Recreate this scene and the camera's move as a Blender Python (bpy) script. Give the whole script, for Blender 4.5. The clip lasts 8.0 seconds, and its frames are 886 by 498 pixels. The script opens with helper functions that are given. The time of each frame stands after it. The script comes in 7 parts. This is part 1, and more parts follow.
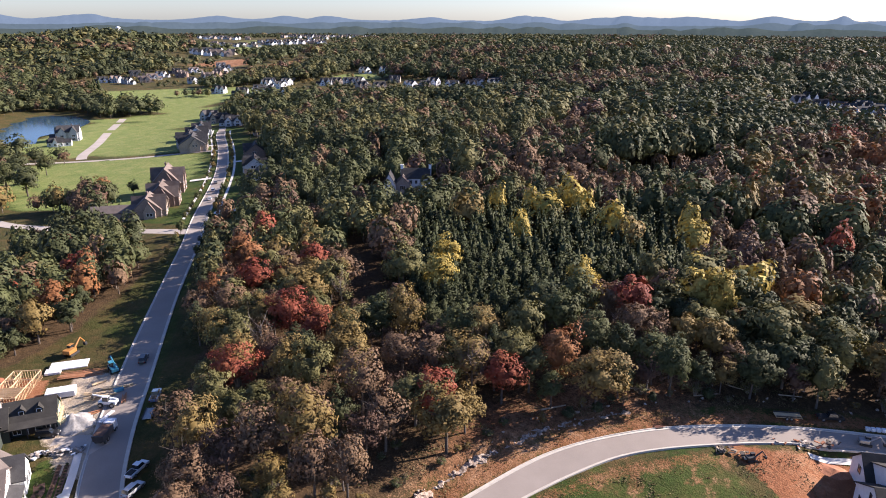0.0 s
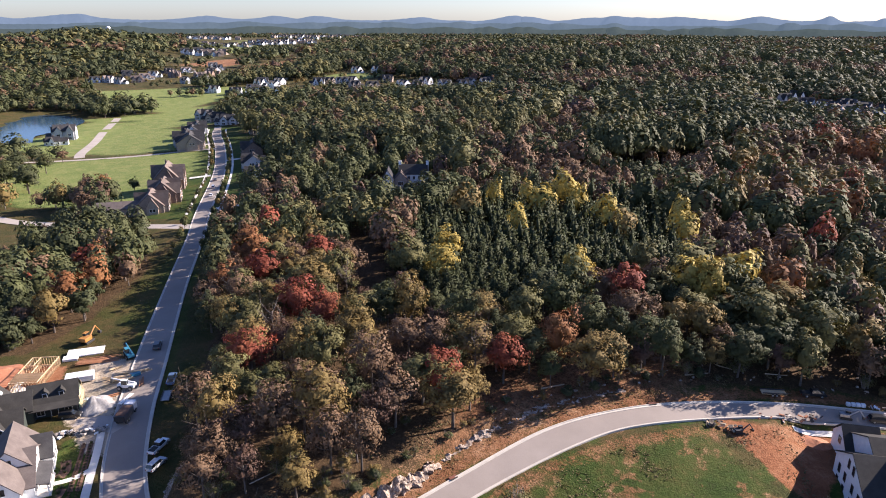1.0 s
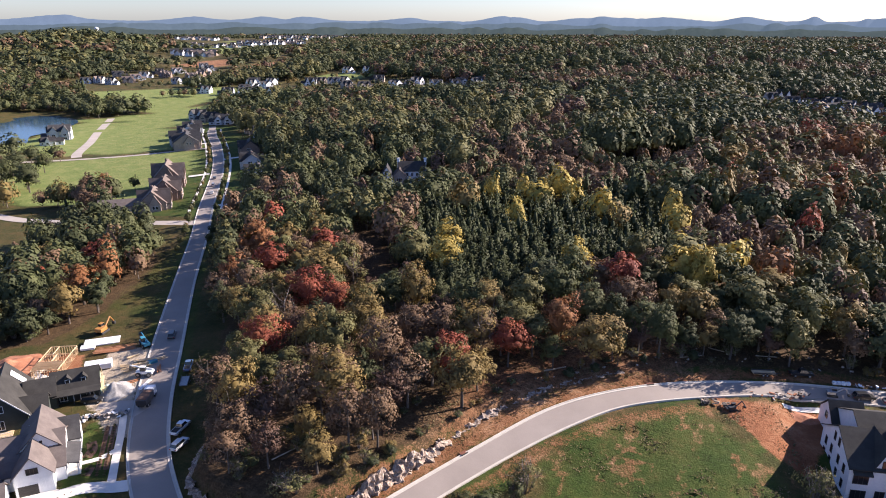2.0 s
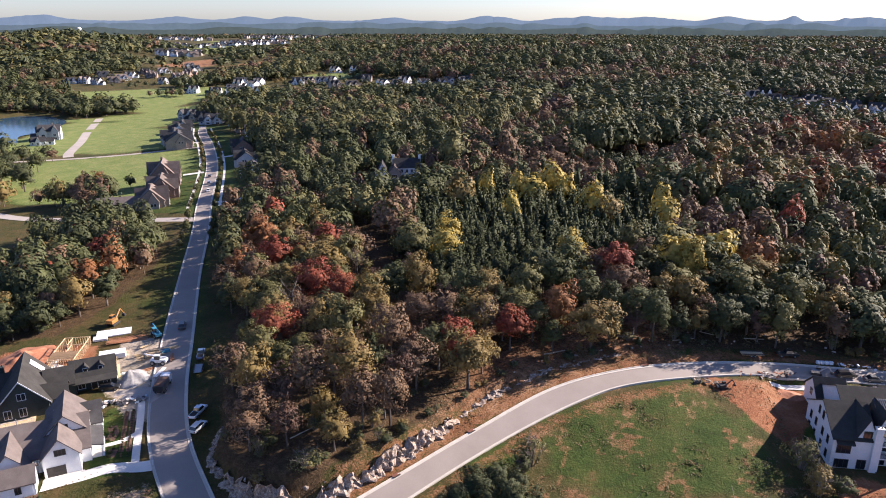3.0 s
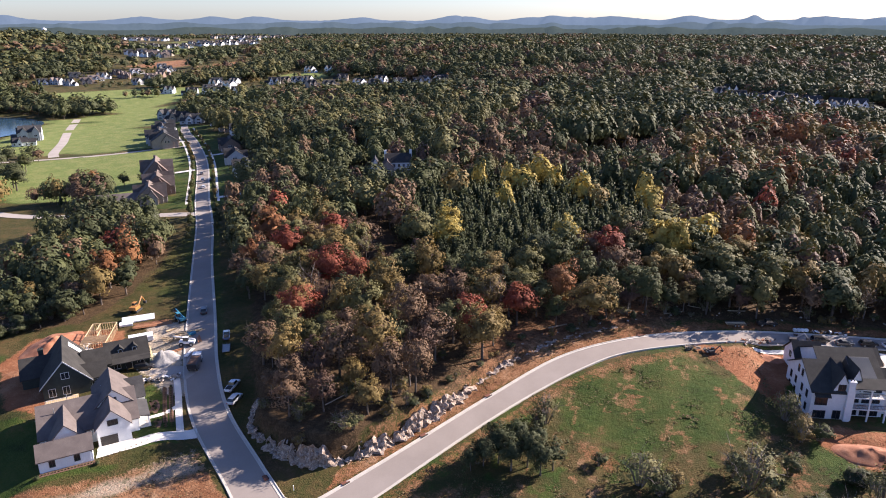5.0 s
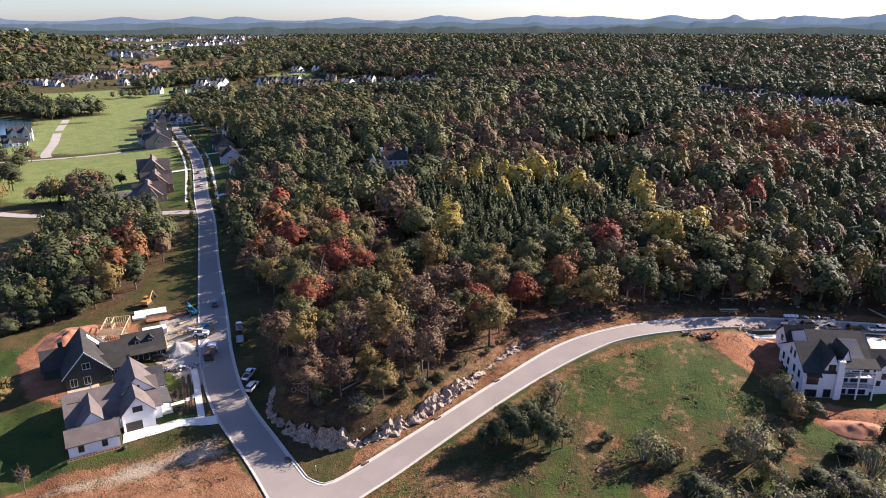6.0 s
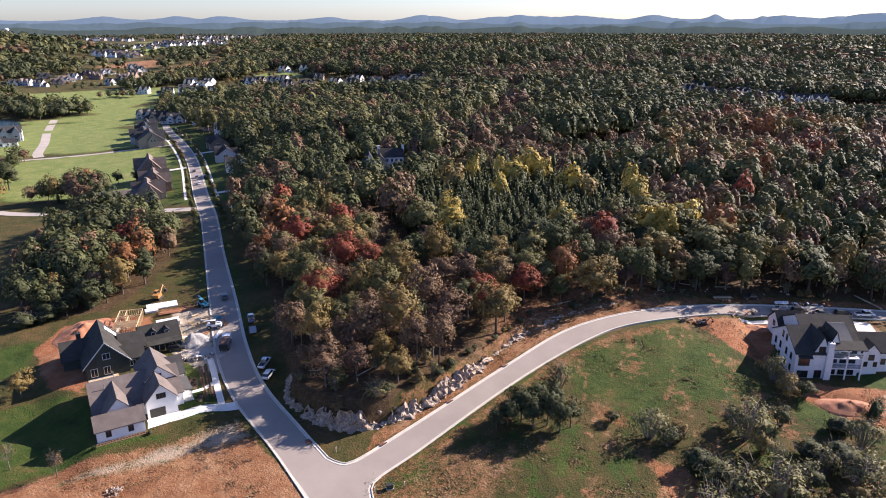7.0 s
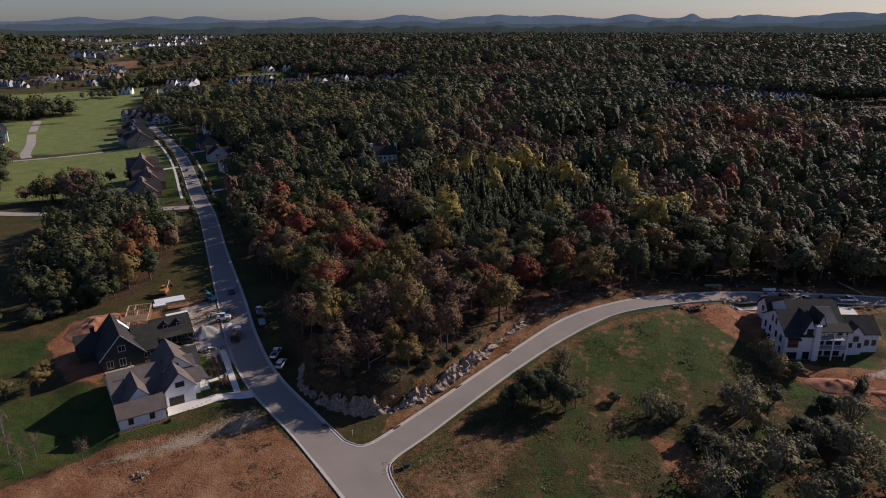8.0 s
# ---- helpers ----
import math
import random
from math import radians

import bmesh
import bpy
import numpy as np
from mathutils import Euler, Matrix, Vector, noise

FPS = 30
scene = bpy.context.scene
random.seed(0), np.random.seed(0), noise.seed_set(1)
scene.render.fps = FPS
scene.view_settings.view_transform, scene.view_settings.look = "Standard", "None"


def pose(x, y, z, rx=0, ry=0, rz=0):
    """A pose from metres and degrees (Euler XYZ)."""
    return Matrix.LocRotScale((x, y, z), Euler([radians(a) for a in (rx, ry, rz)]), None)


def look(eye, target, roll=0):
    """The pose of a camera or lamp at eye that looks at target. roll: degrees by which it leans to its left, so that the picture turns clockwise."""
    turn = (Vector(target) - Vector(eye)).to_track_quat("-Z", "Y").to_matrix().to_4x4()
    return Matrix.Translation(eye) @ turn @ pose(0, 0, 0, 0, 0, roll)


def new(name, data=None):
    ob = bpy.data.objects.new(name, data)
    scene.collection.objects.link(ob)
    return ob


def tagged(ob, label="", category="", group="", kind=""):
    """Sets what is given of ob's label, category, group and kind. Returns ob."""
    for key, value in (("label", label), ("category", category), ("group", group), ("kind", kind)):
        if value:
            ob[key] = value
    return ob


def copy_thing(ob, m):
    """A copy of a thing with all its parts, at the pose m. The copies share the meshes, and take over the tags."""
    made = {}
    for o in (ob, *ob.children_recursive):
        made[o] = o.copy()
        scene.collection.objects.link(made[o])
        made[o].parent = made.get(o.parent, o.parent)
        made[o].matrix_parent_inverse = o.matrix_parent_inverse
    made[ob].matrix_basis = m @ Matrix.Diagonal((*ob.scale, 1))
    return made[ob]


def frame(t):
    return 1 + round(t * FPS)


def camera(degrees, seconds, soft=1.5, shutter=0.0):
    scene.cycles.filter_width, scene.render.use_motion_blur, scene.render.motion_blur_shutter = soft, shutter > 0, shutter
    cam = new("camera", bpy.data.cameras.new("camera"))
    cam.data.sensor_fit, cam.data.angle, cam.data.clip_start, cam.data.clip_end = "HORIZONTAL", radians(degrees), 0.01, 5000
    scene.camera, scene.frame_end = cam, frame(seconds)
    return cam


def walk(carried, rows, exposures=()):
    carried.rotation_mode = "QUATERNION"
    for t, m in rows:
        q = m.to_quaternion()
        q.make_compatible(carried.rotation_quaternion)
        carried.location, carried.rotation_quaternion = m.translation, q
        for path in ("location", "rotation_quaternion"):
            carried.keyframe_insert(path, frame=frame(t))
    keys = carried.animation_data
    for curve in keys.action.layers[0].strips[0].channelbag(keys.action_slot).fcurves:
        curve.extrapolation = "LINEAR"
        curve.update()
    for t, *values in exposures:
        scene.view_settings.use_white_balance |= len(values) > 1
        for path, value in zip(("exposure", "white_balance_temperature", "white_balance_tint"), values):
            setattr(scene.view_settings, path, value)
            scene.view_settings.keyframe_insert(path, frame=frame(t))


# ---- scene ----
# camera and its flight: a drone backing away at a steady height, turning slowly to the right
cam = camera(66.0, 8.0, 1.0)
PATH = [
    (0, (-1.782, 0.063, 86.095), (-37.65, 87.86, 54.39), 0.2),
    (0.5, (-1.564, -4.458, 86.015), (-36.67, 83.67, 54.37), 0.2),
    (1, (-1.563, -8.919, 85.896), (-36.16, 79.39, 54.2), 0.2),
    (1.5, (-1.983, -13.338, 85.747), (-35.98, 75.22, 54.1), 0.2),
    (3, (-4.488, -26.667, 85.575), (-35.55, 62.96, 53.93), 0.1),
    (3.5, (-5.682, -31.012, 85.593), (-35.76, 58.95, 53.93), 0.1),
    (4, (-7.042, -35.233, 85.63), (-36.06, 55.09, 54.02), 0.0),
    (4.5, (-8.601, -39.481, 85.655), (-36.6, 51.15, 54.0), 0.0),
    (6, (-14.168, -52.087, 85.68), (-39.0, 39.44, 53.97), -0.1),
    (6.5, (-16.247, -56.326, 85.668), (-40.02, 35.47, 53.91), -0.1),
    (7, (-18.473, -60.556, 85.668), (-41.08, 31.54, 53.92), -0.1),
    (7.5, (-20.763, -64.68, 85.653), (-42.18, 27.69, 53.89), -0.2),
    (8, (-23.184, -68.701, 85.636), (-43.13, 23.99, 53.84), -0.2),
]
FADE = [(t, v, 6500, 18) for t, v in ((0.0, 1.55), (7.2, 1.55), (7.4, 1.41), (7.6, 0.98), (7.8, 0.40), (8.0, 0.0))]
walk(cam, [(t, look(eye, target, roll)) for t, eye, target, roll in PATH], FADE)

# world, sun
SUN_AZ, SUN_EL = radians(43.0), radians(27.0)
world = bpy.data.worlds.new("sky")
scene.world = world
world.use_nodes = True
wt = world.node_tree
sky = wt.nodes.new("ShaderNodeTexSky")
sky.sky_type = "NISHITA"
sky.sun_disc = False
sky.sun_elevation = SUN_EL
sky.sun_rotation = radians(90) - SUN_AZ
sky.air_density, sky.dust_density, sky.ozone_density = 1.0, 0.45, 2.0
wt.nodes["Background"].inputs["Strength"].default_value = 0.055
veil = wt.nodes.new("ShaderNodeMix")
veil.data_type = "RGBA"
veil.blend_type = "MULTIPLY"
veil.inputs["Factor"].default_value = 1.0
veil.inputs[7].default_value = (0.85, 0.96, 1.30, 1)
wt.links.new(sky.outputs["Color"], veil.inputs[6])
wt.links.new(veil.outputs[2], wt.nodes["Background"].inputs["Color"])
sun = new("sun", bpy.data.lights.new("sun", "SUN"))
sun.data.energy, sun.data.angle, sun.data.color = 5.0, radians(0.5), (1.0, 0.90, 0.79)
sun.matrix_basis = look((0, 0, 0), (-math.cos(SUN_EL) * math.cos(SUN_AZ), -math.cos(SUN_EL) * math.sin(SUN_AZ), -math.sin(SUN_EL)))

# ---------------------------------------------------------------- materials
def node(tree, kind, **sockets):
    n = tree.nodes.new(kind)
    for key, value in sockets.items():
        n.inputs[key].default_value = value
    return n


def material(name, stops, scale=1.0, rough=0.85, bump=0.0, vary=0.0, metal=0.0, shine=0.5, through_light=0.0, fine=8.0, stretch=(1, 1, 1), spots=0.35, source="object"):
    """Two scales of noise run through a ramp of base colours; vary: spread of value from piece to piece."""
    m = bpy.data.materials.new(name)
    m.use_nodes = True
    t = m.node_tree
    out, b = t.nodes["Material Output"], t.nodes["Principled BSDF"]
    b.inputs["Roughness"].default_value = rough
    b.inputs["Metallic"].default_value = metal
    b.inputs["Specular IOR Level"].default_value = shine
    geo = t.nodes.new("ShaderNodeNewGeometry")
    mapping = node(t, "ShaderNodeMapping", Scale=stretch)
    t.links.new(geo.outputs["Position"], mapping.inputs["Vector"])
    big = node(t, "ShaderNodeTexNoise", Scale=scale, Detail=4.0, Roughness=0.6)
    small = node(t, "ShaderNodeTexNoise", Scale=scale * fine, Detail=3.0, Roughness=0.65)
    t.links.new(mapping.outputs["Vector"], big.inputs["Vector"])
    t.links.new(mapping.outputs["Vector"], small.inputs["Vector"])
    mix = node(t, "ShaderNodeMix", Factor=spots)
    t.links.new(big.outputs["Fac"], mix.inputs[2])
    t.links.new(small.outputs["Fac"], mix.inputs[3])
    ramp = t.nodes.new("ShaderNodeValToRGB")
    el = ramp.color_ramp.elements
    n = len(stops)
    for i, c in enumerate(stops):
        p = 0.3 + 0.4 * i / max(1, n - 1)
        e = el[i] if i < 2 else el.new(p)
        e.position, e.color = p, (*c, 1)
    t.links.new(mix.outputs[0], ramp.inputs["Fac"])
    colour = ramp.outputs["Color"]
    if vary:
        if source == "object":
            rnd = t.nodes.new("ShaderNodeObjectInfo").outputs["Random"]
        else:
            rnd = geo.outputs["Random Per Island"]
        rng = node(t, "ShaderNodeMapRange")
        rng.inputs["To Min"].default_value, rng.inputs["To Max"].default_value = 1 - vary, 1 + vary
        t.links.new(rnd, rng.inputs["Value"])
        hsv = node(t, "ShaderNodeHueSaturation")
        t.links.new(rng.outputs["Result"], hsv.inputs["Value"])
        t.links.new(colour, hsv.inputs["Color"])
        colour = hsv.outputs["Color"]
    t.links.new(colour, b.inputs["Base Color"])
    if bump:
        bn = node(t, "ShaderNodeBump", Strength=min(1.0, bump), Distance=0.05)
        t.links.new(small.outputs["Fac"], bn.inputs["Height"])
        t.links.new(bn.outputs["Normal"], b.inputs["Normal"])
    if through_light:
        tr = t.nodes.new("ShaderNodeBsdfTranslucent")
        t.links.new(colour, tr.inputs["Color"])
        ms = node(t, "ShaderNodeMixShader", Fac=through_light)
        t.links.new(b.outputs["BSDF"], ms.inputs[1])
        t.links.new(tr.outputs["BSDF"], ms.inputs[2])
        t.links.new(ms.outputs["Shader"], out.inputs["Surface"])
    return m


def leaf(name, a, b, c):
    """Foliage: colour drifts over metres and from leaf clump to leaf clump."""
    a, b, c = (tuple(v * 0.80 for v in k) for k in (a, b, c))
    return material(name, [a, b, c], scale=0.13, rough=0.7, vary=0.11, shine=0.15, through_light=0.09, fine=6.0, spots=0.35, source="island")


LEAF = {
    "red": leaf("leaf_red", (0.16, 0.040, 0.028), (0.27, 0.072, 0.042), (0.33, 0.13, 0.06)),
    "orange": leaf("leaf_orange", (0.16, 0.066, 0.030), (0.26, 0.112, 0.046), (0.31, 0.16, 0.064)),
    "yellow": leaf("leaf_yellow", (0.24, 0.18, 0.045), (0.39, 0.295, 0.066), (0.50, 0.39, 0.12)),
    "gold": leaf("leaf_gold", (0.140, 0.098, 0.036), (0.215, 0.152, 0.053), (0.27, 0.195, 0.072)),
    "olive": leaf("leaf_olive", (0.096, 0.092, 0.036), (0.146, 0.136, 0.052), (0.20, 0.180, 0.070)),
    "russet": leaf("leaf_russet", (0.125, 0.078, 0.048), (0.190, 0.118, 0.070), (0.23, 0.150, 0.086)),
    "plum": leaf("leaf_plum", (0.090, 0.054, 0.040), (0.140, 0.083, 0.058), (0.175, 0.108, 0.074)),
    "green": leaf("leaf_green", (0.056, 0.065, 0.025), (0.087, 0.097, 0.038), (0.122, 0.127, 0.052)),
    "dark": leaf("leaf_dark_green", (0.044, 0.052, 0.023), (0.067, 0.077, 0.034), (0.096, 0.104, 0.046)),
    "cedar": leaf("leaf_cedar", (0.036, 0.046, 0.020), (0.056, 0.068, 0.029), (0.080, 0.090, 0.039)),
}
BARK = material("bark", [(0.07, 0.055, 0.045), (0.14, 0.115, 0.095)], scale=2.0, rough=0.95, bump=0.6, vary=0.3)
TWIG = material("twig_bark", [(0.12, 0.10, 0.085), (0.20, 0.17, 0.145)], scale=2.0, rough=0.95, vary=0.3)
ASPHALT = material("worn_asphalt", [(0.216, 0.184, 0.160), (0.250, 0.214, 0.186), (0.287, 0.247, 0.216)], scale=0.12, rough=0.9, bump=0.15, fine=40.0)
ASPHALT_DUSTY = material("dusty_asphalt", [(0.27, 0.24, 0.212), (0.34, 0.30, 0.262), (0.40, 0.355, 0.31)], scale=0.1, rough=0.92, bump=0.15, fine=30.0)
CONCRETE = material("kerb_concrete", [(0.38, 0.345, 0.30), (0.46, 0.425, 0.37), (0.53, 0.49, 0.43)], scale=0.5, rough=0.9, bump=0.2, fine=12.0)
DRIVE = material("driveway_concrete", [(0.52, 0.49, 0.44), (0.62, 0.59, 0.53), (0.68, 0.65, 0.59)], scale=0.3, rough=0.88, bump=0.1, fine=20.0)
ROCK = material("limestone", [(0.07, 0.048, 0.034), (0.21, 0.155, 0.115), (0.40, 0.34, 0.285), (0.66, 0.60, 0.53)], scale=1.6, rough=0.95, bump=0.9, fine=5.0, vary=0.5, spots=0.5)
GRAVEL = material("grey_gravel", [(0.18, 0.17, 0.165), (0.28, 0.27, 0.26), (0.38, 0.37, 0.355)], scale=1.5, rough=0.95, bump=1.0, fine=9.0)
WHITE = material("white_siding", [(0.66, 0.67, 0.67), (0.74, 0.745, 0.74), (0.79, 0.79, 0.78)], scale=0.6, rough=0.7, bump=0.1)
WHITE_BRICK = material("painted_white_brick", [(0.60, 0.60, 0.60), (0.68, 0.68, 0.68), (0.74, 0.74, 0.73)], scale=1.2, rough=0.85, bump=0.3)
DARK_SIDING = material("dark_green_siding", [(0.022, 0.030, 0.025), (0.032, 0.042, 0.036), (0.042, 0.054, 0.046)], scale=1.0, rough=0.75, bump=0.1)
SHEATHING = material("green_sheathing", [(0.26, 0.36, 0.24), (0.34, 0.44, 0.31), (0.40, 0.50, 0.36)], scale=1.0, rough=0.8)
BEIGE = material("tan_brick", [(0.24, 0.19, 0.15), (0.32, 0.26, 0.21), (0.40, 0.34, 0.28)], scale=1.2, rough=0.9, bump=0.2, vary=0.15)
BROWN_BRICK = material("brown_brick", [(0.17, 0.115, 0.09), (0.23, 0.16, 0.125), (0.29, 0.21, 0.165)], scale=1.2, rough=0.9, bump=0.2, vary=0.2)
GREY_SIDING = material("grey_siding", [(0.36, 0.37, 0.38), (0.44, 0.45, 0.46), (0.50, 0.51, 0.52)], scale=0.8, rough=0.8, vary=0.2)
BROWN_ROOF = material("brown_shingles", [(0.098, 0.082, 0.075), (0.130, 0.108, 0.099), (0.168, 0.142, 0.128)], scale=0.5, rough=0.92, bump=0.5, fine=14.0, shine=0.12)
BLACK_ROOF = material("black_shingles", [(0.030, 0.029, 0.027), (0.043, 0.041, 0.038), (0.060, 0.057, 0.052)], scale=0.5, rough=0.85, bump=0.5, fine=14.0, shine=0.12)
GREY_ROOF = material("grey_shingles", [(0.034, 0.033, 0.034), (0.050, 0.049, 0.050), (0.072, 0.070, 0.070)], scale=0.5, rough=0.9, bump=0.4, fine=14.0, vary=0.3, shine=0.12)
TAN_ROOF = material("weathered_shingles", [(0.105, 0.084, 0.074), (0.145, 0.116, 0.102), (0.19, 0.155, 0.135)], scale=0.5, rough=0.92, bump=0.4, fine=14.0, vary=0.2, shine=0.12)
METAL_ROOF = material("dark_metal_roof", [(0.09, 0.092, 0.098), (0.12, 0.123, 0.13)], scale=0.6, rough=0.45, metal=0.7)
LUMBER = material("pine_lumber", [(0.50, 0.36, 0.20), (0.60, 0.44, 0.26), (0.68, 0.53, 0.34)], scale=1.0, rough=0.8, vary=0.15)
RED_LUMBER = material("reddish_boards", [(0.26, 0.11, 0.05), (0.34, 0.15, 0.07), (0.42, 0.21, 0.11)], scale=1.0, rough=0.85, vary=0.2)
WRAP = material("white_wrap", [(0.70, 0.71, 0.73), (0.78, 0.79, 0.80), (0.82, 0.83, 0.83)], scale=0.8, rough=0.5, vary=0.1)
LOG = material("cut_log", [(0.24, 0.18, 0.12), (0.36, 0.28, 0.20), (0.46, 0.38, 0.28)], scale=1.5, rough=0.95, bump=0.5, vary=0.2)
BLACK = material("black_rubber", [(0.015, 0.015, 0.015), (0.025, 0.025, 0.025)], scale=2.0, rough=0.8)
STEEL = material("dull_steel", [(0.25, 0.25, 0.25), (0.36, 0.36, 0.36)], scale=2.0, rough=0.5, metal=0.6)
TEAL = material("blue_machine_paint", [(0.03, 0.17, 0.26), (0.045, 0.23, 0.33)], scale=2.0, rough=0.45)
ORANGE_PAINT = material("orange_machine_paint", [(0.30, 0.13, 0.03), (0.38, 0.18, 0.05)], scale=2.0, rough=0.5)
YELLOW_PAINT = material("yellow_machine_paint", [(0.42, 0.27, 0.05), (0.52, 0.34, 0.07)], scale=2.0, rough=0.55)
MULCH = material("brown_mulch", [(0.085, 0.045, 0.030), (0.13, 0.07, 0.045), (0.18, 0.10, 0.065)], scale=1.2, rough=0.95, bump=0.8)
SHRUB = leaf("shrub_leaf", (0.05, 0.06, 0.025), (0.085, 0.085, 0.035), (0.12, 0.10, 0.05))
DEBRIS = material("mixed_debris", [(0.10, 0.08, 0.07), (0.30, 0.26, 0.23), (0.60, 0.57, 0.53)], scale=1.4, rough=0.9, bump=0.6, vary=0.3)


def plain(name, colour, rough=0.5, metal=0.0, coat=0.0):
    m = material(name, [tuple(v * 0.92 for v in colour), colour], scale=0.9, rough=rough, metal=metal)
    m.node_tree.nodes["Principled BSDF"].inputs["Coat Weight"].default_value = coat
    return m


PAINT = {k: plain("car_paint_" + k, c, 0.3, 0.0, 0.6) for k, c in {"white": (0.75, 0.76, 0.77), "silver": (0.42, 0.44, 0.47), "black": (0.02, 0.02, 0.022), "grey": (0.12, 0.125, 0.13), "blue": (0.10, 0.16, 0.26), "red": (0.25, 0.03, 0.03)}.items()}
GLASS = plain("window_glass", (0.018, 0.022, 0.027), 0.06)
TRIM = plain("white_trim", (0.74, 0.74, 0.73), 0.6)
DARK_TRIM = plain("dark_trim", (0.03, 0.03, 0.032), 0.5)
LIGHT_LENS = plain("lamp_lens", (0.55, 0.54, 0.52), 0.2)
TAIL_LENS = plain("tail_lens", (0.30, 0.02, 0.02), 0.25)
DOOR_PAINT = plain("dark_door", (0.035, 0.03, 0.028), 0.5)


def water_material():
    m = bpy.data.materials.new("pond_water")
    m.use_nodes = True
    t = m.node_tree
    b = t.nodes["Principled BSDF"]
    b.inputs["Base Color"].default_value = (0.035, 0.075, 0.115, 1)
    b.inputs["Roughness"].default_value = 0.12
    n = node(t, "ShaderNodeTexNoise", Scale=0.35, Detail=4.0)
    bn = node(t, "ShaderNodeBump", Strength=0.25, Distance=0.1)
    t.links.new(n.outputs["Fac"], bn.inputs["Height"])
    t.links.new(bn.outputs["Normal"], b.inputs["Normal"])
    return m


def ground_material():
    """Rough meadow, changed by two sets of cover weights kept on the ground: litter, lawn, clay; dust, fairway, straw."""
    m = bpy.data.materials.new("ground_cover")
    m.use_nodes = True
    t = m.node_tree
    b = t.nodes["Principled BSDF"]
    b.inputs["Roughness"].default_value = 0.95
    b.inputs["Specular IOR Level"].default_value = 0.15
    geo = t.nodes.new("ShaderNodeNewGeometry")

    def noise_fac(scale, detail=5.0, rough=0.62):
        n = node(t, "ShaderNodeTexNoise", Scale=scale, Detail=detail, Roughness=rough)
        t.links.new(geo.outputs["Position"], n.inputs["Vector"])
        return n.outputs["Fac"]

    def ramp(fac, stops):
        r = t.nodes.new("ShaderNodeValToRGB")
        e = r.color_ramp.elements
        for i, (p, c) in enumerate(stops):
            k = e[i] if i < 2 else e.new(p)
            k.position, k.color = p, (c[0] * 0.9, c[1] * 0.88, c[2] * 0.8, 1)
        t.links.new(fac, r.inputs["Fac"])
        return r.outputs["Color"]

    patch, tuft, grain = noise_fac(0.11, 8.0, 0.7), noise_fac(0.7, 6.0, 0.72), noise_fac(2.6, 5.0, 0.7)
    both = node(t, "ShaderNodeMix", Factor=0.5)
    t.links.new(tuft, both.inputs[2])
    t.links.new(grain, both.inputs[3])
    fine = both.outputs[0]
    half = node(t, "ShaderNodeMix", Factor=0.45)
    t.links.new(patch, half.inputs[2])
    t.links.new(fine, half.inputs[3])
    coarse = half.outputs[0]
    colour = ramp(coarse, [(0.34, (0.026, 0.034, 0.011)), (0.45, (0.048, 0.052, 0.016)), (0.53, (0.084, 0.066, 0.026)), (0.63, (0.135, 0.082, 0.038))])
    layers = [
        ("cover_a", 0, ramp(fine, [(0.36, (0.034, 0.024, 0.014)), (0.5, (0.078, 0.050, 0.028)), (0.64, (0.150, 0.096, 0.055))])),
        ("cover_a", 1, ramp(coarse, [(0.37, (0.021, 0.036, 0.008)), (0.47, (0.038, 0.068, 0.013)), (0.55, (0.062, 0.080, 0.019)), (0.62, (0.130, 0.088, 0.038))])),
        ("cover_a", 2, ramp(coarse, [(0.34, (0.165, 0.062, 0.032)), (0.5, (0.270, 0.112, 0.058)), (0.64, (0.38, 0.205, 0.125))])),
        ("cover_b", 0, ramp(fine, [(0.34, (0.33, 0.27, 0.215)), (0.5, (0.43, 0.36, 0.295)), (0.64, (0.53, 0.46, 0.39))])),
        ("cover_b", 1, ramp(coarse, [(0.34, (0.115, 0.165, 0.050)), (0.5, (0.170, 0.212, 0.070)), (0.64, (0.27, 0.265, 0.115))])),
        ("cover_b", 2, ramp(coarse, [(0.34, (0.130, 0.052, 0.028)), (0.46, (0.215, 0.098, 0.052)), (0.54, (0.285, 0.150, 0.086)), (0.64, (0.38, 0.255, 0.170))])),
    ]
    attrs = {}
    for name, channel, paint in layers:
        if name not in attrs:
            a = t.nodes.new("ShaderNodeAttribute")
            a.attribute_name = name
            sep = t.nodes.new("ShaderNodeSeparateColor")
            t.links.new(a.outputs["Color"], sep.inputs["Color"])
            attrs[name] = sep
        wob = node(t, "ShaderNodeMath")
        wob.operation = "SUBTRACT"
        wob.inputs[1].default_value = 0.5
        t.links.new(fine, wob.inputs[0])
        add = node(t, "ShaderNodeMath")
        add.operation = "MULTIPLY_ADD"
        add.inputs[1].default_value = 1.6
        t.links.new(wob.outputs[0], add.inputs[0])
        t.links.new(attrs[name].outputs[channel], add.inputs[2])
        sharp = node(t, "ShaderNodeMapRange")
        sharp.inputs["From Min"].default_value, sharp.inputs["From Max"].default_value = 0.35, 0.65
        t.links.new(add.outputs[0], sharp.inputs["Value"])
        mx = t.nodes.new("ShaderNodeMix")
        mx.data_type = "RGBA"
        t.links.new(sharp.outputs["Result"], mx.inputs["Factor"])
        t.links.new(colour, mx.inputs[6])
        t.links.new(paint, mx.inputs[7])
        colour = mx.outputs[2]
    t.links.new(colour, b.inputs["Base Color"])
    bn = node(t, "ShaderNodeBump", Strength=1.0, Distance=0.6)
    t.links.new(fine, bn.inputs["Height"])
    t.links.new(bn.outputs["Normal"], b.inputs["Normal"])
    return m


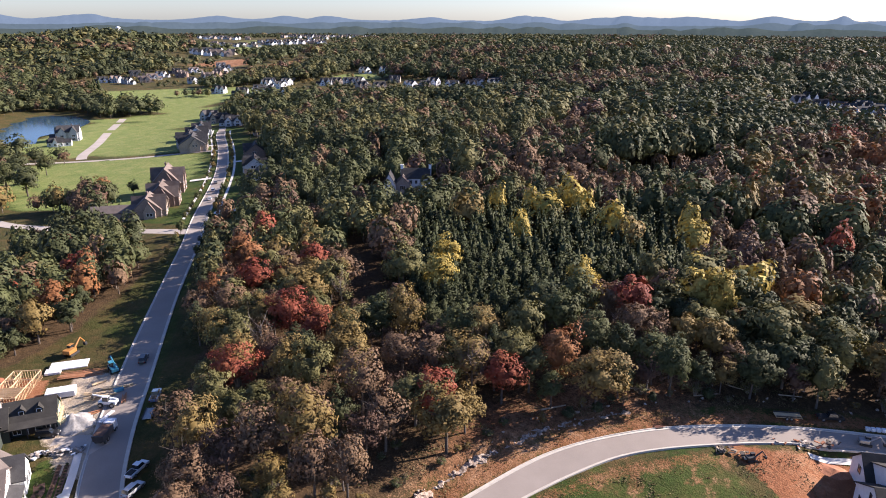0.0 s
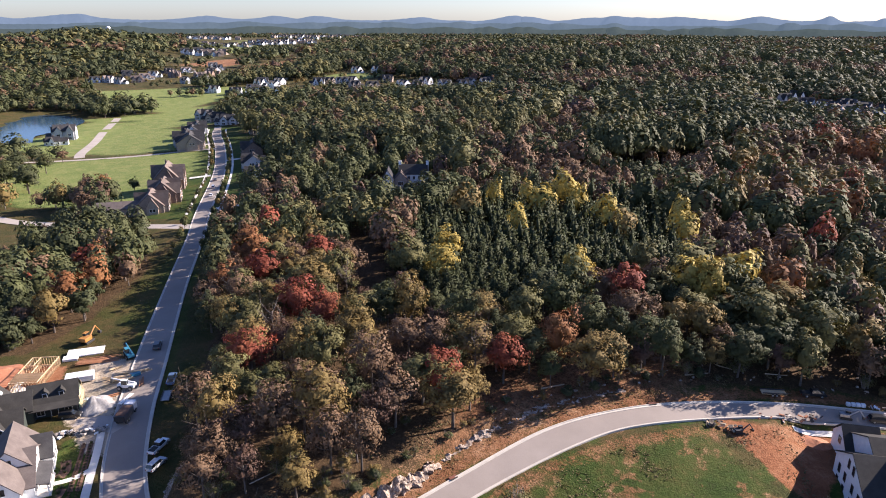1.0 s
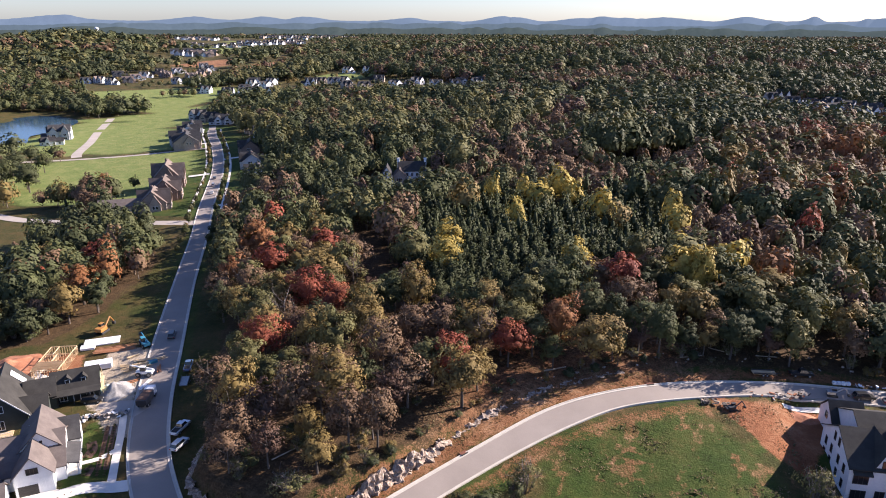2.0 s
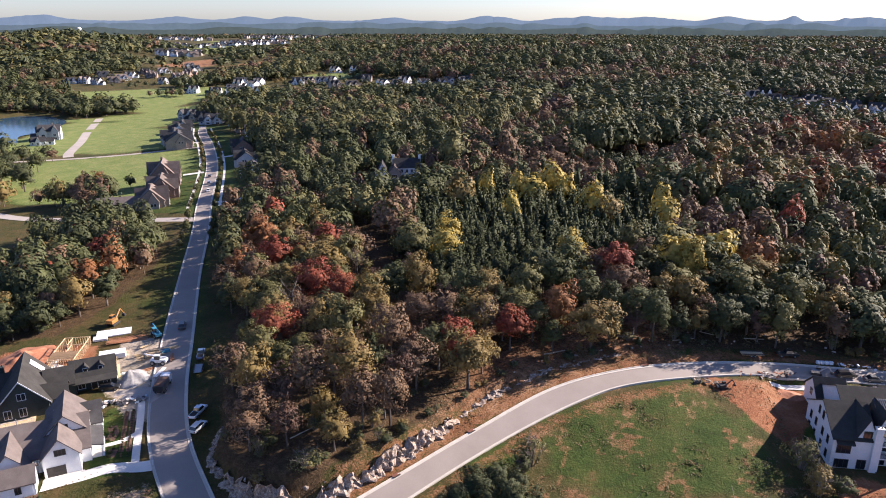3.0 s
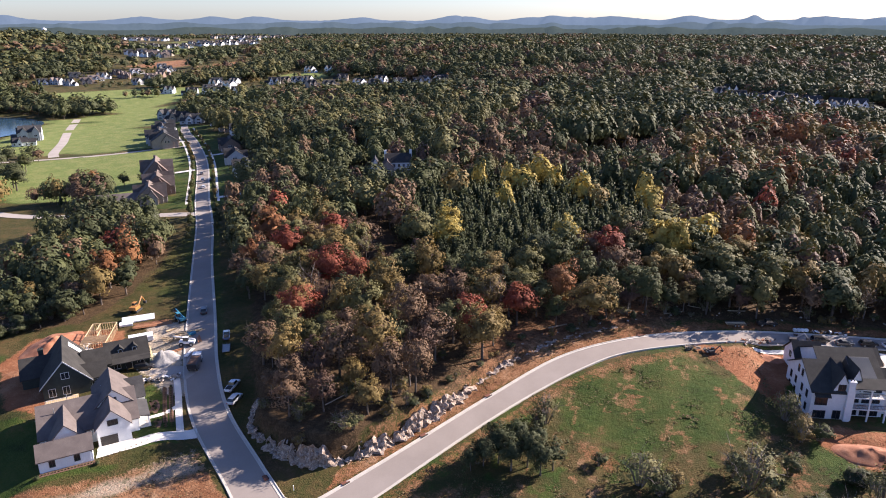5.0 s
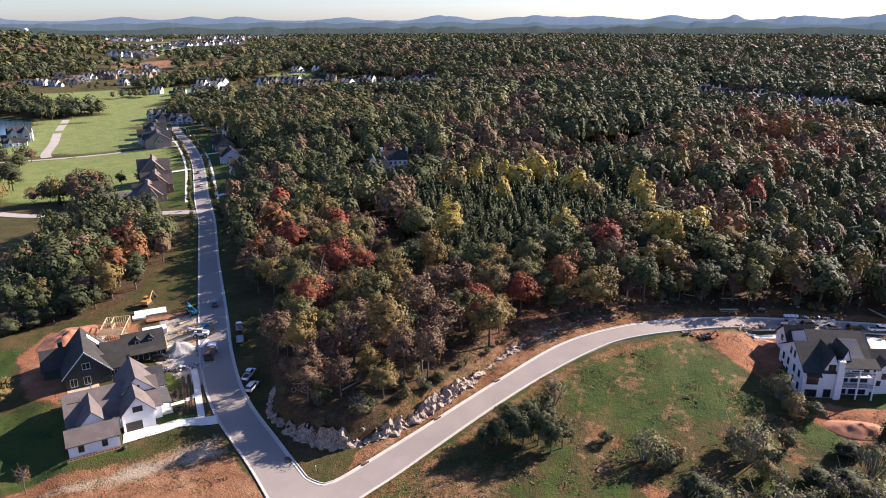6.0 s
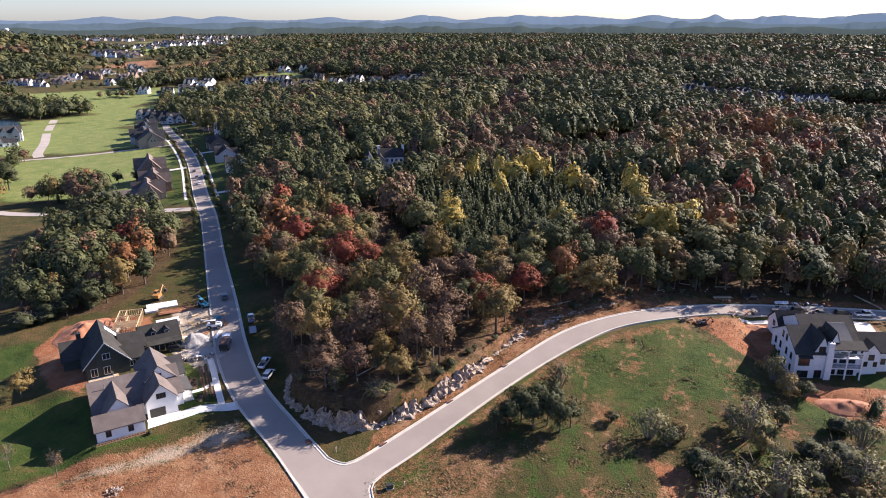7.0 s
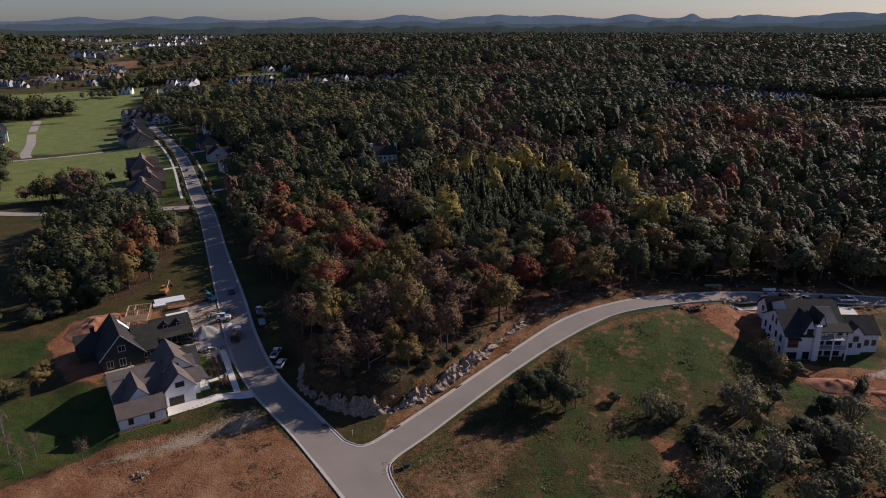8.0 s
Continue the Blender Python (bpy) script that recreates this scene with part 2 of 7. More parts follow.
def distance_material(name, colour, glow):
    """A plain backdrop of far hills; distance haze painted in as pale emission."""
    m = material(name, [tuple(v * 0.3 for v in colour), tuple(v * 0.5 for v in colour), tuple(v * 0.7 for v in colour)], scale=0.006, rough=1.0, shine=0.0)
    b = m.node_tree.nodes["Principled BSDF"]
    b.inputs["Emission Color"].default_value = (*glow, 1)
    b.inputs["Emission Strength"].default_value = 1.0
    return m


# ---------------------------------------------------------------- mesh helpers
def mesh_np(name, verts, faces, mats, index=None, smooth=False, normals=None):
    """A mesh from arrays: verts (n, 3), faces (m, 3 or 4); normals: one for each vert, for the soft shading of foliage."""
    verts, faces = np.asarray(verts, np.float32), np.asarray(faces, np.int32)
    me = bpy.data.meshes.new(name)
    k = faces.shape[1]
    me.vertices.add(len(verts))
    me.vertices.foreach_set("co", verts.ravel())
    me.loops.add(faces.size)
    me.loops.foreach_set("vertex_index", faces.ravel())
    me.polygons.add(len(faces))
    me.polygons.foreach_set("loop_start", np.arange(0, faces.size, k, dtype=np.int32))
    for m in mats if isinstance(mats, (list, tuple)) else [mats]:
        me.materials.append(m)
    if index is not None:
        me.polygons.foreach_set("material_index", np.asarray(index, np.int32))
    me.polygons.foreach_set("use_smooth", np.full(len(faces), smooth))
    me.update(calc_edges=True)
    if normals is not None:
        me.normals_split_custom_set_from_vertices(np.asarray(normals, np.float32))
    return me


def unit(v):
    return v / np.maximum(1e-6, np.linalg.norm(v, axis=1))[:, None]


def turn_out(tris, verts, normals):
    """Triangles wound so that each faces the way its normals point."""
    a, b, c = (verts[tris[:, k]] for k in range(3))
    g = np.einsum("ij,ij->i", np.cross(b - a, c - a), normals[tris[:, 0]])
    return np.where((g < 0)[:, None], tris[:, ::-1], tris)


def part(name, bm, mat, parent=None, label=""):
    """Links a bmesh as one mesh object under a thing or a part."""
    bmesh.ops.recalc_face_normals(bm, faces=bm.faces)
    me = bpy.data.meshes.new(name)
    bm.to_mesh(me)
    bm.free()
    me.materials.append(mat)
    ob = new(name, me)
    ob.parent = parent
    return tagged(ob, label) if label else ob


def thing(name, m, label, category, group="", kind=""):
    ob = new(name)
    ob.matrix_basis = m
    ob.empty_display_size = 0.2
    return tagged(ob, label, category, group, kind)


def add_box(bm, x0, x1, y0, y1, z0, z1, m=None):
    vs = [bm.verts.new((x, y, z)) for x in (x0, x1) for y in (y0, y1) for z in (z0, z1)]
    for f in ((0, 1, 3, 2), (4, 6, 7, 5), (0, 4, 5, 1), (2, 3, 7, 6), (0, 2, 6, 4), (1, 5, 7, 3)):
        bm.faces.new([vs[i] for i in f])
    if m is not None:
        bmesh.ops.transform(bm, matrix=m, verts=vs)
    return vs


def box(*a, m=None):
    bm = bmesh.new()
    add_box(bm, *a, m=m)
    return bm


def soft_box(x0, x1, y0, y1, z0, z1, r=0.05):
    bm = box(x0, x1, y0, y1, z0, z1)
    bmesh.ops.bevel(bm, geom=list(bm.edges), offset=r, segments=2, affect="EDGES", profile=0.6)
    return bm


def prism(profile, axis, a, b, swap=False):
    """A profile of (u, z) pairs drawn out along x or y from a to b."""
    bm = bmesh.new()
    ends = []
    for c in (a, b):
        ends.append([bm.verts.new((c, u, z) if axis == "x" else (u, c, z)) for u, z in profile])
    n = len(profile)
    for i in range(n):
        j = (i + 1) % n
        bm.faces.new((ends[0][i], ends[0][j], ends[1][j], ends[1][i]))
    bm.faces.new(ends[0])
    bm.faces.new(ends[1][::-1])
    return bm


def tube(bm, p, q, r0, r1, seg=6):
    p, q = Vector(p), Vector(q)
    z = (q - p).normalized()
    x = z.orthogonal().normalized()
    y = z.cross(x)
    rings = []
    for c, r in ((p, r0), (q, r1)):
        rings.append([bm.verts.new(c + (x * math.cos(a) + y * math.sin(a)) * r) for a in (2 * math.pi * i / seg for i in range(seg))])
    for i in range(seg):
        j = (i + 1) % seg
        bm.faces.new((rings[0][i], rings[0][j], rings[1][j], rings[1][i]))
    bm.faces.new(rings[0][::-1])
    bm.faces.new(rings[1])


def smoothstep(a, b, v):
    v = np.clip((v - a) / (b - a), 0, 1)
    return v * v * (3 - 2 * v)


def spline(points, step):
    """A smooth line through the points, sampled about every step metres."""
    p = np.array(points, float)
    p = np.vstack([2 * p[0] - p[1], p, 2 * p[-1] - p[-2]])
    out = []
    for i in range(1, len(p) - 2):
        n = max(2, int(np.linalg.norm(p[i + 1] - p[i]) / step))
        for k in range(n):
            s = k / n
            out.append(0.5 * (2 * p[i] + (p[i + 1] - p[i - 1]) * s + (2 * p[i - 1] - 5 * p[i] + 4 * p[i + 1] - p[i + 2]) * s * s + (3 * p[i] - p[i - 1] - 3 * p[i + 1] + p[i + 2]) * s ** 3))
    out.append(p[-2])
    return np.array(out)


def line_distance(x, y, line):
    """Distance from points to a polyline."""
    d = np.full(np.shape(x), 1e9)
    for a, b in zip(line[:-1], line[1:]):
        e = b - a
        s = np.clip(((x - a[0]) * e[0] + (y - a[1]) * e[1]) / max(1e-9, e @ e), 0, 1)
        d = np.minimum(d, np.hypot(x - a[0] - s * e[0], y - a[1] - s * e[1]))
    return d


def inside(x, y, poly):
    """Signed distance to a polygon, positive inside."""
    poly = np.array(poly, float)
    hit = np.zeros(np.shape(x), bool)
    for a, b in zip(poly, np.roll(poly, -1, 0)):
        if a[1] != b[1]:
            c = (a[1] > y) != (b[1] > y)
            hit ^= c & (x < (b[0] - a[0]) * (y - a[1]) / (b[1] - a[1]) + a[0])
    d = line_distance(x, y, np.vstack([poly, poly[:1]]))
    return np.where(hit, d, -d)


def offset_line(line, d):
    """The line moved d metres to its right."""
    g = np.gradient(line, axis=0)
    n = np.stack([g[:, 1], -g[:, 0]], -1) / np.linalg.norm(g, axis=1)[:, None]
    return line + n * d


# ---------------------------------------------------------------- plan
MAIN = spline([(-36, 12), (-58, 35), (-80, 55.5), (-100.5, 72.5), (-115, 89.5), (-130.7, 112.2), (-157, 150.5), (-187, 195), (-217, 236), (-282, 328), (-339, 399), (-385, 452), (-425, 503)], 3.0)
MAIN_W = 8.4
HALF = (4.2 - 0.75 * smoothstep(100, 160, MAIN[:, 1]))[:, None]  # the street narrows up the slope
CURVE_L = spline([(-72.5, 55.1), (-69.3, 54.2), (-66.5, 55.6), (-60.4, 65.2), (-52.5, 77.8), (-40.2, 97.6), (-26.8, 117.3), (-11.4, 130.6), (5.3, 140.1), (22.5, 147.1), (37.4, 151.2), (54.3, 154.9), (72, 157.5), (110, 160)], 2.0)
CURVE_R = spline([(-53.5, 38.6), (-57.4, 43.5), (-60.3, 48.3), (-59.6, 52.2), (-54.6, 60.5), (-47.2, 73.5), (-38.4, 88.6), (-30.2, 101.2), (-20.5, 113.8), (-10.8, 123.6), (5.2, 133.4), (20.8, 141), (38, 145.4), (54.8, 149), (72.5, 151.6), (110, 154)], 2.0)
CURVE = spline([(-60.5, 58.5), (-56.8, 64), (-49.2, 76), (-39.2, 93), (-28.2, 109.5), (-15.8, 122), (-3, 130.8), (13, 140.2), (29.5, 146.3), (46, 150), (63, 153.2), (91, 156.4), (110, 157)], 3.0)
SIDE = spline([(-198, 210), (-215, 209.5), (-237, 208), (-268, 206.5), (-299, 205), (-322, 208), (-360, 214)], 4.0)
FIELD_ROAD = spline([(-336, 391), (-352, 383), (-380, 360), (-418, 333), (-440, 318)], 4.0)
POND_ROAD = spline([(-418, 344), (-433, 359), (-470, 405), (-520, 462), (-577, 533)], 4.0)
ROCK_LINE = np.array([(-93, 80), (-89.5, 71.5), (-83.4, 67.9), (-75.6, 64.8), (-68.4, 65.6), (-63, 69.5), (-57, 76), (-53.4, 81.8), (-50.8, 86), (-46.8, 94), (-43.8, 102), (-40.6, 107.5), (-36, 115), (-29, 124), (-13, 137)])
FOREST = [tuple(p) for p in ROCK_LINE] + [(5, 147), (24, 153), (40, 157), (60, 161), (120, 166), (260, 170), (420, 300), (420, 1200), (-380, 1200), (-400, 700), (-300, 520), (-270, 420), (-238, 330), (-205, 262), (-192, 226), (-176, 208), (-150, 168), (-126, 133), (-111, 108), (-103, 94)]
LEFT_WOOD = [(-178, 97), (-166, 105), (-167, 126), (-172, 149), (-182, 166), (-212, 193), (-246, 202), (-252, 180), (-234, 148), (-219, 127), (-196, 98)]
HOUSE_A = (-121.1, 44.4, 44.9)
HOUSE_R = (33.9, 115.0, 2.0)
HILLS = [(-65, 40, 45, -3.1), (-5, 130, 55, 1.9), (25, 75, 60, -5.8), (-55, 140, 70, 3.9), (-45, 240, 90, 3.5), (15, 330, 110, 7.3), (-190, 200, 70, 2.8), (-125, 290, 80, 4.4), (-400, 370, 150, -4.6), (-560, 520, 150, -8.2), (-220, 460, 120, 7.3), (-300, 230, 100, -3.6), (-600, 850, 250, -7.9), (-170, 800, 300, 3.7), (-450, 1400, 400, 25.3), (150, 120, 120, -1.3), (-140, 10, 80, -1.6), (250, 500, 250, 3.0), (-1530, 1350, 190, 46.0), (-1800, 2700, 330, 14.0), (-1250, 1150, 260, 10.0), (-300, 1250, 160, 14.0), (100, 1150, 180, 12.0), (60, 520, 70, 4.0), (380, 1500, 220, 16.0), (9, 108, 16, 1.6), (-28, 66, 14, 1.2)]
POND = [(-505, 368), (-549, 380), (-600, 410), (-652, 463), (-686, 513), (-640, 524), (-592, 505), (-566, 470), (-552, 438), (-551, 417), (-525, 392)]


def base_height(x, y):
    z = np.full(np.shape(x), -1.5)
    for a, b, r, h in HILLS:
        z = z + h * np.exp(-((x - a) ** 2 + (y - b) ** 2) / (2 * r * r))
    return z


def local_distance(x, y, place, x0, x1, y0, y1):
    c, s = math.cos(radians(place[2])), math.sin(radians(place[2]))
    u, v = (x - place[0]) * c + (y - place[1]) * s, -(x - place[0]) * s + (y - place[1]) * c
    return np.hypot(np.maximum(np.maximum(x0 - u, u - x1), 0), np.maximum(np.maximum(y0 - v, v - y1), 0))


def ground_height(x, y):
    """The lie of the land, before the roads are sunk into it."""
    x, y = np.asarray(x, float), np.asarray(y, float)
    z = base_height(x, y)
    for place, rect, level, soft in ((HOUSE_A, (0, 21, 0, 23), -0.85, 9), (HOUSE_A, (-4, 25, 26, 48), -0.35, 9), (HOUSE_R, (-6, 24, -2, 9), -2.0, 7), (HOUSE_R, (-6, 24, 9, 24), 0.6, 7)):
        w = 1 - smoothstep(0, soft, local_distance(x, y, place, *rect))
        z = z * (1 - w) + level * w
    near = np.hypot(x + 50, y - 90) < 140
    if np.any(near):
        step = np.zeros(np.shape(x))
        d = inside(x[near], y[near], FOREST) if np.ndim(x) else inside(x, y, FOREST)
        h = 5.7 * np.exp(-((np.hypot(x + 68, y - 68) / 48) ** 2))
        if np.ndim(x):
            step[near] = smoothstep(0.0, 1.9, d)
        else:
            step = smoothstep(0.0, 1.9, d)
        z = z + step * h
    p = inside(x, y, POND) if np.any(np.hypot(x + 590, y - 440) < 220) else -1e3
    return z - 2.2 * smoothstep(-4, 6, p)


def zg(x, y):
    return float(ground_height(np.float64(x), np.float64(y)))


# ---------------------------------------------------------------- ground
def axis_steps(lo, hi, start, end, fine, grow):
    mid = list(np.arange(lo, hi + fine, fine))
    right, left, s = [], [], fine
    while (right or mid)[-1] < end:
        s *= grow
        right.append((right or mid)[-1] + s)
    s = fine
    while (left[-1] if left else mid[0]) > start:
        s *= grow
        left.append((left[-1] if left else mid[0]) - s)
    return np.array(left[::-1] + mid + right)


def soft_noise(x, y, scale, seed):
    rng = np.random.default_rng(seed)
    z = np.zeros(np.shape(x))
    for k in range(7):
        a, f, p = rng.uniform(0, 6.28), rng.uniform(0.5, 1.6) / scale, rng.uniform(0, 6.28)
        z = z + np.sin((x * math.cos(a) + y * math.sin(a)) * f * 6.28 + p)
    return z / 7


def build_ground():
    gx = axis_steps(-175, 75, -4200, 3800, 1.25, 1.05)
    gy = axis_steps(10, 175, -500, 4750, 1.25, 1.05)
    x, y = np.meshgrid(gx, gy)
    z = ground_height(x, y)
    dm, dc = line_distance(x, y, MAIN), line_distance(x, y, CURVE)
    off = np.minimum(dm - MAIN_W / 2, dc - 3.6)
    z += 0.22 * soft_noise(x, y, 14, 1) * smoothstep(2, 9, off) + 0.10 * soft_noise(x, y, 5, 2) * smoothstep(2, 8, off)
    z -= 0.22 * (1 - smoothstep(-0.9, -0.1, off))
    for road, w in ((SIDE, 3.0), (FIELD_ROAD, 2.6), (POND_ROAD, 3.0)):
        z -= 0.2 * (1 - smoothstep(w - 1.2, w + 0.4, line_distance(x, y, road)))
    nx = len(gx)
    i = np.arange(len(gy) - 1)[:, None] * nx + np.arange(nx - 1)[None]
    f = np.stack([i, i + 1, i + nx + 1, i + nx], -1).reshape(-1, 4)
    me = mesh_np("ground", np.stack([x, y, z], -1).reshape(-1, 3), f, ground_material(), smooth=True)
    a, b = np.zeros((x.size, 4), np.float32), np.zeros((x.size, 4), np.float32)
    X, Y = x.ravel(), y.ravel()
    wob = 1.2 * soft_noise(X, Y, 9, 3) + 0.7 * soft_noise(X, Y, 3.5, 4)

    def cover(table, channel, poly, level=1.0, soft=2.0):
        w = smoothstep(-soft, soft, inside(X, Y, poly) + wob) * level
        table[:, channel] = np.maximum(table[:, channel], w)

    cover(a, 0, FOREST, 1.0, 3.0)
    cover(a, 0, LEFT_WOOD, 1.0, 3.0)
    cover(a, 1, [(-27, 101), (-13, 118), (4, 130), (16, 121), (26, 103), (12, 93), (-6, 86), (-22, 88)], 0.62, 4)
    cover(a, 1, [(-121, 87), (-102, 62.5), (-109, 57.5), (-114, 64), (-119, 70), (-123, 79)], 1.0, 0.5)
    cover(a, 2, [(-362, 250), (-345, 255), (-350, 268), (-368, 262)], 0.9, 3)
    cover(a, 1, [(-134, 27), (-122, 40), (-108, 52), (-118, 48), (-123, 45), (-134, 60), (-146, 58), (-165, 45), (-160, 28)], 0.9, 1.5)
    cover(a, 1, [(-190, 70), (-172, 84), (-160, 66), (-175, 58)], 0.8, 3)
    cover(a, 1, [(-170, 128), (-133, 118), (-160, 156), (-184, 190), (-196, 198), (-184, 172)], 0.45, 3)
    cover(a, 1, [(-240, 222), (-205, 218), (-212, 228), (-244, 231)], 1.0, 2)
    upper = (dm.ravel() < 24 + 2 * wob) & (Y > 222) & (Y < 500) & (X < -190)
    a[:, 1] = np.maximum(a[:, 1], 0.8 * upper)
    cover(a, 1, [(-414, 350), (-345, 397), (-395, 440), (-470, 500), (-556, 588), (-580, 560), (-572, 538), (-500, 448)], 1.0, 3)
    cover(a, 1, [(-420, 328), (-345, 388), (-300, 335), (-262, 250), (-330, 225), (-450, 290)], 1.0, 4)
    cover(b, 1, [(-820, 620), (-700, 745), (-600, 770), (-570, 700), (-545, 588), (-645, 590)], 1.0, 5)
    cover(b, 1, [(-556, 588), (-470, 500), (-440, 520), (-480, 600), (-545, 690)], 0.8, 5)
    cover(b, 1, [(-531, 771), (-515, 801), (-482, 747), (-507, 690), (-560, 680), (-640, 700), (-700, 745), (-650, 790)], 0.9, 6)
    cover(b, 1, [(-556, 890), (-480, 900), (-470, 980), (-560, 980)], 0.9, 6)
    cover(b, 1, [(-720, 790), (-640, 790), (-700, 1000), (-760, 960)], 0.6, 6)
    cover(b, 1, [(165, 1820), (380, 1900), (416, 2168), (176, 2037)], 0.8, 10)
    cover(b, 1, [(-860, 2050), (-700, 2050), (-690, 2330), (-860, 2330)], 0.8, 10)
    cover(b, 1, [(-1480, 1640), (-1240, 1480), (-1250, 1590), (-1530, 1960)], 0.8, 10)
    cover(b, 1, [(-1140, 1300), (-1020, 1300), (-1141, 1580), (-1757, 2390), (-1880, 2590), (-1800, 2300), (-1250, 1600)], 0.8, 10)
    cover(b, 2, [(-770, 1000), (-680, 1000), (-650, 1240), (-731, 1310), (-780, 1110)], 1.0, 8)
    cover(b, 2, [(-930, 1020), (-800, 1000), (-860, 1170), (-930, 1170)], 0.8, 8)
    cover(b, 1, [(-520, 355), (-430, 340), (-420, 360), (-575, 540), (-600, 520), (-560, 440)], 0.9, 3)
    cover(b, 0, [(-505, 388), (-440, 345), (-448, 372), (-515, 448), (-560, 505), (-548, 450)], 0.6, 3)
    # bare lot, building site, verges
    cover(b, 2, [(-97, 62), (-88, 55), (-71, 42), (-55, 22), (-60, -5), (-150, -5), (-133, 26), (-122, 39), (-108, 50)], 1.0, 1.2)
    track = [(-98, 62.5), (-91, 57.5), (-97, 50.5), (-104, 45), (-113, 38), (-124, 31), (-122, 36), (-111, 47), (-105, 53)]
    cover(b, 0, track, 0.62, 3.5)
    b[:, 2] *= 1 - 0.6 * smoothstep(-2.5, 2.5, inside(X, Y, track) + wob)
    cover(b, 0, [(-121, 91), (-110, 78.5), (-117, 77), (-131, 86), (-140, 98), (-146, 108), (-133, 112)], 0.85, 2)
    cover(a, 2, [(-125, 95), (-119, 90), (-133, 86), (-140, 98), (-146, 110), (-137, 114)], 0.45, 2)
    cover(a, 2, [(-140, 62), (-137, 60), (-150, 62), (-170, 78), (-172, 92), (-162, 100), (-150, 103), (-140, 92)], 0.9, 1.5)
    cover(a, 2, [(7, 134), (24, 139), (60, 146), (62, 126), (30, 128), (27, 116), (20, 118), (13, 126)], 0.95, 1.5)
    cover(b, 0, [(28, 139), (60, 147), (62, 142), (40, 136)], 0.55, 1.5)
    cover(a, 2, [(35, 110), (30, 104), (38, 97), (52, 94), (90, 98), (90, 112), (60, 113)], 0.8, 2)
    cover(b, 0, [(50, 108), (62, 106), (90, 112), (90, 118), (58, 114)], 0.8, 2)
    cover(a, 2, [(-7, 72), (2, 70), (10, 57), (3, 52), (-4, 62)], 0.65, 2)
    cover(a, 2, [(15, 63), (45, 60), (45, 63), (15, 66)], 0.8, 1)
    cover(a, 2, [(-20, 84), (-12, 78), (-8, 82), (-14, 88)], 0.5, 2)
    cover(b, 2, [(-62, 46), (-50, 60), (-40, 68), (-30, 60), (-45, 30)], 0.5, 5)
    outer = line_distance(X, Y, CURVE_L[10:]) < line_distance(X, Y, CURVE_R[10:])
    verge = (1 - smoothstep(3.0, 8.0, dc.ravel() - 3.3 + wob)) * (X > -66) * np.where(outer, 1.0, 0.78)
    strip = smoothstep(-1, 2, dc.ravel() - 3.0)
    a[:, 2] = np.maximum(a[:, 2], 0.56 * verge * strip)
    meadow = (X > -62) * (X < 90) * (Y < 150) * (inside(X, Y, FOREST) < 0)
    rough = soft_noise(X, Y, 16, 31) + 0.8 * soft_noise(X, Y, 5.5, 32) + 0.5 * soft_noise(X, Y, 2.6, 33)
    b[:, 2] = np.maximum(b[:, 2], meadow * 0.50 * smoothstep(0.10, 0.45, rough))
    a[:, 1] = np.maximum(a[:, 1], meadow * 0.7 * smoothstep(0.02, 0.35, -rough))
    b[:, 2] = np.maximum(b[:, 2], 0.55 * verge * strip * smoothstep(-0.4, 0.2, rough))
    bank = smoothstep(-9, -3, inside(X, Y, FOREST)) * (1 - smoothstep(6, 26, inside(X, Y, FOREST))) * smoothstep(-62, -40, X) * (1 - smoothstep(-8, 20, X))
    b[:, 2] = np.maximum(b[:, 2], 0.55 * bank)
    mown = 1 - smoothstep(1.0, 4.5, dm.ravel() - MAIN_W / 2 + 0.6 * wob)
    a[:, 1] = np.maximum(a[:, 1], 0.55 * mown * (Y > 100))
    a[:, 0] *= 1 - np.maximum(mown, verge)
    # brown litter below the west rock bank, also darkening it as the bank's shadow
    cover(a, 0, [(-88, 73), (-84, 62), (-74, 59), (-70, 62), (-80, 66), (-92, 75)], 0.6, 2)
    for poly in ([(-414, 350), (-345, 397), (-395, 440), (-470, 500), (-556, 588), (-580, 560), (-500, 448)], [(-420, 328), (-345, 388), (-300, 335), (-262, 250), (-330, 225), (-450, 290)]):
        cover(b, 1, poly, 0.66, 4)
    for name, table in (("cover_a", a), ("cover_b", b)):
        at = me.attributes.new(name, "FLOAT_COLOR", "POINT")
        at.data.foreach_set("color", np.clip(table, 0, 1).ravel())
    return tagged(new("ground", me), "rolling ground of meadow grass, leaf litter and red clay", "ground", kind="structure")


ground = build_ground()


def strip_mesh(name, left, right, mat, up, across=5):
    """A sheet between two lines of as many points, laid on the land."""
    n = len(left)
    s = np.linspace(0, 1, across)[None, :, None]
    p = left[:, None] * (1 - s) + right[:, None] * s
    z = ground_height(p[..., 0], p[..., 1]) + up
    v = np.concatenate([p, z[..., None]], -1).reshape(-1, 3)
    i = np.arange(n - 1)[:, None] * across + np.arange(across - 1)[None]
    f = np.stack([i, i + across, i + across + 1, i + 1], -1).reshape(-1, 4)
    return mesh_np(name, v, f, mat, smooth=True)


def slab_line(name, line, width, mat, up, label, category, depth=0.3):
    l, r = offset_line(line, -width / 2), offset_line(line, width / 2)
    ob = new(name, strip_mesh(name, l, r, mat, up))
    return tagged(ob, label, category, kind="structure")


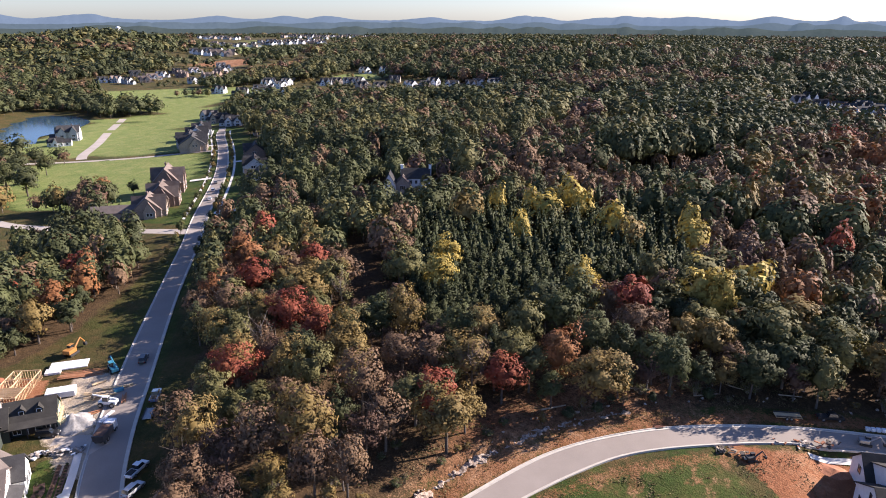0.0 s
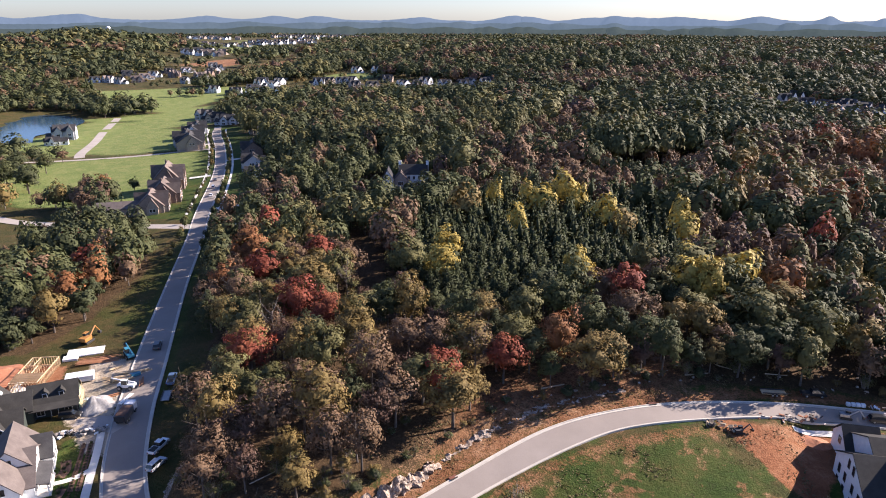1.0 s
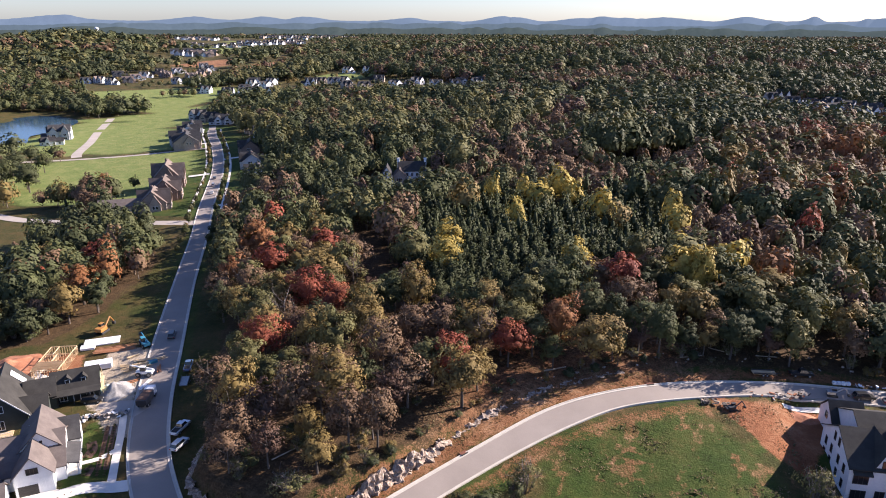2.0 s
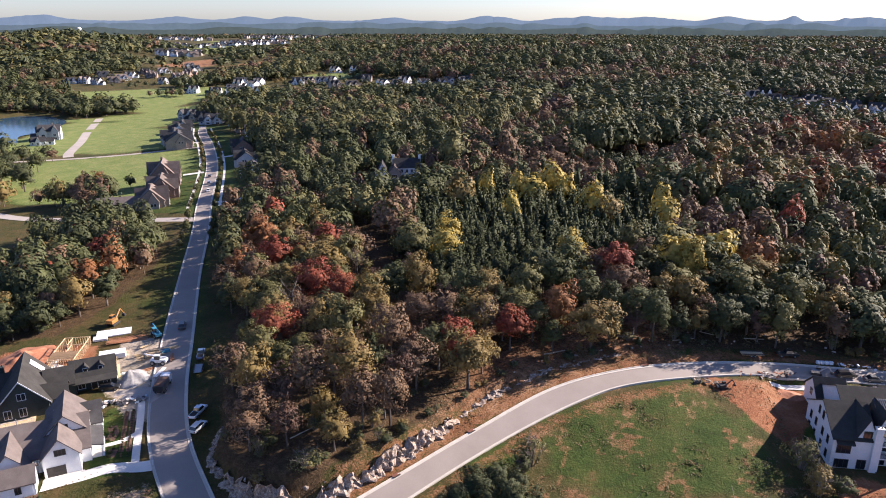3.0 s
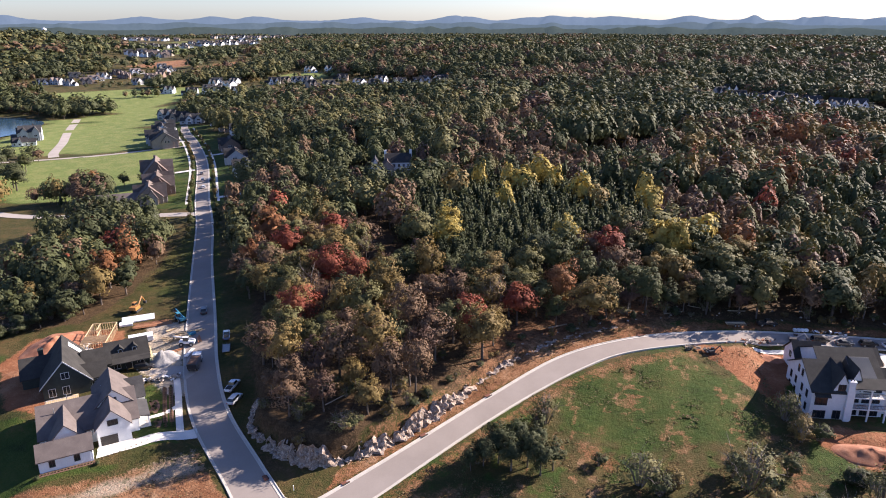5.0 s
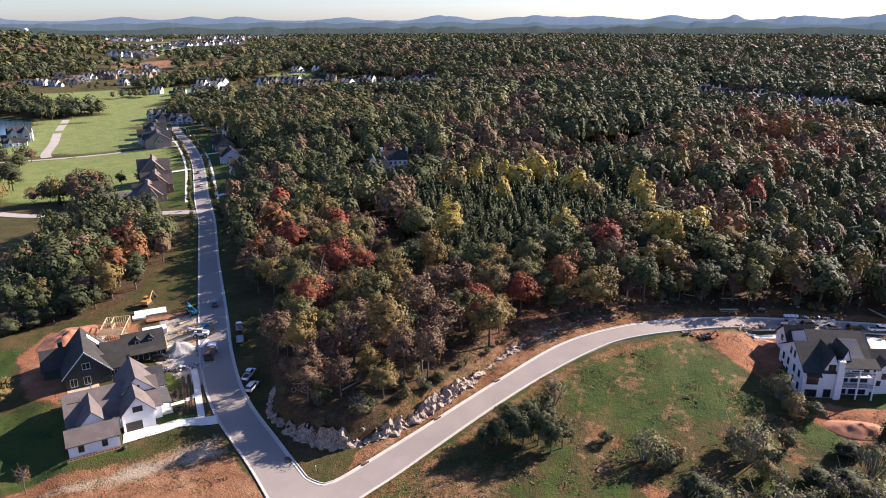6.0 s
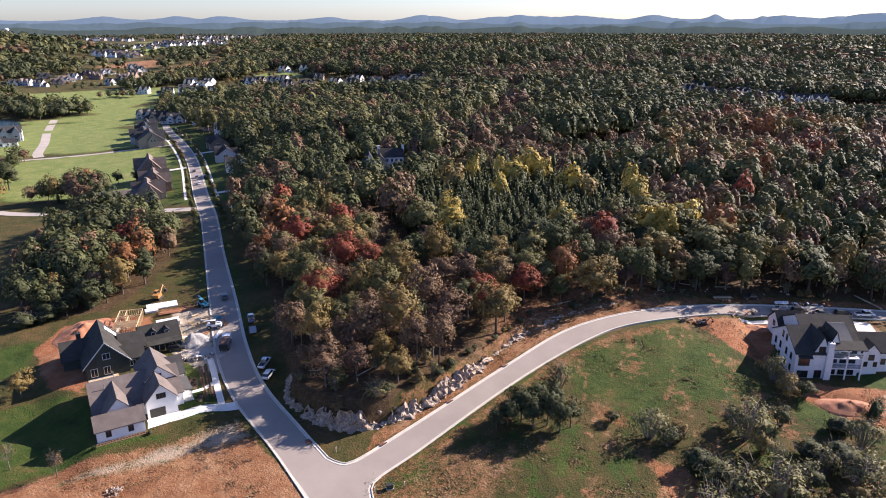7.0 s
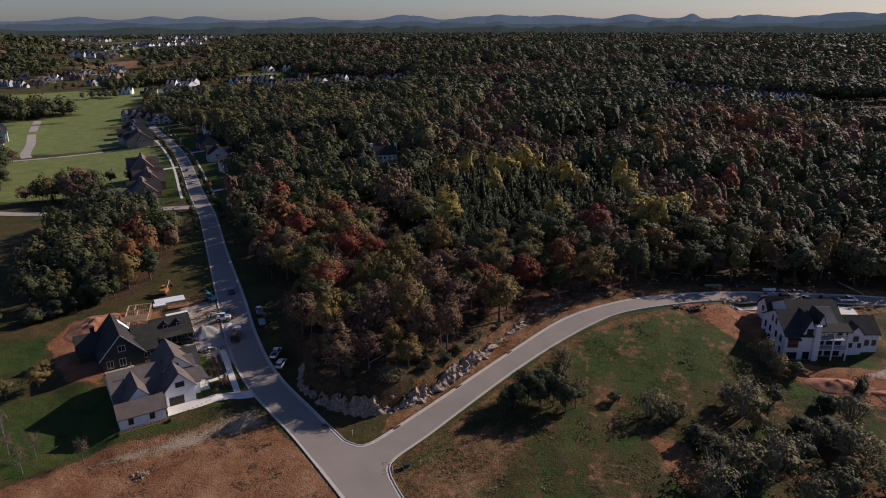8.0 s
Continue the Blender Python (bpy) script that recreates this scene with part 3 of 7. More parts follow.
def kerb(line, side, label):
    """Gutter and raised kerb as one concrete profile; side +1: the roadway lies to the left of the line."""
    prof = [(-0.62 * side, -0.25), (-0.62 * side, 0.065), (-0.06 * side, 0.055), (0.0, 0.20), (0.17 * side, 0.21), (0.22 * side, 0.16), (0.24 * side, -0.30)]
    rows = []
    for d, h in prof:
        o = offset_line(line, d)
        z0 = ground_height(line[:, 0], line[:, 1])
        rows.append(np.column_stack([o, z0 + h]))
    v = np.stack(rows, 1)
    n, k = v.shape[:2]
    i = np.arange(n - 1)[:, None] * k + np.arange(k - 1)[None]
    f = np.stack([i, i + 1, i + k + 1, i + k], -1).reshape(-1, 4)
    ob = new("kerb", mesh_np("kerb", v.reshape(-1, 3), f if side < 0 else f[:, ::-1], CONCRETE))
    return tagged(ob, label, "kerb", kind="structure")


def build_roads():
    tagged(new("road", strip_mesh("road", offset_line(MAIN, 0.4 - HALF), offset_line(MAIN, HALF - 0.4), ASPHALT, 0.05)), "straight pale grey asphalt street with concrete kerbs", "road", kind="structure")
    n = 110

    def from_y(line, y0):
        k = int(np.argmax(line[:, 1] > y0))
        return line[k:]

    l, r = from_y(CURVE_L, 61), from_y(CURVE_R, 58.6)
    res = lambda q: np.stack([np.interp(np.linspace(0, 1, n), np.r_[0, np.cumsum(np.linalg.norm(np.diff(q, axis=0), axis=1))] / np.sum(np.linalg.norm(np.diff(q, axis=0), axis=1)), q[:, k]) for k in (0, 1)], -1)
    l, r = res(l), res(r)
    d = (r - l) / np.linalg.norm(r - l, axis=1)[:, None]
    tagged(new("road", strip_mesh("road", l + d * 0.4, r - d * 0.4, ASPHALT, 0.05, 7)), "curving grey asphalt street between concrete kerbs", "road", kind="structure")
    # mouth of the curving street
    edge = offset_line(MAIN, MAIN_W / 2 - 0.4)
    k = [i for i, p in enumerate(edge) if 36.5 < p[1] < 58.2]
    cl = np.array([p for p in CURVE_L if p[1] < 61 and p[0] > -72.4])
    cr = np.array([p for p in CURVE_R if p[1] < 58.6])
    ring = [tuple(p) for p in edge[k]] + [tuple(p) for p in offset_line(cl, 0.4)] + [tuple(l[0] + d[0] * 0.4), tuple(r[0] - d[0] * 0.4)] + [tuple(p) for p in offset_line(cr, -0.4)[::-1]]
    bm = bmesh.new()
    bm.faces.new([bm.verts.new((x, y, zg(x, y) + 0.054)) for x, y in ring])
    bmesh.ops.triangulate(bm, faces=list(bm.faces))
    mouth = part("road", bm, ASPHALT)
    tagged(mouth, "asphalt mouth where the two streets join", "road", kind="structure")
    if mouth.data.polygons[0].normal.z < 0:
        mouth.data.flip_normals()
    west = offset_line(MAIN, -HALF)
    west = west[:int(np.argmax(west[:, 1] > 480))]
    kerb(west, -1, "pale concrete kerb and gutter along the street")
    east = offset_line(MAIN, HALF)
    east = np.array([p for p in east if 57.0 < p[1] < 480])
    kerb(np.vstack([CURVE_L[::-1], east[1:]]), 1, "pale concrete kerb sweeping round the corner")
    kerb(CURVE_R, 1, "pale concrete kerb on the inside of the bend")
    slab_line("road", SIDE, 6.4, ASPHALT_DUSTY, 0.06, "pale side street running off past a lawn", "road")
    slab_line("road", FIELD_ROAD, 5.2, ASPHALT_DUSTY, 0.06, "narrow grey lane along the mown field", "road")
    slab_line("road", POND_ROAD, 7.0, ASPHALT_DUSTY, 0.06, "pale street beside the mown field", "road")
    for d, y0 in ((-7.4, 226), (7.4, 232)):
        line = np.array([p for p in offset_line(MAIN, d) if y0 < p[1] < 488])
        slab_line("pavement", line, 1.3, DRIVE, 0.09, "pale concrete sidewalk along the upper street", "sidewalk")
    for k, (x, y, side, reach) in enumerate(((-272, 314, -1, 12), (-352, 414, -1, 12), (-216, 236, 1, 13), (-300, 350, 1, 14))):
        n = np.array((0.80, 0.60)) * side
        slab_line("driveway", spline([(x + n[0] * 4.4, y + n[1] * 4.4), (x + n[0] * (4.4 + reach / 2), y + n[1] * (4.4 + reach / 2)), (x + n[0] * (4.4 + reach), y + n[1] * (4.4 + reach))], 2.0), 4.6, DRIVE, 0.10, "pale concrete drive beside an upper street house", "driveway")
    drive = spline([(-187, 212.5), (-178, 217), (-168, 222)], 2.0)
    slab_line("driveway", drive, 6.0, DRIVE, 0.07, "short pale concrete drive opening off the street", "driveway")
    for (x, y), a in (((-40.6, 97.0), 57), ((-6.6, 133.9), 32), ((-51.2, 79.8), 58), ((-62.2, 62.0), 58), ((-78.5, 59.0), 140)):
        m = pose(x, y, zg(x, y), 0, 0, a)
        inlet = thing("storm_drain", m, "dark storm drain inlet set in the kerb", "drain", "storm drains")
        part("lid", box(-0.9, 0.9, -0.1, 0.7, 0.12, 0.24), material_rust, inlet, "rust-brown cast lid")
        # solid black block gives the drain mouth its shade
        part("throat", box(-0.8, 0.8, -0.32, -0.1, 0.0, 0.2), BLACK, inlet, "black opening")


material_rust = material("rusty_iron", [(0.10, 0.035, 0.02), (0.17, 0.06, 0.035)], scale=2.0, rough=0.9)
build_roads()
water = bmesh.new()
water.faces.new([water.verts.new((x, y, -10.6)) for x, y in spline(POND + POND[:1], 6.0)[:-1]])
tagged(part("water", water, water_material()), "still blue pond reflecting the sky", "pond", kind="structure")


# ---------------------------------------------------------------- trees
def cards(rng, centres, radii, count, size, lift=0.25):
    """Leaf clumps as small uneven four-sided blades over the surface of many round masses."""
    k = rng.choice(len(centres), count, p=radii ** 2 / np.sum(radii ** 2))
    d = rng.normal(size=(count, 3))
    d[:, 2] += lift
    d /= np.linalg.norm(d, axis=1)[:, None]
    p = centres[k] + d * (radii[k] * rng.uniform(0.62, 1.08, count))[:, None]
    n = d + rng.normal(size=(count, 3)) * 0.42
    n /= np.linalg.norm(n, axis=1)[:, None]
    t = np.cross(n, rng.normal(size=(count, 3)))
    t /= np.linalg.norm(t, axis=1)[:, None]
    b = np.cross(n, t)
    s = size * rng.uniform(0.6, 1.3, count)
    q = []
    for u, v in ((-1, -0.7), (0.8, -1), (1, 0.8), (-0.7, 1)):
        j = rng.uniform(0.65, 1.15, (count, 2))
        q.append(p + t * (u * s * j[:, 0] * 0.5)[:, None] + b * (v * s * j[:, 1] * 0.5)[:, None])
    return np.stack(q, 1).reshape(-1, 3), np.arange(count * 4).reshape(-1, 4)


def ico(level):
    bm = bmesh.new()
    bmesh.ops.create_icosphere(bm, subdivisions=level, radius=1.0)
    v = np.array([x.co[:] for x in bm.verts])
    f = np.array([[x.index for x in y.verts] for y in bm.faces])
    bm.free()
    return v, f


ICO = {n: ico(n) for n in (1, 2, 3)}


def lobed(rng, lobes=16, sharp=8.0, depth=0.40):
    """How far a crown reaches in each direction: a dome broken into lobes."""
    c = rng.normal(size=(lobes, 3))
    c[:, 2] += 0.25
    c /= np.linalg.norm(c, axis=1)[:, None]
    high = rng.uniform(0.45, 1.15, lobes)
    return lambda d: 0.68 + depth * np.max(high * np.exp(sharp * (d @ c.T - 1)), axis=1)


def dome(d, reach, h, r, low):
    """Places on a crown of height h and radius r, flat below."""
    mid = h * (low + 0.33 * (1 - low))
    k = reach(d)
    z = np.where(d[:, 2] > 0, d[:, 2] * (h - mid), d[:, 2] * (mid - low * h))
    return np.stack([d[:, 0] * r * k, d[:, 1] * r * k, mid + z * k], -1)


def round_crown(rng, h, r, core, clumps, per, size, low=0.22, inner=0.42, loose=0.34):
    """A crown as many leaf clumps set at the ends of its limbs, with gaps between, round a small inner body."""
    reach = lobed(rng, 9, 5.0, 0.55)
    d = rng.normal(size=(clumps, 3))
    d[:, 2] = np.where(rng.random(clumps) < 0.78, np.abs(d[:, 2]), d[:, 2])
    d = unit(d)
    axis = np.array((0, 0, h * (low + 0.33 * (1 - low))))
    c = axis + (dome(d, reach, h, r, low) - axis) * rng.uniform(0.55, 0.92, (clumps, 1))
    rad = r * rng.uniform(0.62, 1.25, clumps) * loose
    k = np.repeat(np.arange(clumps), per)
    n = clumps * per
    e = rng.normal(size=(n, 3))
    e[:, 2] += 0.45
    e = unit(e)
    p = c[k] + e * (rad[k] * rng.uniform(0.55, 1.12, n))[:, None] * (1, 1, 0.75)
    whole = unit((p - axis) / (r, r, 0.5 * h))
    m = unit(e * 0.55 + whole * 0.8 + rng.normal(size=(n, 3)) * 0.22)
    t = unit(np.cross(m, rng.normal(size=(n, 3))))
    u = np.cross(m, t)
    s = size * rng.uniform(0.55, 1.3, n)
    q = []
    for a in (0.0, 2.1, 4.2):
        w = a + rng.uniform(-0.5, 0.5, n)
        g = s * rng.uniform(0.5, 0.95, n)
        q.append(p + t * (np.cos(w) * g)[:, None] + u * (np.sin(w) * g)[:, None])
    v = np.stack(q, 1).reshape(-1, 3)
    soft = np.repeat(unit(0.42 * e + 0.95 * whole + rng.normal(size=(n, 3)) * 0.08), 3, axis=0)
    tris = np.arange(n * 3).reshape(-1, 3)
    if core:
        cv, cf = ICO[core]
        w = dome(cv, reach, h, r, low)
        w = axis + (w - axis) * inner * rng.uniform(0.8, 1.15, (len(cv), 1))
        tris = np.vstack([tris, cf + len(v)])
        v, soft = np.vstack([v, w]), np.vstack([soft, cv])
    return v, turn_out(tris, v, soft), soft


def shell_crown(rng, h, r, count, size, low=0.1):
    """A far crown: a lumpy dome of overlapping leaf sprays, each lying along the surface, with a ragged edge."""
    reach = lobed(rng, 13, 9.0, 0.50)
    d = rng.normal(size=(count, 3))
    d[:, 2] = np.where(rng.random(count) < 0.85, np.abs(d[:, 2]), d[:, 2])
    d = unit(d)
    axis = np.array((0, 0, h * (low + 0.33 * (1 - low))))
    t = unit(np.cross(d, rng.normal(size=(count, 3))))
    u = np.cross(d, t)
    p = dome(d, reach, h, r, low)
    n = unit(np.cross(dome(unit(d + 0.12 * t), reach, h, r, low) - p, dome(unit(d + 0.12 * u), reach, h, r, low) - p))
    n *= np.sign(np.einsum("ij,ij->i", n, d))[:, None]
    whole = unit((p - axis) / (r, r, 0.5 * h))
    n = unit(0.7 * n + 0.5 * whole)
    p = axis + (p - axis) * rng.uniform(0.92, 1.01, (count, 1))
    m = unit(n + rng.normal(size=n.shape) * 0.09)
    t = unit(np.cross(m, rng.normal(size=n.shape)))
    u = np.cross(m, t)
    q = []
    for a in (0.0, 2.1, 4.2):
        w, g = a + rng.uniform(-0.5, 0.5, count), size * rng.uniform(0.45, 1.0, count)
        q.append(p + t * (np.cos(w) * g)[:, None] + u * (np.sin(w) * g)[:, None])
    cv, cf = ICO[1]
    v = np.vstack([np.stack(q, 1).reshape(-1, 3), axis + (dome(cv, reach, h, r, low) - axis) * 0.6])
    soft = np.vstack([np.repeat(n, 3, axis=0), cv])
    tris = np.vstack([np.arange(count * 3).reshape(-1, 3), cf + count * 3])
    return v, turn_out(tris, v, soft), soft


def cone_crown(rng, h, r, blobs, count, size, body=2):
    """A cedar: tiers of short sprays round a tapering body, soft at the top."""
    f = np.linspace(0.05, 0.93, blobs)
    a = rng.uniform(0, 6.28, blobs)
    w = r * (1 - f) ** 0.55 * rng.uniform(0.3, 0.85, blobs)
    c = np.stack([np.cos(a) * w, np.sin(a) * w, f * h], -1)
    v, q = cards(rng, c, r * (0.18 + 0.36 * (1 - f)) * rng.uniform(0.8, 1.25, blobs), count, size, 0.5)
    cv, cf = ICO[body]
    w = cv * (r * 0.42, r * 0.42, h * 0.42) + (0, 0, h * 0.45)
    w[:, :2] *= np.clip(1.35 - w[:, 2:] / h, 0.12, 1.1)
    tris = np.vstack([q[:, (0, 1, 2)], q[:, (0, 2, 3)], cf + len(v)])
    mid = v.reshape(-1, 4, 3).mean(1)
    side = unit(np.column_stack([mid[:, :2], 0.45 * r + 0.25 * (mid[:, 2] - 0.4 * h)]))
    soft = np.repeat(unit(side + rng.normal(size=mid.shape) * 0.12), 4, axis=0)
    v, soft = np.vstack([v, w]), np.vstack([soft, cv])
    return v, turn_out(tris, v, soft), soft


def trunk_bm(rng, h, r, limbs, reach, top=0.62, thin=0.16, start=0.28, twigs=0):
    bm = bmesh.new()
    p, q = Vector((0, 0, -0.4)), Vector((rng.normal() * 0.1, rng.normal() * 0.1, h * start))
    tube(bm, p, q, r * 1.25, r * 0.9, 7)
    e = q + Vector((rng.normal() * 0.3, rng.normal() * 0.3, h * (top - start)))
    tube(bm, q, e, r * 0.9, r * 0.4, 6)
    for i in range(limbs):
        a = 6.28 * i / limbs + rng.uniform(-0.5, 0.5)
        s = q.lerp(e, rng.uniform(0.0, 0.95))
        g = s + Vector((math.cos(a) * reach, math.sin(a) * reach, h * rng.uniform(0.10, 0.26)))
        m = s.lerp(g, 0.5) + Vector((0, 0, -0.3))
        tube(bm, s, m, r * 0.42, r * 0.28, 5)
        tube(bm, m, g, r * 0.28, r * 0.10, 4)
        for _ in range(twigs):
            w = m.lerp(g, rng.uniform(0, 1))
            v = w + Vector((rng.normal() * reach * 0.35, rng.normal() * reach * 0.35, abs(rng.normal()) * h * 0.13))
            tube(bm, w, v, r * 0.13, r * 0.04, 3)
    return bm


TREE_WORDS = {"red": "bright red autumn maple", "orange": "orange autumn tree", "yellow": "glowing yellow autumn tree", "gold": "golden-brown autumn oak", "olive": "fading olive-green tree", "russet": "russet-brown autumn oak", "plum": "thin plum-brown tree half bare", "green": "full green broadleaf tree", "dark": "dark green broadleaf tree", "cedar": "dark conical red cedar", "bare": "grey tree nearly bare of leaves"}


def make_tree(kind, seed, fine):
    """A tree about 14 m high (cedar 10 m) at the origin; fine: the closer kind, with smaller leaves."""
    rng = np.random.default_rng(seed)
    name = {"cedar": "cedar_tree", "bare": "bare_tree"}.get(kind, "broadleaf_tree")
    ob = thing(name, Matrix(), TREE_WORDS[kind] + " on the wooded ground", "tree", "woodland trees")
    if kind == "cedar":
        part("trunk", trunk_bm(rng, 10, 0.16, 3, 0.8, 0.8), BARK, ob)
        v, f, soft = cone_crown(rng, 10.0, 3.3, 44, 1200 if fine else 640, 0.36 if fine else 0.48)
    elif kind == "bare":
        part("trunk", trunk_bm(rng, 13, 0.20, 12, 3.1, 0.72, start=0.22, twigs=7), TWIG, ob)
        v, f, soft = round_crown(rng, 12.5, 3.8, 0, 26, 18, 0.26)
    else:
        thin = kind in ("plum", "russet")
        part("trunk", trunk_bm(rng, 14, 0.24, 8 if thin else 6, 3.2, twigs=4 if thin else 0), BARK, ob)
        h, r = rng.uniform(13.0, 14.6), rng.uniform(4.9, 5.9)
        if fine:
            v, f, soft = round_crown(rng, h, r, 0 if thin else 2, 60, 34 if thin else 52, 0.38, 0.2, 0.38, 0.24)
        else:
            v, f, soft = round_crown(rng, h, r, 2, 42, 40, 0.56, 0.18, 0.38, 0.27)
    crown = new("crown", mesh_np("crown", v, f, LEAF["russet" if kind == "bare" else kind], smooth=True, normals=soft))
    crown.parent = ob
    return ob


TEMPLATES = {}


def plant(kind, x, y, height, spin=None, label="", group="", fine=True, wide=1.0):
    """A tree of its own at a place: the first of its kind and shape is built, the others are copies."""
    rng = random.Random(int(x * 37 + y * 91))
    shape = rng.randrange(3)
    key = (kind, shape, fine)
    s = height / (10.0 if kind == "cedar" else 14.0)
    w = s * rng.uniform(0.82, 1.2) * wide
    m = Matrix.LocRotScale((x, y, zg(x, y)), Euler((0, 0, rng.uniform(0, 6.28) if spin is None else spin)), (w, w, s))
    if key in TEMPLATES:
        ob = copy_thing(TEMPLATES[key], m)
    else:
        ob = TEMPLATES[key] = make_tree(kind, 50 + shape + 7 * list(TREE_WORDS).index(kind), fine)
    ob.matrix_basis = m
    if label or group:
        tagged(ob, label, "", group)
    return ob


NAMED = {
    "red": [(-116, 172), (-124, 154), (-100, 135), (-91, 133), (-96, 108), (-150, 194), (-40, 128), (-50, 114), (-19, 174), (37, 241), (31, 339), (14, 314), (40, 300), (57, 325), (82, 436)],
    "orange": [(-133, 145), (-138, 166), (-30, 138), (26, 315), (23, 193), (27, 362), (31, 378), (32, 432), (81, 389), (-177, 128), (-188, 150), (-179, 140)],
    "yellow": [(-79, 245), (-60, 244), (-54, 260), (-61, 216), (-77, 185), (-72, 169), (-34, 235), (-34, 183), (-30, 175), (-2, 187), (3, 182), (11, 199), (-9, 243), (-6, 230), (-48, 252), (-68, 250)],
    "gold": [(-117, 158), (-102, 148), (-86, 113), (-78, 126), (-88, 86), (-70, 142), (-86, 231), (-5, 163), (2, 162), (22, 178), (39, 167), (-68, 94), (63, 300), (-26, 228), (-49, 130), (-45, 108), (-170, 116)],
    "olive": [(-129, 166), (-108, 122), (-84, 171), (-41, 149), (-40, 138), (-16, 197), (41, 207), (30, 202), (30, 167), (-54, 113), (-79, 113), (10, 271), (62, 234)],
    "russet": [(-75, 88), (-71, 92), (-91, 184), (-64, 128), (-58, 128), (-11, 161), (-25, 172), (53, 243), (43, 312), (20, 299), (53, 317), (-56, 103), (-56, 88), (-16, 160), (-61, 85), (-72, 101), (-66, 112)],
    "plum": [(-39, 261), (-43, 132), (32, 226), (43, 184), (52, 193), (10, 248), (-73, 75), (-58, 99), (-95, 120)],
    "green": [(-136, 186), (-157, 188), (-115, 184), (-34, 157), (-25, 151), (16, 243), (25, 252), (-112, 206), (-178, 221), (54, 275)],
    "bare": [(-100, 123), (-95, 153), (-152, 184), (-102, 208), (-47, 128), (-58, 90)],
}
CEDARS = [(-110, 213), (-101, 250), (-79, 256), (-50, 273), (-18, 283), (-11, 234), (0, 204), (-21, 184), (-42, 171), (-52, 146), (-73, 158), (-88, 170), (-100, 196)]
RED_HILL = [(-29, 263), (-36, 284), (-2, 314), (8, 415), (72, 497), (132, 508), (150, 380), (84, 300), (42, 269), (5, 259)]
SHARES = {
    "west": (("russet", 20), ("gold", 13), ("olive", 22), ("green", 20), ("dark", 10), ("plum", 8), ("bare", 7)),
    "cedar": (("cedar", 92), ("green", 5), ("olive", 3)),
    # east leans to dark kinds, standing in for backlit crowns
    "east": (("russet", 16), ("plum", 10), ("olive", 18), ("dark", 22), ("green", 16), ("gold", 4), ("cedar", 8), ("bare", 6)),
    "hill": (("green", 10), ("olive", 16), ("gold", 8), ("orange", 9), ("russet", 28), ("red", 7), ("plum", 8), ("dark", 12)),
    "left": (("dark", 20), ("green", 28), ("russet", 20), ("red", 6), ("orange", 6), ("gold", 10), ("olive", 10)),
    # deep and remote thin out russet and plum, partly standing in for haze
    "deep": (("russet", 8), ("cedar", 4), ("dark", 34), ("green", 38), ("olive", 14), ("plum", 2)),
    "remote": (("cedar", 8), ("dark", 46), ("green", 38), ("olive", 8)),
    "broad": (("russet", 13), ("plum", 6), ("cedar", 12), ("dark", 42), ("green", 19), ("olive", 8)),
}
OPEN = [
    [(-132, 205), (-111, 203), (-95, 180), (-82, 162), (-76, 150), (-84, 150), (-95, 158), (-106, 173), (-118, 183)],
    [(-420, 322), (-345, 392), (-300, 340), (-262, 255), (-330, 222), (-450, 285)],
    [(-414, 345), (-340, 397), (-395, 445), (-470, 503), (-556, 592), (-584, 562), (-576, 540), (-500, 448)],
    [(-830, 612), (-700, 750), (-600, 775), (-562, 700), (-540, 586), (-645, 588)],
    [(-556, 588), (-470, 500), (-440, 520), (-480, 600), (-545, 690)],
    [(-640, 640), (-540, 600), (-480, 690), (-360, 735), (-250, 745), (-250, 850), (-330, 862), (-400, 905), (-560, 900), (-640, 780)],
    [(-900, 690), (-815, 655), (-690, 735), (-660, 930), (-720, 1010), (-850, 1010), (-900, 860)],
    [(35, 765), (75, 665), (150, 600), (330, 585), (330, 700), (140, 740), (80, 795)],
    [(165, 1820), (380, 1900), (416, 2168), (176, 2037)],
    [(-770, 1000), (-680, 1000), (-650, 1240), (-731, 1310), (-780, 1110)],
    [(-330, 200), (-200, 198), (-196, 222), (-330, 225)],
    [(-152, 246), (-112, 243), (-106, 290), (-150, 290)],
    [(-222, 258), (-204, 276), (-212, 300), (-262, 352), (-300, 400), (-330, 428), (-342, 414), (-300, 362), (-250, 300)],
    [(-400, 520), (-320, 425), (-300, 440), (-370, 520)],
    [(-48, 345), (-10, 392), (9, 412), (15, 389), (-23, 329), (-42, 324)],
    [(-520, 355), (-430, 340), (-420, 360), (-575, 540), (-600, 520), (-560, 440)],
    [(-860, 2050), (-700, 2050), (-690, 2330), (-860, 2330)],
    [(-560, 890), (-480, 900), (-470, 1000), (-570, 1000)],
    [(-930, 1020), (-800, 1000), (-860, 1170), (-930, 1170)],
    [(-1130, 1150), (-960, 1060), (-940, 1230), (-1120, 1300)],
    [(-1900, 1700), (-1430, 1700), (-1330, 1960), (-1430, 2450), (-1900, 2500), (-2350, 2900), (-2560, 2900)],
    [(-1480, 1640), (-1240, 1480), (-1250, 1590), (-1530, 1960)],
    [(-1140, 1300), (-1020, 1300), (-1141, 1580), (-1757, 2390), (-1880, 2590), (-1800, 2300), (-1250, 1600)],
    [(-2050, 2500), (-1600, 2500), (-1560, 2900), (-2000, 2960)],
    [(-2200, 3150), (-1600, 2950), (-1600, 3280), (-2100, 3750)],
]


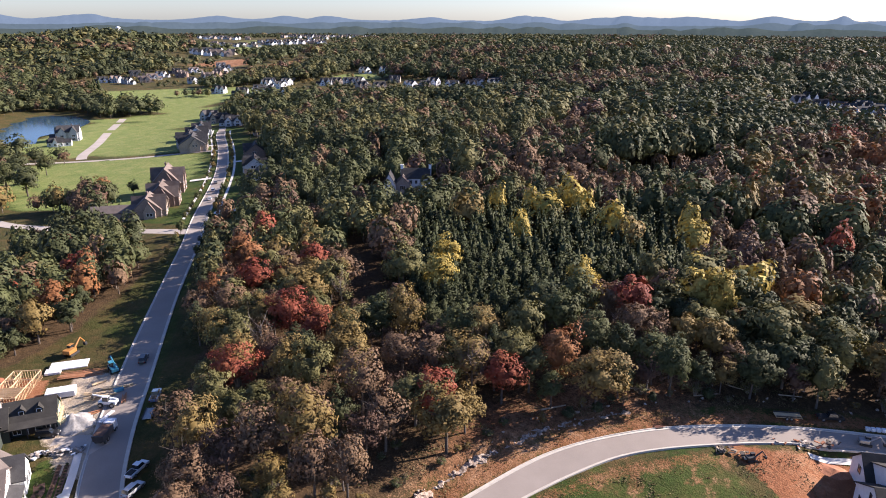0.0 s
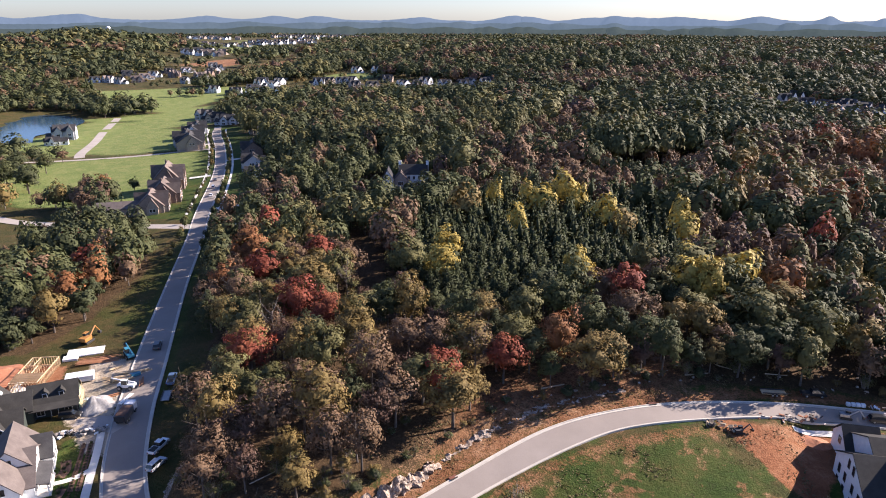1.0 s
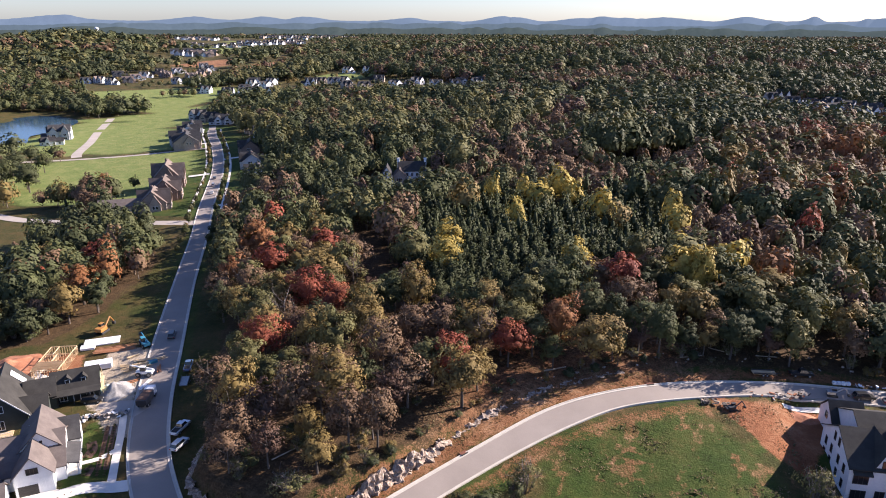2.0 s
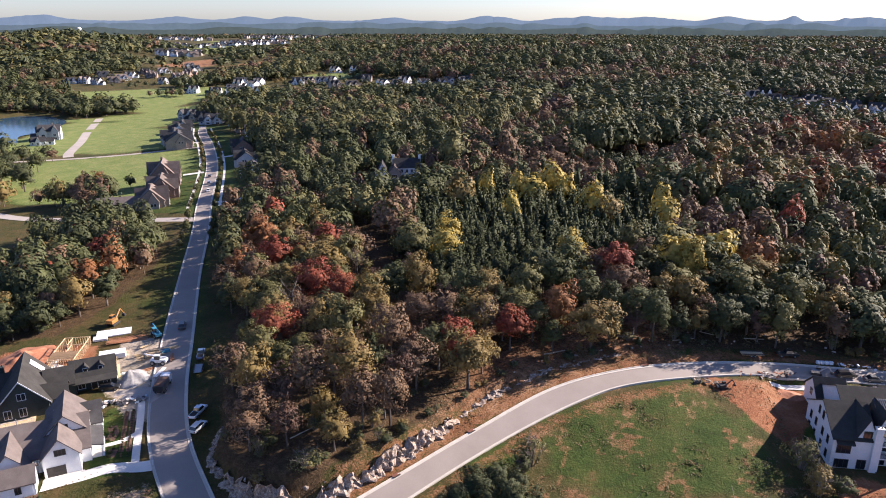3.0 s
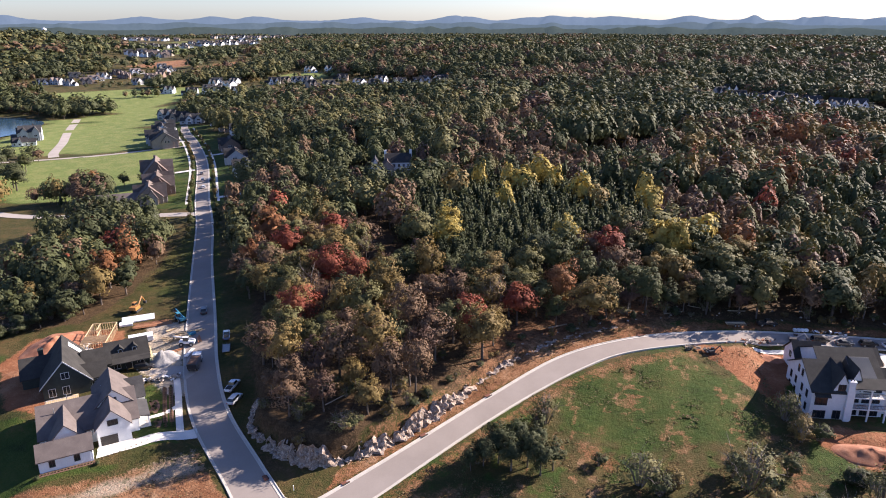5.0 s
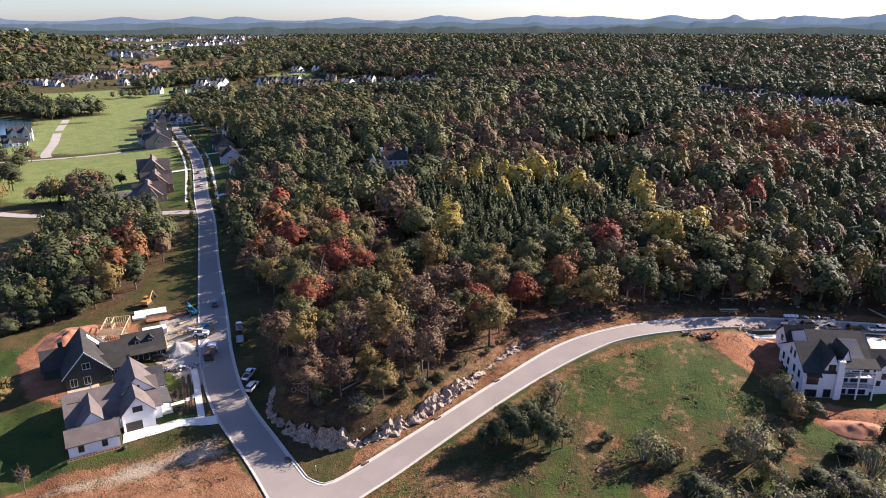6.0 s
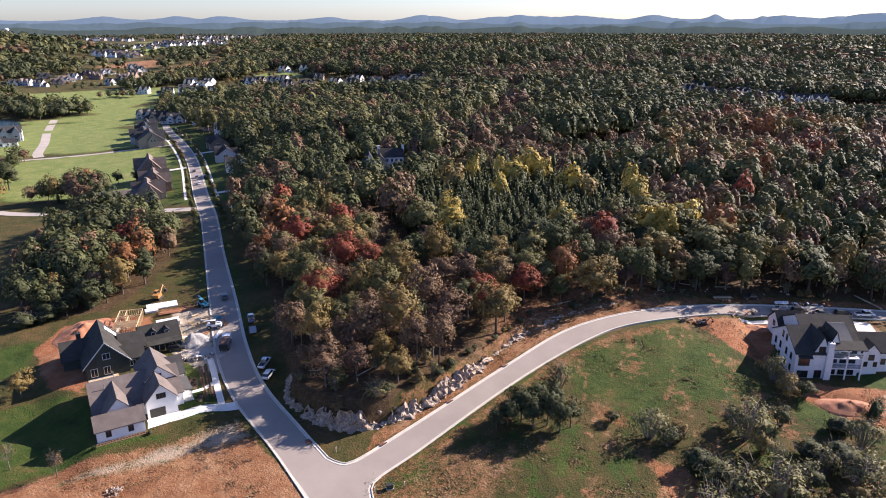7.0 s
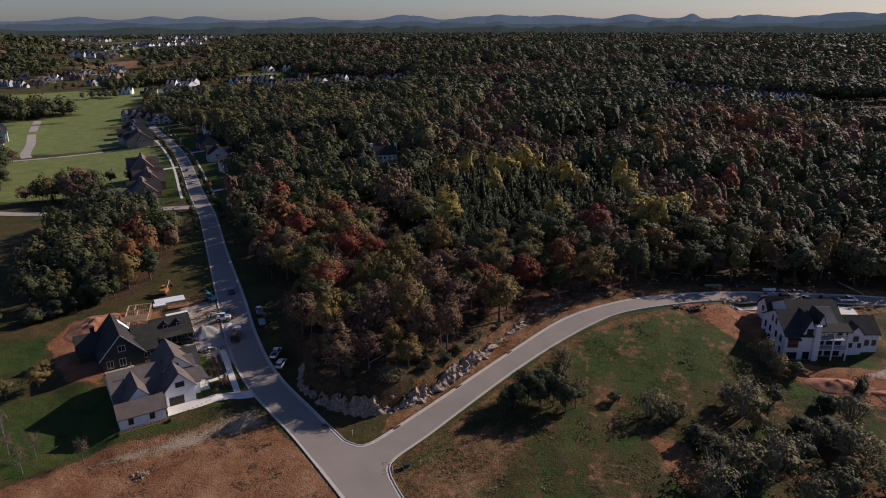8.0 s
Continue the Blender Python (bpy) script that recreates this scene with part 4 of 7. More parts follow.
def wooded(x, y):
    ok = np.maximum(inside(x, y, FOREST) - 2.0, inside(x, y, LEFT_WOOD)) > 0
    ok |= (y > 215) & (inside(x, y, FOREST) < -2)
    ok |= (y > 1150) | (x > 330) & (y > 250)
    for poly in OPEN:
        ok &= inside(x, y, poly) < 0
    ok &= inside(x, y, POND) < -14
    d = line_distance(x, y, MAIN)
    ok &= (d > np.where(x > -190, 11, 20)) & ~((d < 46) & (y > 205) & (y < 540) & (x < np.interp(y, MAIN[:, 1], MAIN[:, 0]) + 15))
    for road, w in ((SIDE, 9), (FIELD_ROAD, 8), (POND_ROAD, 9), (CURVE, 10)):
        ok &= line_distance(x, y, road) > w
    a = np.degrees(np.arctan2(x + 12, y + 35))
    return ok & (a > -60) & (a < 27)


def scatter(step, y0, y1, seed):
    rng = np.random.default_rng(seed)
    reach = max(abs(y0), abs(y1)) * 1.75 + 120
    gx, gy = np.meshgrid(np.arange(-reach, reach * 0.5, step), np.arange(y0, y1, step * 0.9))
    x = (gx + rng.uniform(-0.42, 0.42, gx.shape) * step).ravel()
    y = (gy + rng.uniform(-0.42, 0.42, gx.shape) * step).ravel()
    k = wooded(x, y)
    return x[k], y[k]


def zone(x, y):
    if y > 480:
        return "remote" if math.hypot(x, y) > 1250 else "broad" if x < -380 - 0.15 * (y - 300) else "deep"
    if inside(np.float64(x), np.float64(y), CEDARS) > 0:
        return "cedar"
    if inside(np.float64(x), np.float64(y), RED_HILL) > 0:
        return "hill"
    if x < -160 and y < 215:
        return "left"
    if y < 215 and x < -55:
        return "west"
    if y < 235:
        return "east"
    if math.hypot(x, y) > 1250:
        return "remote"
    return "broad" if x < -380 - 0.15 * (y - 300) else "deep"


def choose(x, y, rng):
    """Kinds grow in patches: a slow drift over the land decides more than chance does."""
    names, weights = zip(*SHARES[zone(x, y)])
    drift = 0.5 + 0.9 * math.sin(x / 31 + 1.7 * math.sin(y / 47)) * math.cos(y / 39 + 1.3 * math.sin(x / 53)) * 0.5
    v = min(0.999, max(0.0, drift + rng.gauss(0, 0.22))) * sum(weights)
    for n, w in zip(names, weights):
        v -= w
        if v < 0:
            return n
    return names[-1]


def build_near_woods():
    """The nearest trees, each one a thing; returns those that were left over."""
    rng = random.Random(11)
    spots = []
    for kind, places in NAMED.items():
        for x, y in places:
            spots.append((x, y, kind, rng.uniform(13.5, 17.5) if kind != "plum" else rng.uniform(11, 13.5)))
    fixed = np.array([(s[0], s[1]) for s in spots], float)
    xs, ys = scatter(6.3, 60, 262, 5)
    for x, y in zip(xs, ys):
        if np.min(np.hypot(fixed[:, 0] - x, fixed[:, 1] - y)) < 5.6:
            continue
        if inside(np.float64(x), np.float64(y), CEDARS) > 0 and rng.random() < 0.9:
            continue
        kind = choose(x, y, rng)
        if kind == "cedar":
            h = rng.uniform(7.5, 11.5)
        elif kind == "bare":
            h = rng.uniform(9, 13)
        else:
            h = rng.triangular(6.5, 17.5, 12.5)
        if y < 112 and x < -80:
            h *= 0.85
        if y < 100 and x > -80:
            if rng.random() < 0.3:
                continue
            kind = rng.choice(("russet", "plum", "bare", "russet", "gold", kind))
            h *= 0.85
        spots.append((x, y, kind, h))
    xs, ys = scatter(4.3, 140, 290, 6)
    in_stand = inside(xs, ys, CEDARS) > 0
    for x, y in zip(xs[in_stand], ys[in_stand]):
        if np.min(np.hypot(fixed[:, 0] - x, fixed[:, 1] - y)) > 4.0:
            spots.append((x, y, "cedar", rng.uniform(8.5, 11.5)))
    row = offset_line(MAIN, 13.5)
    last = None
    for x, y in row:
        if 128 < y < 200 and (last is None or math.hypot(x - last[0], y - last[1]) > 5.5):
            last = (x + rng.uniform(-1.5, 1.5), y + rng.uniform(-1.5, 1.5))
            spots.append((*last, rng.choice(("dark", "green", "olive", "russet", "gold", "dark")), rng.uniform(10.5, 15.5)))
    spots.sort(key=lambda s: math.hypot(s[0] + 40, s[1] - 20))
    for i, (x, y, kind, h) in enumerate(spots[:380]):
        plant(kind, x, y, h, fine=i < 150)
    return spots[380:]


for kind, x, y, h in (("dark", -352, 252, 19), ("dark", -361, 258, 17), ("green", -371, 254, 18), ("dark", -366, 244, 19), ("green", -384, 262, 15)):
    plant(kind, x, y, h, fine=False, label=TREE_WORDS[kind] + " standing on a mown lawn", group="lawn trees")


def low_tree(rng, kind, clumps, per, size):
    if kind == "cedar":
        v, f, soft = cone_crown(rng, 10.0, 3.3, 16, max(14, int(clumps * per * 0.55)), size * 0.62, 1)
    else:
        v, f, soft = shell_crown(rng, 14, 5.9, clumps * per, size)
    a = np.arange(3) * 2.0944
    ring = np.stack([np.cos(a) * 0.26, np.sin(a) * 0.26, np.zeros(3)], -1)
    n = len(v)
    t = np.vstack([ring, (0, 0, 9.0)])
    soft = np.vstack([soft, ring / 0.26, (0, 0, 1.0)])
    return np.vstack([v, t]), np.vstack([f, [[n + i, n + (i + 1) % 3, n + 3] for i in range(3)]]), len(f), soft


def build_stuff(name, spots, clumps, per, size, seed, label, width=1.0):
    """Many trees too far off to count, in one object."""
    rng = np.random.default_rng(seed)
    kinds = list(LEAF)
    base = {k: [low_tree(rng, k, clumps, per, size) for _ in range(5)] for k in kinds}
    vs, fs, ms, ns, n = [], [], [], [], 0
    X, Y = np.array([s[0] for s in spots]), np.array([s[1] for s in spots])
    Z = ground_height(X, Y)
    for i, (x, y, kind, h) in enumerate(spots):
        v, f, leaves, soft = base["russet" if kind == "bare" else kind][rng.integers(5)]
        s = h / (10 if kind == "cedar" else 14)
        w = s * rng.uniform(0.68, 1.3) * width
        a = rng.uniform(0, 6.28)
        c, d = math.cos(a) * w, math.sin(a) * w
        vs.append(np.stack([v[:, 0] * c - v[:, 1] * d + x, v[:, 0] * d + v[:, 1] * c + y, v[:, 2] * s + Z[i]], -1))
        c, d = math.cos(a), math.sin(a)
        ns.append(np.stack([soft[:, 0] * c - soft[:, 1] * d, soft[:, 0] * d + soft[:, 1] * c, soft[:, 2]], -1))
        fs.append(f + n)
        m = np.full(len(f), kinds.index("russet" if kind == "bare" else kind))
        m[leaves:] = len(kinds)
        ms.append(m)
        n += len(v)
    me = mesh_np(name, np.vstack(vs), np.vstack(fs), [LEAF[k] for k in kinds] + [BARK], np.concatenate(ms), True, np.vstack(ns))
    return tagged(new(name, me), label, "woods", kind="stuff")


def far_spots(step, y0, y1, seed, h0, h1, ring=None):
    rng = random.Random(seed)
    xs, ys = scatter(step, y0, y1, seed)
    if ring:
        d = np.hypot(xs + 12, ys + 35)
        k = (d >= ring[0]) & (d < ring[1])
        xs, ys = xs[k], ys[k]
    rolls = soft_noise(xs, ys, 150, 61) + 0.6 * soft_noise(xs, ys, 52, 62)
    high, low, vale = (inside(xs, ys, p) > 0 for p in (TALL_STAND, LOW_STAND, VALE))
    for p in YOUNG:
        low |= inside(xs, ys, p) > 0
    # stands of one age: each patch of the woods has its own height and its own leaning to one kind
    seeds = np.random.default_rng(64).uniform((-2600, 200), (1400, 4400), (900, 2))
    wx, wy = xs + 26 * soft_noise(xs, ys, 70, 65), ys + 26 * soft_noise(xs, ys, 70, 66)
    stand = np.array([np.argmin((seeds[:, 0] - a) ** 2 + ((seeds[:, 1] - b) * 1.6) ** 2) for a, b in zip(wx, wy)], int)
    leaning = ("dark", "green", "green", "dark", "olive", "russet", "green")
    out = []
    for i, (x, y) in enumerate(zip(xs.tolist(), ys.tolist())):
        if rolls[i] < -0.62:
            continue
        age = (stand[i] * 37 % 101) / 100
        tall = min(1.1, max(0.0, 0.15 + 0.75 * age + 0.4 * rolls[i] + rng.gauss(0, 0.26)))
        kind = choose(x, y, rng)
        if rng.random() < 0.42 and zone(x, y) not in ("cedar", "hill"):
            kind = leaning[stand[i] % 7]
        if high[i]:
            kind, tall = rng.choice(("dark", "green", "olive")), rng.uniform(1.1, 1.5)
        elif low[i] or vale[i]:
            tall *= 0.42
        out.append((x, y, kind, h0 + (h1 - h0) * tall))
    return out


TALL_STAND = [(-50, 349), (-12, 396), (10, 416), (26, 440), (10, 462), (-60, 400), (-64, 362)]
VALE = [(-1000, 1300), (-700, 1400), (-1250, 3100), (-2400, 3300), (-2500, 2500), (-1900, 1650)]
YOUNG = ([(20, 700), (50, 620), (120, 550), (330, 520), (330, 600), (150, 640), (70, 720)], [(-420, 690), (-180, 715), (-180, 790), (-420, 780)])
LOW_STAND = [(-120, 245), (10, 280), (20, 330), (-60, 330), (-120, 290)]


rest = build_near_woods()
rest += [s for s in far_spots(8.8, 262, 520, 21, 9, 21) if s[0] > -420]
rest += [s for s in far_spots(8.4, 215, 262, 23, 9, 14) if s[0] < -240 or s[0] > 130]
build_stuff("mid_woods", rest, 24, 13, 1.0, 31, "dense mixed autumn woods of green, russet and gold", 0.92)
taken = lambda s: s[0] > -420 and s[1] < 520
estate = random.Random(77)
gardens = []
for line, wide in (([(-760, 498), (-717, 509), (-688, 533), (-634, 544), (-574, 572)], 9), ([(-640, 690), (-622, 700), (-612, 706)], 8), ([(-470, 560), (-520, 640), (-560, 700)], 4)):
    for x, y in spline(line, 5.0):
        gardens.append((x + estate.uniform(-wide, wide), y + estate.uniform(-wide, wide), estate.choice(("dark", "russet", "green", "olive", "dark")), estate.uniform(8.0, 13.0)))
for x0, x1, y0, y1, count in ((-890, -700, 740, 1000, 70), (-660, -500, 700, 900, 46), (-540, -260, 760, 880, 60), (-560, -470, 900, 990, 12)):
    for _ in range(count):
        gardens.append((estate.uniform(x0, x1), estate.uniform(y0, y1), estate.choice(("dark", "green", "olive", "gold", "dark")), estate.uniform(4.5, 9.0)))
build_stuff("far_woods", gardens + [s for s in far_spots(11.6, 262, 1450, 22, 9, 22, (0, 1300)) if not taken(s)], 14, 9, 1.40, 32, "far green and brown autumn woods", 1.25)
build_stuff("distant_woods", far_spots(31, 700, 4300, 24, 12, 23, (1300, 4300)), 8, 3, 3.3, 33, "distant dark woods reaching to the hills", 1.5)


def build_hills():
    """Ridges on the horizon: a plain backdrop, kilometres behind the rest."""
    rng = np.random.default_rng(9)
    # each ridge carries its blue haze as its own colour and glow
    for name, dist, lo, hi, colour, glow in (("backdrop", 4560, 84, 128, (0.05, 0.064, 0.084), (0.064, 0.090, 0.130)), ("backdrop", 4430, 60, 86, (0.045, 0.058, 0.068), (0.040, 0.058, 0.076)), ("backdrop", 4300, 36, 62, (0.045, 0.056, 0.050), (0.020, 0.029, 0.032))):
        a = np.radians(np.linspace(-72, 40, 700))
        h = np.zeros(len(a))
        for k in range(44):
            c, w = rng.uniform(-1.3, 0.75), rng.uniform(0.008, 0.04)
            h = np.maximum(h, rng.uniform(0.45, 1.0) * np.exp(-((a - c) / w) ** 2))
        h = lo + (hi - lo) * (0.75 * h + 0.25 * (0.5 + 0.5 * soft_noise(a * 1000, a * 0, 60, 5))) + 2.0 * soft_noise(a * 1000, a * 0, 9, 8)
        x, y = np.sin(a) * dist - 12, np.cos(a) * dist - 35
        n = len(a)
        bx, by = np.sin(a) * (dist + 120) - 12, np.cos(a) * (dist + 120) - 35
        v = np.vstack([np.column_stack([x * 0.97, y * 0.97, np.full(n, -30.0)]), np.column_stack([x, y, h]), np.column_stack([bx, by, h - 60])])
        i = np.arange(n - 1)
        f = np.vstack([np.stack([i, i + 1, i + n + 1, i + n], -1), np.stack([i + n, i + n + 1, i + 2 * n + 1, i + 2 * n], -1)])
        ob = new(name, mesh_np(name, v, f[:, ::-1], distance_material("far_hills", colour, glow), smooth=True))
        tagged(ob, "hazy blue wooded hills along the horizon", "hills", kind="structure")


build_hills()


# ---------------------------------------------------------------- houses
def walls_gable(x0, x1, y0, y1, z0, eave, ridge, axis):
    if axis == "x":
        m = (y0 + y1) / 2
        return prism([(y0, z0), (y1, z0), (y1, eave), (m, ridge), (y0, eave)], "x", x0, x1)
    m = (x0 + x1) / 2
    return prism([(x0, z0), (x1, z0), (x1, eave), (m, ridge), (x0, eave)], "y", y0, y1)


def roof_gable(x0, x1, y0, y1, eave, ridge, axis, over=0.45, thick=0.22):
    a0, a1, b0, b1 = (y0, y1, x0, x1) if axis == "x" else (x0, x1, y0, y1)
    m = (a0 + a1) / 2
    slope = (ridge - eave) / (m - a0)
    l, r, e = a0 - over, a1 + over, eave - over * slope + 0.06
    top = ridge + 0.06
    return prism([(l, e), (m, top), (r, e), (r, e + thick), (m, top + thick * 1.15), (l, e + thick)], axis, b0 - over * 0.8, b1 + over * 0.8)


def volume(house, x0, x1, y0, y1, eave, ridge, axis, wall, roof, z0=-0.6, over=0.45, roof_label=""):
    part("wall", walls_gable(x0, x1, y0, y1, z0, eave, ridge, axis), wall, house)
    return part("roof", roof_gable(x0, x1, y0, y1, eave, ridge, axis, over), roof, house, roof_label)


def face_matrix(face, c):
    """Local frame of a wall face: u along it, outward -y."""
    return {"y-": pose(0, c, 0), "y+": pose(0, c, 0, 0, 0, 180), "x+": pose(c, 0, 0, 0, 0, 90), "x-": pose(c, 0, 0, 0, 0, -90)}[face]


def window(house, face, c, u, z, w, h, bars=1, rim=None, simple=False):
    """A framed pane on a wall; u: the middle along the wall's own axis (x for y faces, y for x faces)."""
    s = {"y-": u, "y+": -u, "x+": u, "x-": -u}[face]
    m = face_matrix(face, c)
    bm = bmesh.new()
    t, d = 0.09, 0.09
    ring = []
    for x0, x1, z0, z1, yy in ((s - w / 2 - t, s + w / 2 + t, z - t - 0.03, z + h + t, 0.02), (s - w / 2 - t, s + w / 2 + t, z - t - 0.03, z + h + t, -d), (s - w / 2, s + w / 2, z, z + h, -d), (s - w / 2, s + w / 2, z, z + h, 0.02)):
        ring.append([bm.verts.new(p) for p in ((x0, yy, z0), (x1, yy, z0), (x1, yy, z1), (x0, yy, z1))])
    for a, b in zip(ring, ring[1:] + ring[:1]):
        for i in range(4):
            j = (i + 1) % 4
            bm.faces.new((a[i], a[j], b[j], b[i]))
    bmesh.ops.transform(bm, matrix=m, verts=bm.verts)
    f = part("window", bm, rim or TRIM, house)
    part("pane", box(s - w / 2, s + w / 2, -0.035, 0.01, z, z + h, m=m), GLASS, f)
    if not simple:
        for k in range(1, bars + 1):
            x = s - w / 2 + w * k / (bars + 1)
            part("glazing_bar", box(x - 0.035, x + 0.035, -0.07, -0.03, z, z + h, m=m), rim or TRIM, f)
    return f


def door(house, face, c, u, z, w, h, mat=None, panels=0, name="door", label=""):
    s = {"y-": u, "y+": -u, "x+": u, "x-": -u}[face]
    m = face_matrix(face, c)
    bm = bmesh.new()
    add_box(bm, s - w / 2, s + w / 2, -0.04, 0.01, z, z + h)
    for k in range(panels):
        zz = z + h * (k + 0.12) / panels
        add_box(bm, s - w / 2 + 0.12, s + w / 2 - 0.12, -0.075, -0.04, zz, zz + h / panels * 0.76)
    bmesh.ops.transform(bm, matrix=m, verts=bm.verts)
    leaf_part = part(name, bm, mat or DOOR_PAINT, house, label)
    bm = bmesh.new()
    add_box(bm, s - w / 2 - 0.14, s - w / 2, -0.08, 0.015, z, z + h + 0.14)
    add_box(bm, s + w / 2, s + w / 2 + 0.14, -0.08, 0.015, z, z + h + 0.14)
    add_box(bm, s - w / 2, s + w / 2, -0.08, 0.015, z + h, z + h + 0.14)
    bmesh.ops.transform(bm, matrix=m, verts=bm.verts)
    part("door_frame", bm, TRIM, leaf_part)
    return leaf_part


def chimney(house, x, y, z0, z1, w=1.0, d=0.8, mat=None):
    bm = box(x - w / 2, x + w / 2, y - d / 2, y + d / 2, z0, z1)
    add_box(bm, x - w / 2 - 0.1, x + w / 2 + 0.1, y - d / 2 - 0.1, y + d / 2 + 0.1, z1 - 0.25, z1 + 0.003)
    c = part("chimney", bm, mat or BROWN_BRICK, house)
    bm = bmesh.new()
    for k in (-0.25, 0.25):
        tube(bm, (x + k * w, y, z1), (x + k * w, y, z1 + 0.4), 0.13, 0.11, 8)
    part("chimney_pot", bm, DARK_TRIM, c)
    return c


def dormer(house, x, y, z, w, h, depth, face_y=-1, roof=None, wall=None):
    part("dormer", prism([(x - w / 2, z), (x + w / 2, z), (x + w / 2, z + h), (x, z + h + w * 0.5), (x - w / 2, z + h)], "y", y, y - face_y * depth), wall or DARK_SIDING, house)
    part("roof", roof_gable(x - w / 2, x + w / 2, min(y, y - face_y * depth), max(y, y - face_y * depth), z + h, z + h + w * 0.5, "y", 0.2, 0.12), roof or BLACK_ROOF, house)
    window(house, "y-" if face_y < 0 else "y+", y, x, z + 0.25, w * 0.55, h * 0.8, 0)


def post(house, x, y, z0, z1, w=0.22, mat=None):
    bm = box(x - w / 2, x + w / 2, y - w / 2, y + w / 2, z0, z1)
    add_box(bm, x - w * 0.75, x + w * 0.75, y - w * 0.75, y + w * 0.75, z0 - 0.002, z0 + 0.2)
    add_box(bm, x - w * 0.75, x + w * 0.75, y - w * 0.75, y + w * 0.75, z1 - 0.15, z1 + 0.002)
    return part("post", bm, mat or TRIM, house)


def railing(house, x0, x1, y, z, h=1.0, mat=None, n=12):
    bm = bmesh.new()
    add_box(bm, x0, x1, y - 0.04, y + 0.04, z + h - 0.08, z + h)
    add_box(bm, x0, x1, y - 0.03, y + 0.03, z + 0.1, z + 0.16)
    for i in range(n + 1):
        x = x0 + (x1 - x0) * i / n
        add_box(bm, x - 0.02, x + 0.02, y - 0.02, y + 0.02, z + 0.16, z + h - 0.08)
    return part("railing", bm, mat or DARK_TRIM, house)


def battens(house, x0, x1, y, z0, z1, step=0.42):
    bm = bmesh.new()
    x = x0
    while x <= x1:
        add_box(bm, x - 0.025, x + 0.025, y - 0.03, y + 0.005, z0, z1)
        x += step
    return part("batten_strips", bm, TRIM, house)


def build_house_a():
    x, y, a = HOUSE_A
    h = thing("house", pose(x, y, -0.85, 0, 0, a), "white board-and-batten house with brown shingle gables and a concrete drive", "house", "houses")
    volume(h, 0, 9.8, 0, 5.2, 2.9, 5.0, "x", WHITE, BROWN_ROOF)
    volume(h, 0.3, 19.4, 7.2, 22, 3.4, 7.3, "x", WHITE, BROWN_ROOF)
    volume(h, 1.9, 8.7, 4.6, 14.5, 3.2, 6.9, "y", WHITE, BROWN_ROOF, over=0.35)
    volume(h, 11, 17.6, 4.4, 13, 4.3, 8.0, "y", WHITE, BROWN_ROOF)
    volume(h, 11.3, 19.0, 11.2, 22.2, 5.6, 9.3, "y", WHITE, BROWN_ROOF)
    volume(h, 15.5, 21.6, 16.8, 23, 3.5, 6.8, "x", WHITE, GREY_ROOF, roof_label="grey shingle roof")
    part("porch_roof", prism([(19.0, 3.5), (21.9, 2.7), (21.9, 2.88), (19.0, 3.7)], "y", 7.6, 15.6), GREY_ROOF, h, "low grey porch roof")
    part("porch_floor", box(18.9, 21.8, 7.8, 15.4, -0.3, 0.22), DRIVE, h)
    for v in (8.1, 10.5, 12.9, 15.2):
        post(h, 21.5, v, 0.22, 2.8)
    battens(h, 0.1, 9.75, 0, 0.0, 2.85)
    battens(h, 11.1, 17.5, 4.4, 0.0, 4.2, 0.5)
    for u in (2.4, 6.9):
        window(h, "y-", 0, u, 0.95, 0.95, 1.35, 1, DARK_TRIM)
    # closed dark leaf stands in for shade inside the open garage
    door(h, "y-", 4.4, 13.2, 0.0, 3.4, 2.35, DOOR_PAINT, 4, "garage_door", "dark open garage door")
    window(h, "y-", 4.4, 14.3, 4.6, 1.9, 1.15, 2, DARK_TRIM)
    window(h, "x+", 19.4, 9.2, 0.9, 1.3, 1.7)
    door(h, "x+", 19.4, 11.6, 0.22, 1.2, 2.2)
    window(h, "x+", 19.4, 14.2, 0.9, 1.3, 1.7)
    window(h, "x+", 21.6, 19.0, 0.9, 1.4, 1.7)
    window(h, "x+", 21.6, 21.2, 0.9, 1.0, 1.7)
    window(h, "y-", 11.2, 15.2, 6.2, 1.2, 1.3)
    window(h, "x-", 0.3, 10.5, 0.9, 1.6, 1.5)
    window(h, "x-", 0.3, 18.0, 0.9, 1.6, 1.5)
    for u in (2.0, 9.6):
        part("wall_lamp", soft_box(u - 0.1, u + 0.1, -0.22, -0.02, 2.2, 2.5, 0.03), DARK_TRIM, h)
    vent = bmesh.new()
    for px, py in ((3.5, 12.0), (6.0, 17.5), (13.0, 18.0)):
        tube(vent, (px, py, 4.5), (px, py, 7.6), 0.09, 0.09, 8)
    part("roof_vent", vent, STEEL, h)


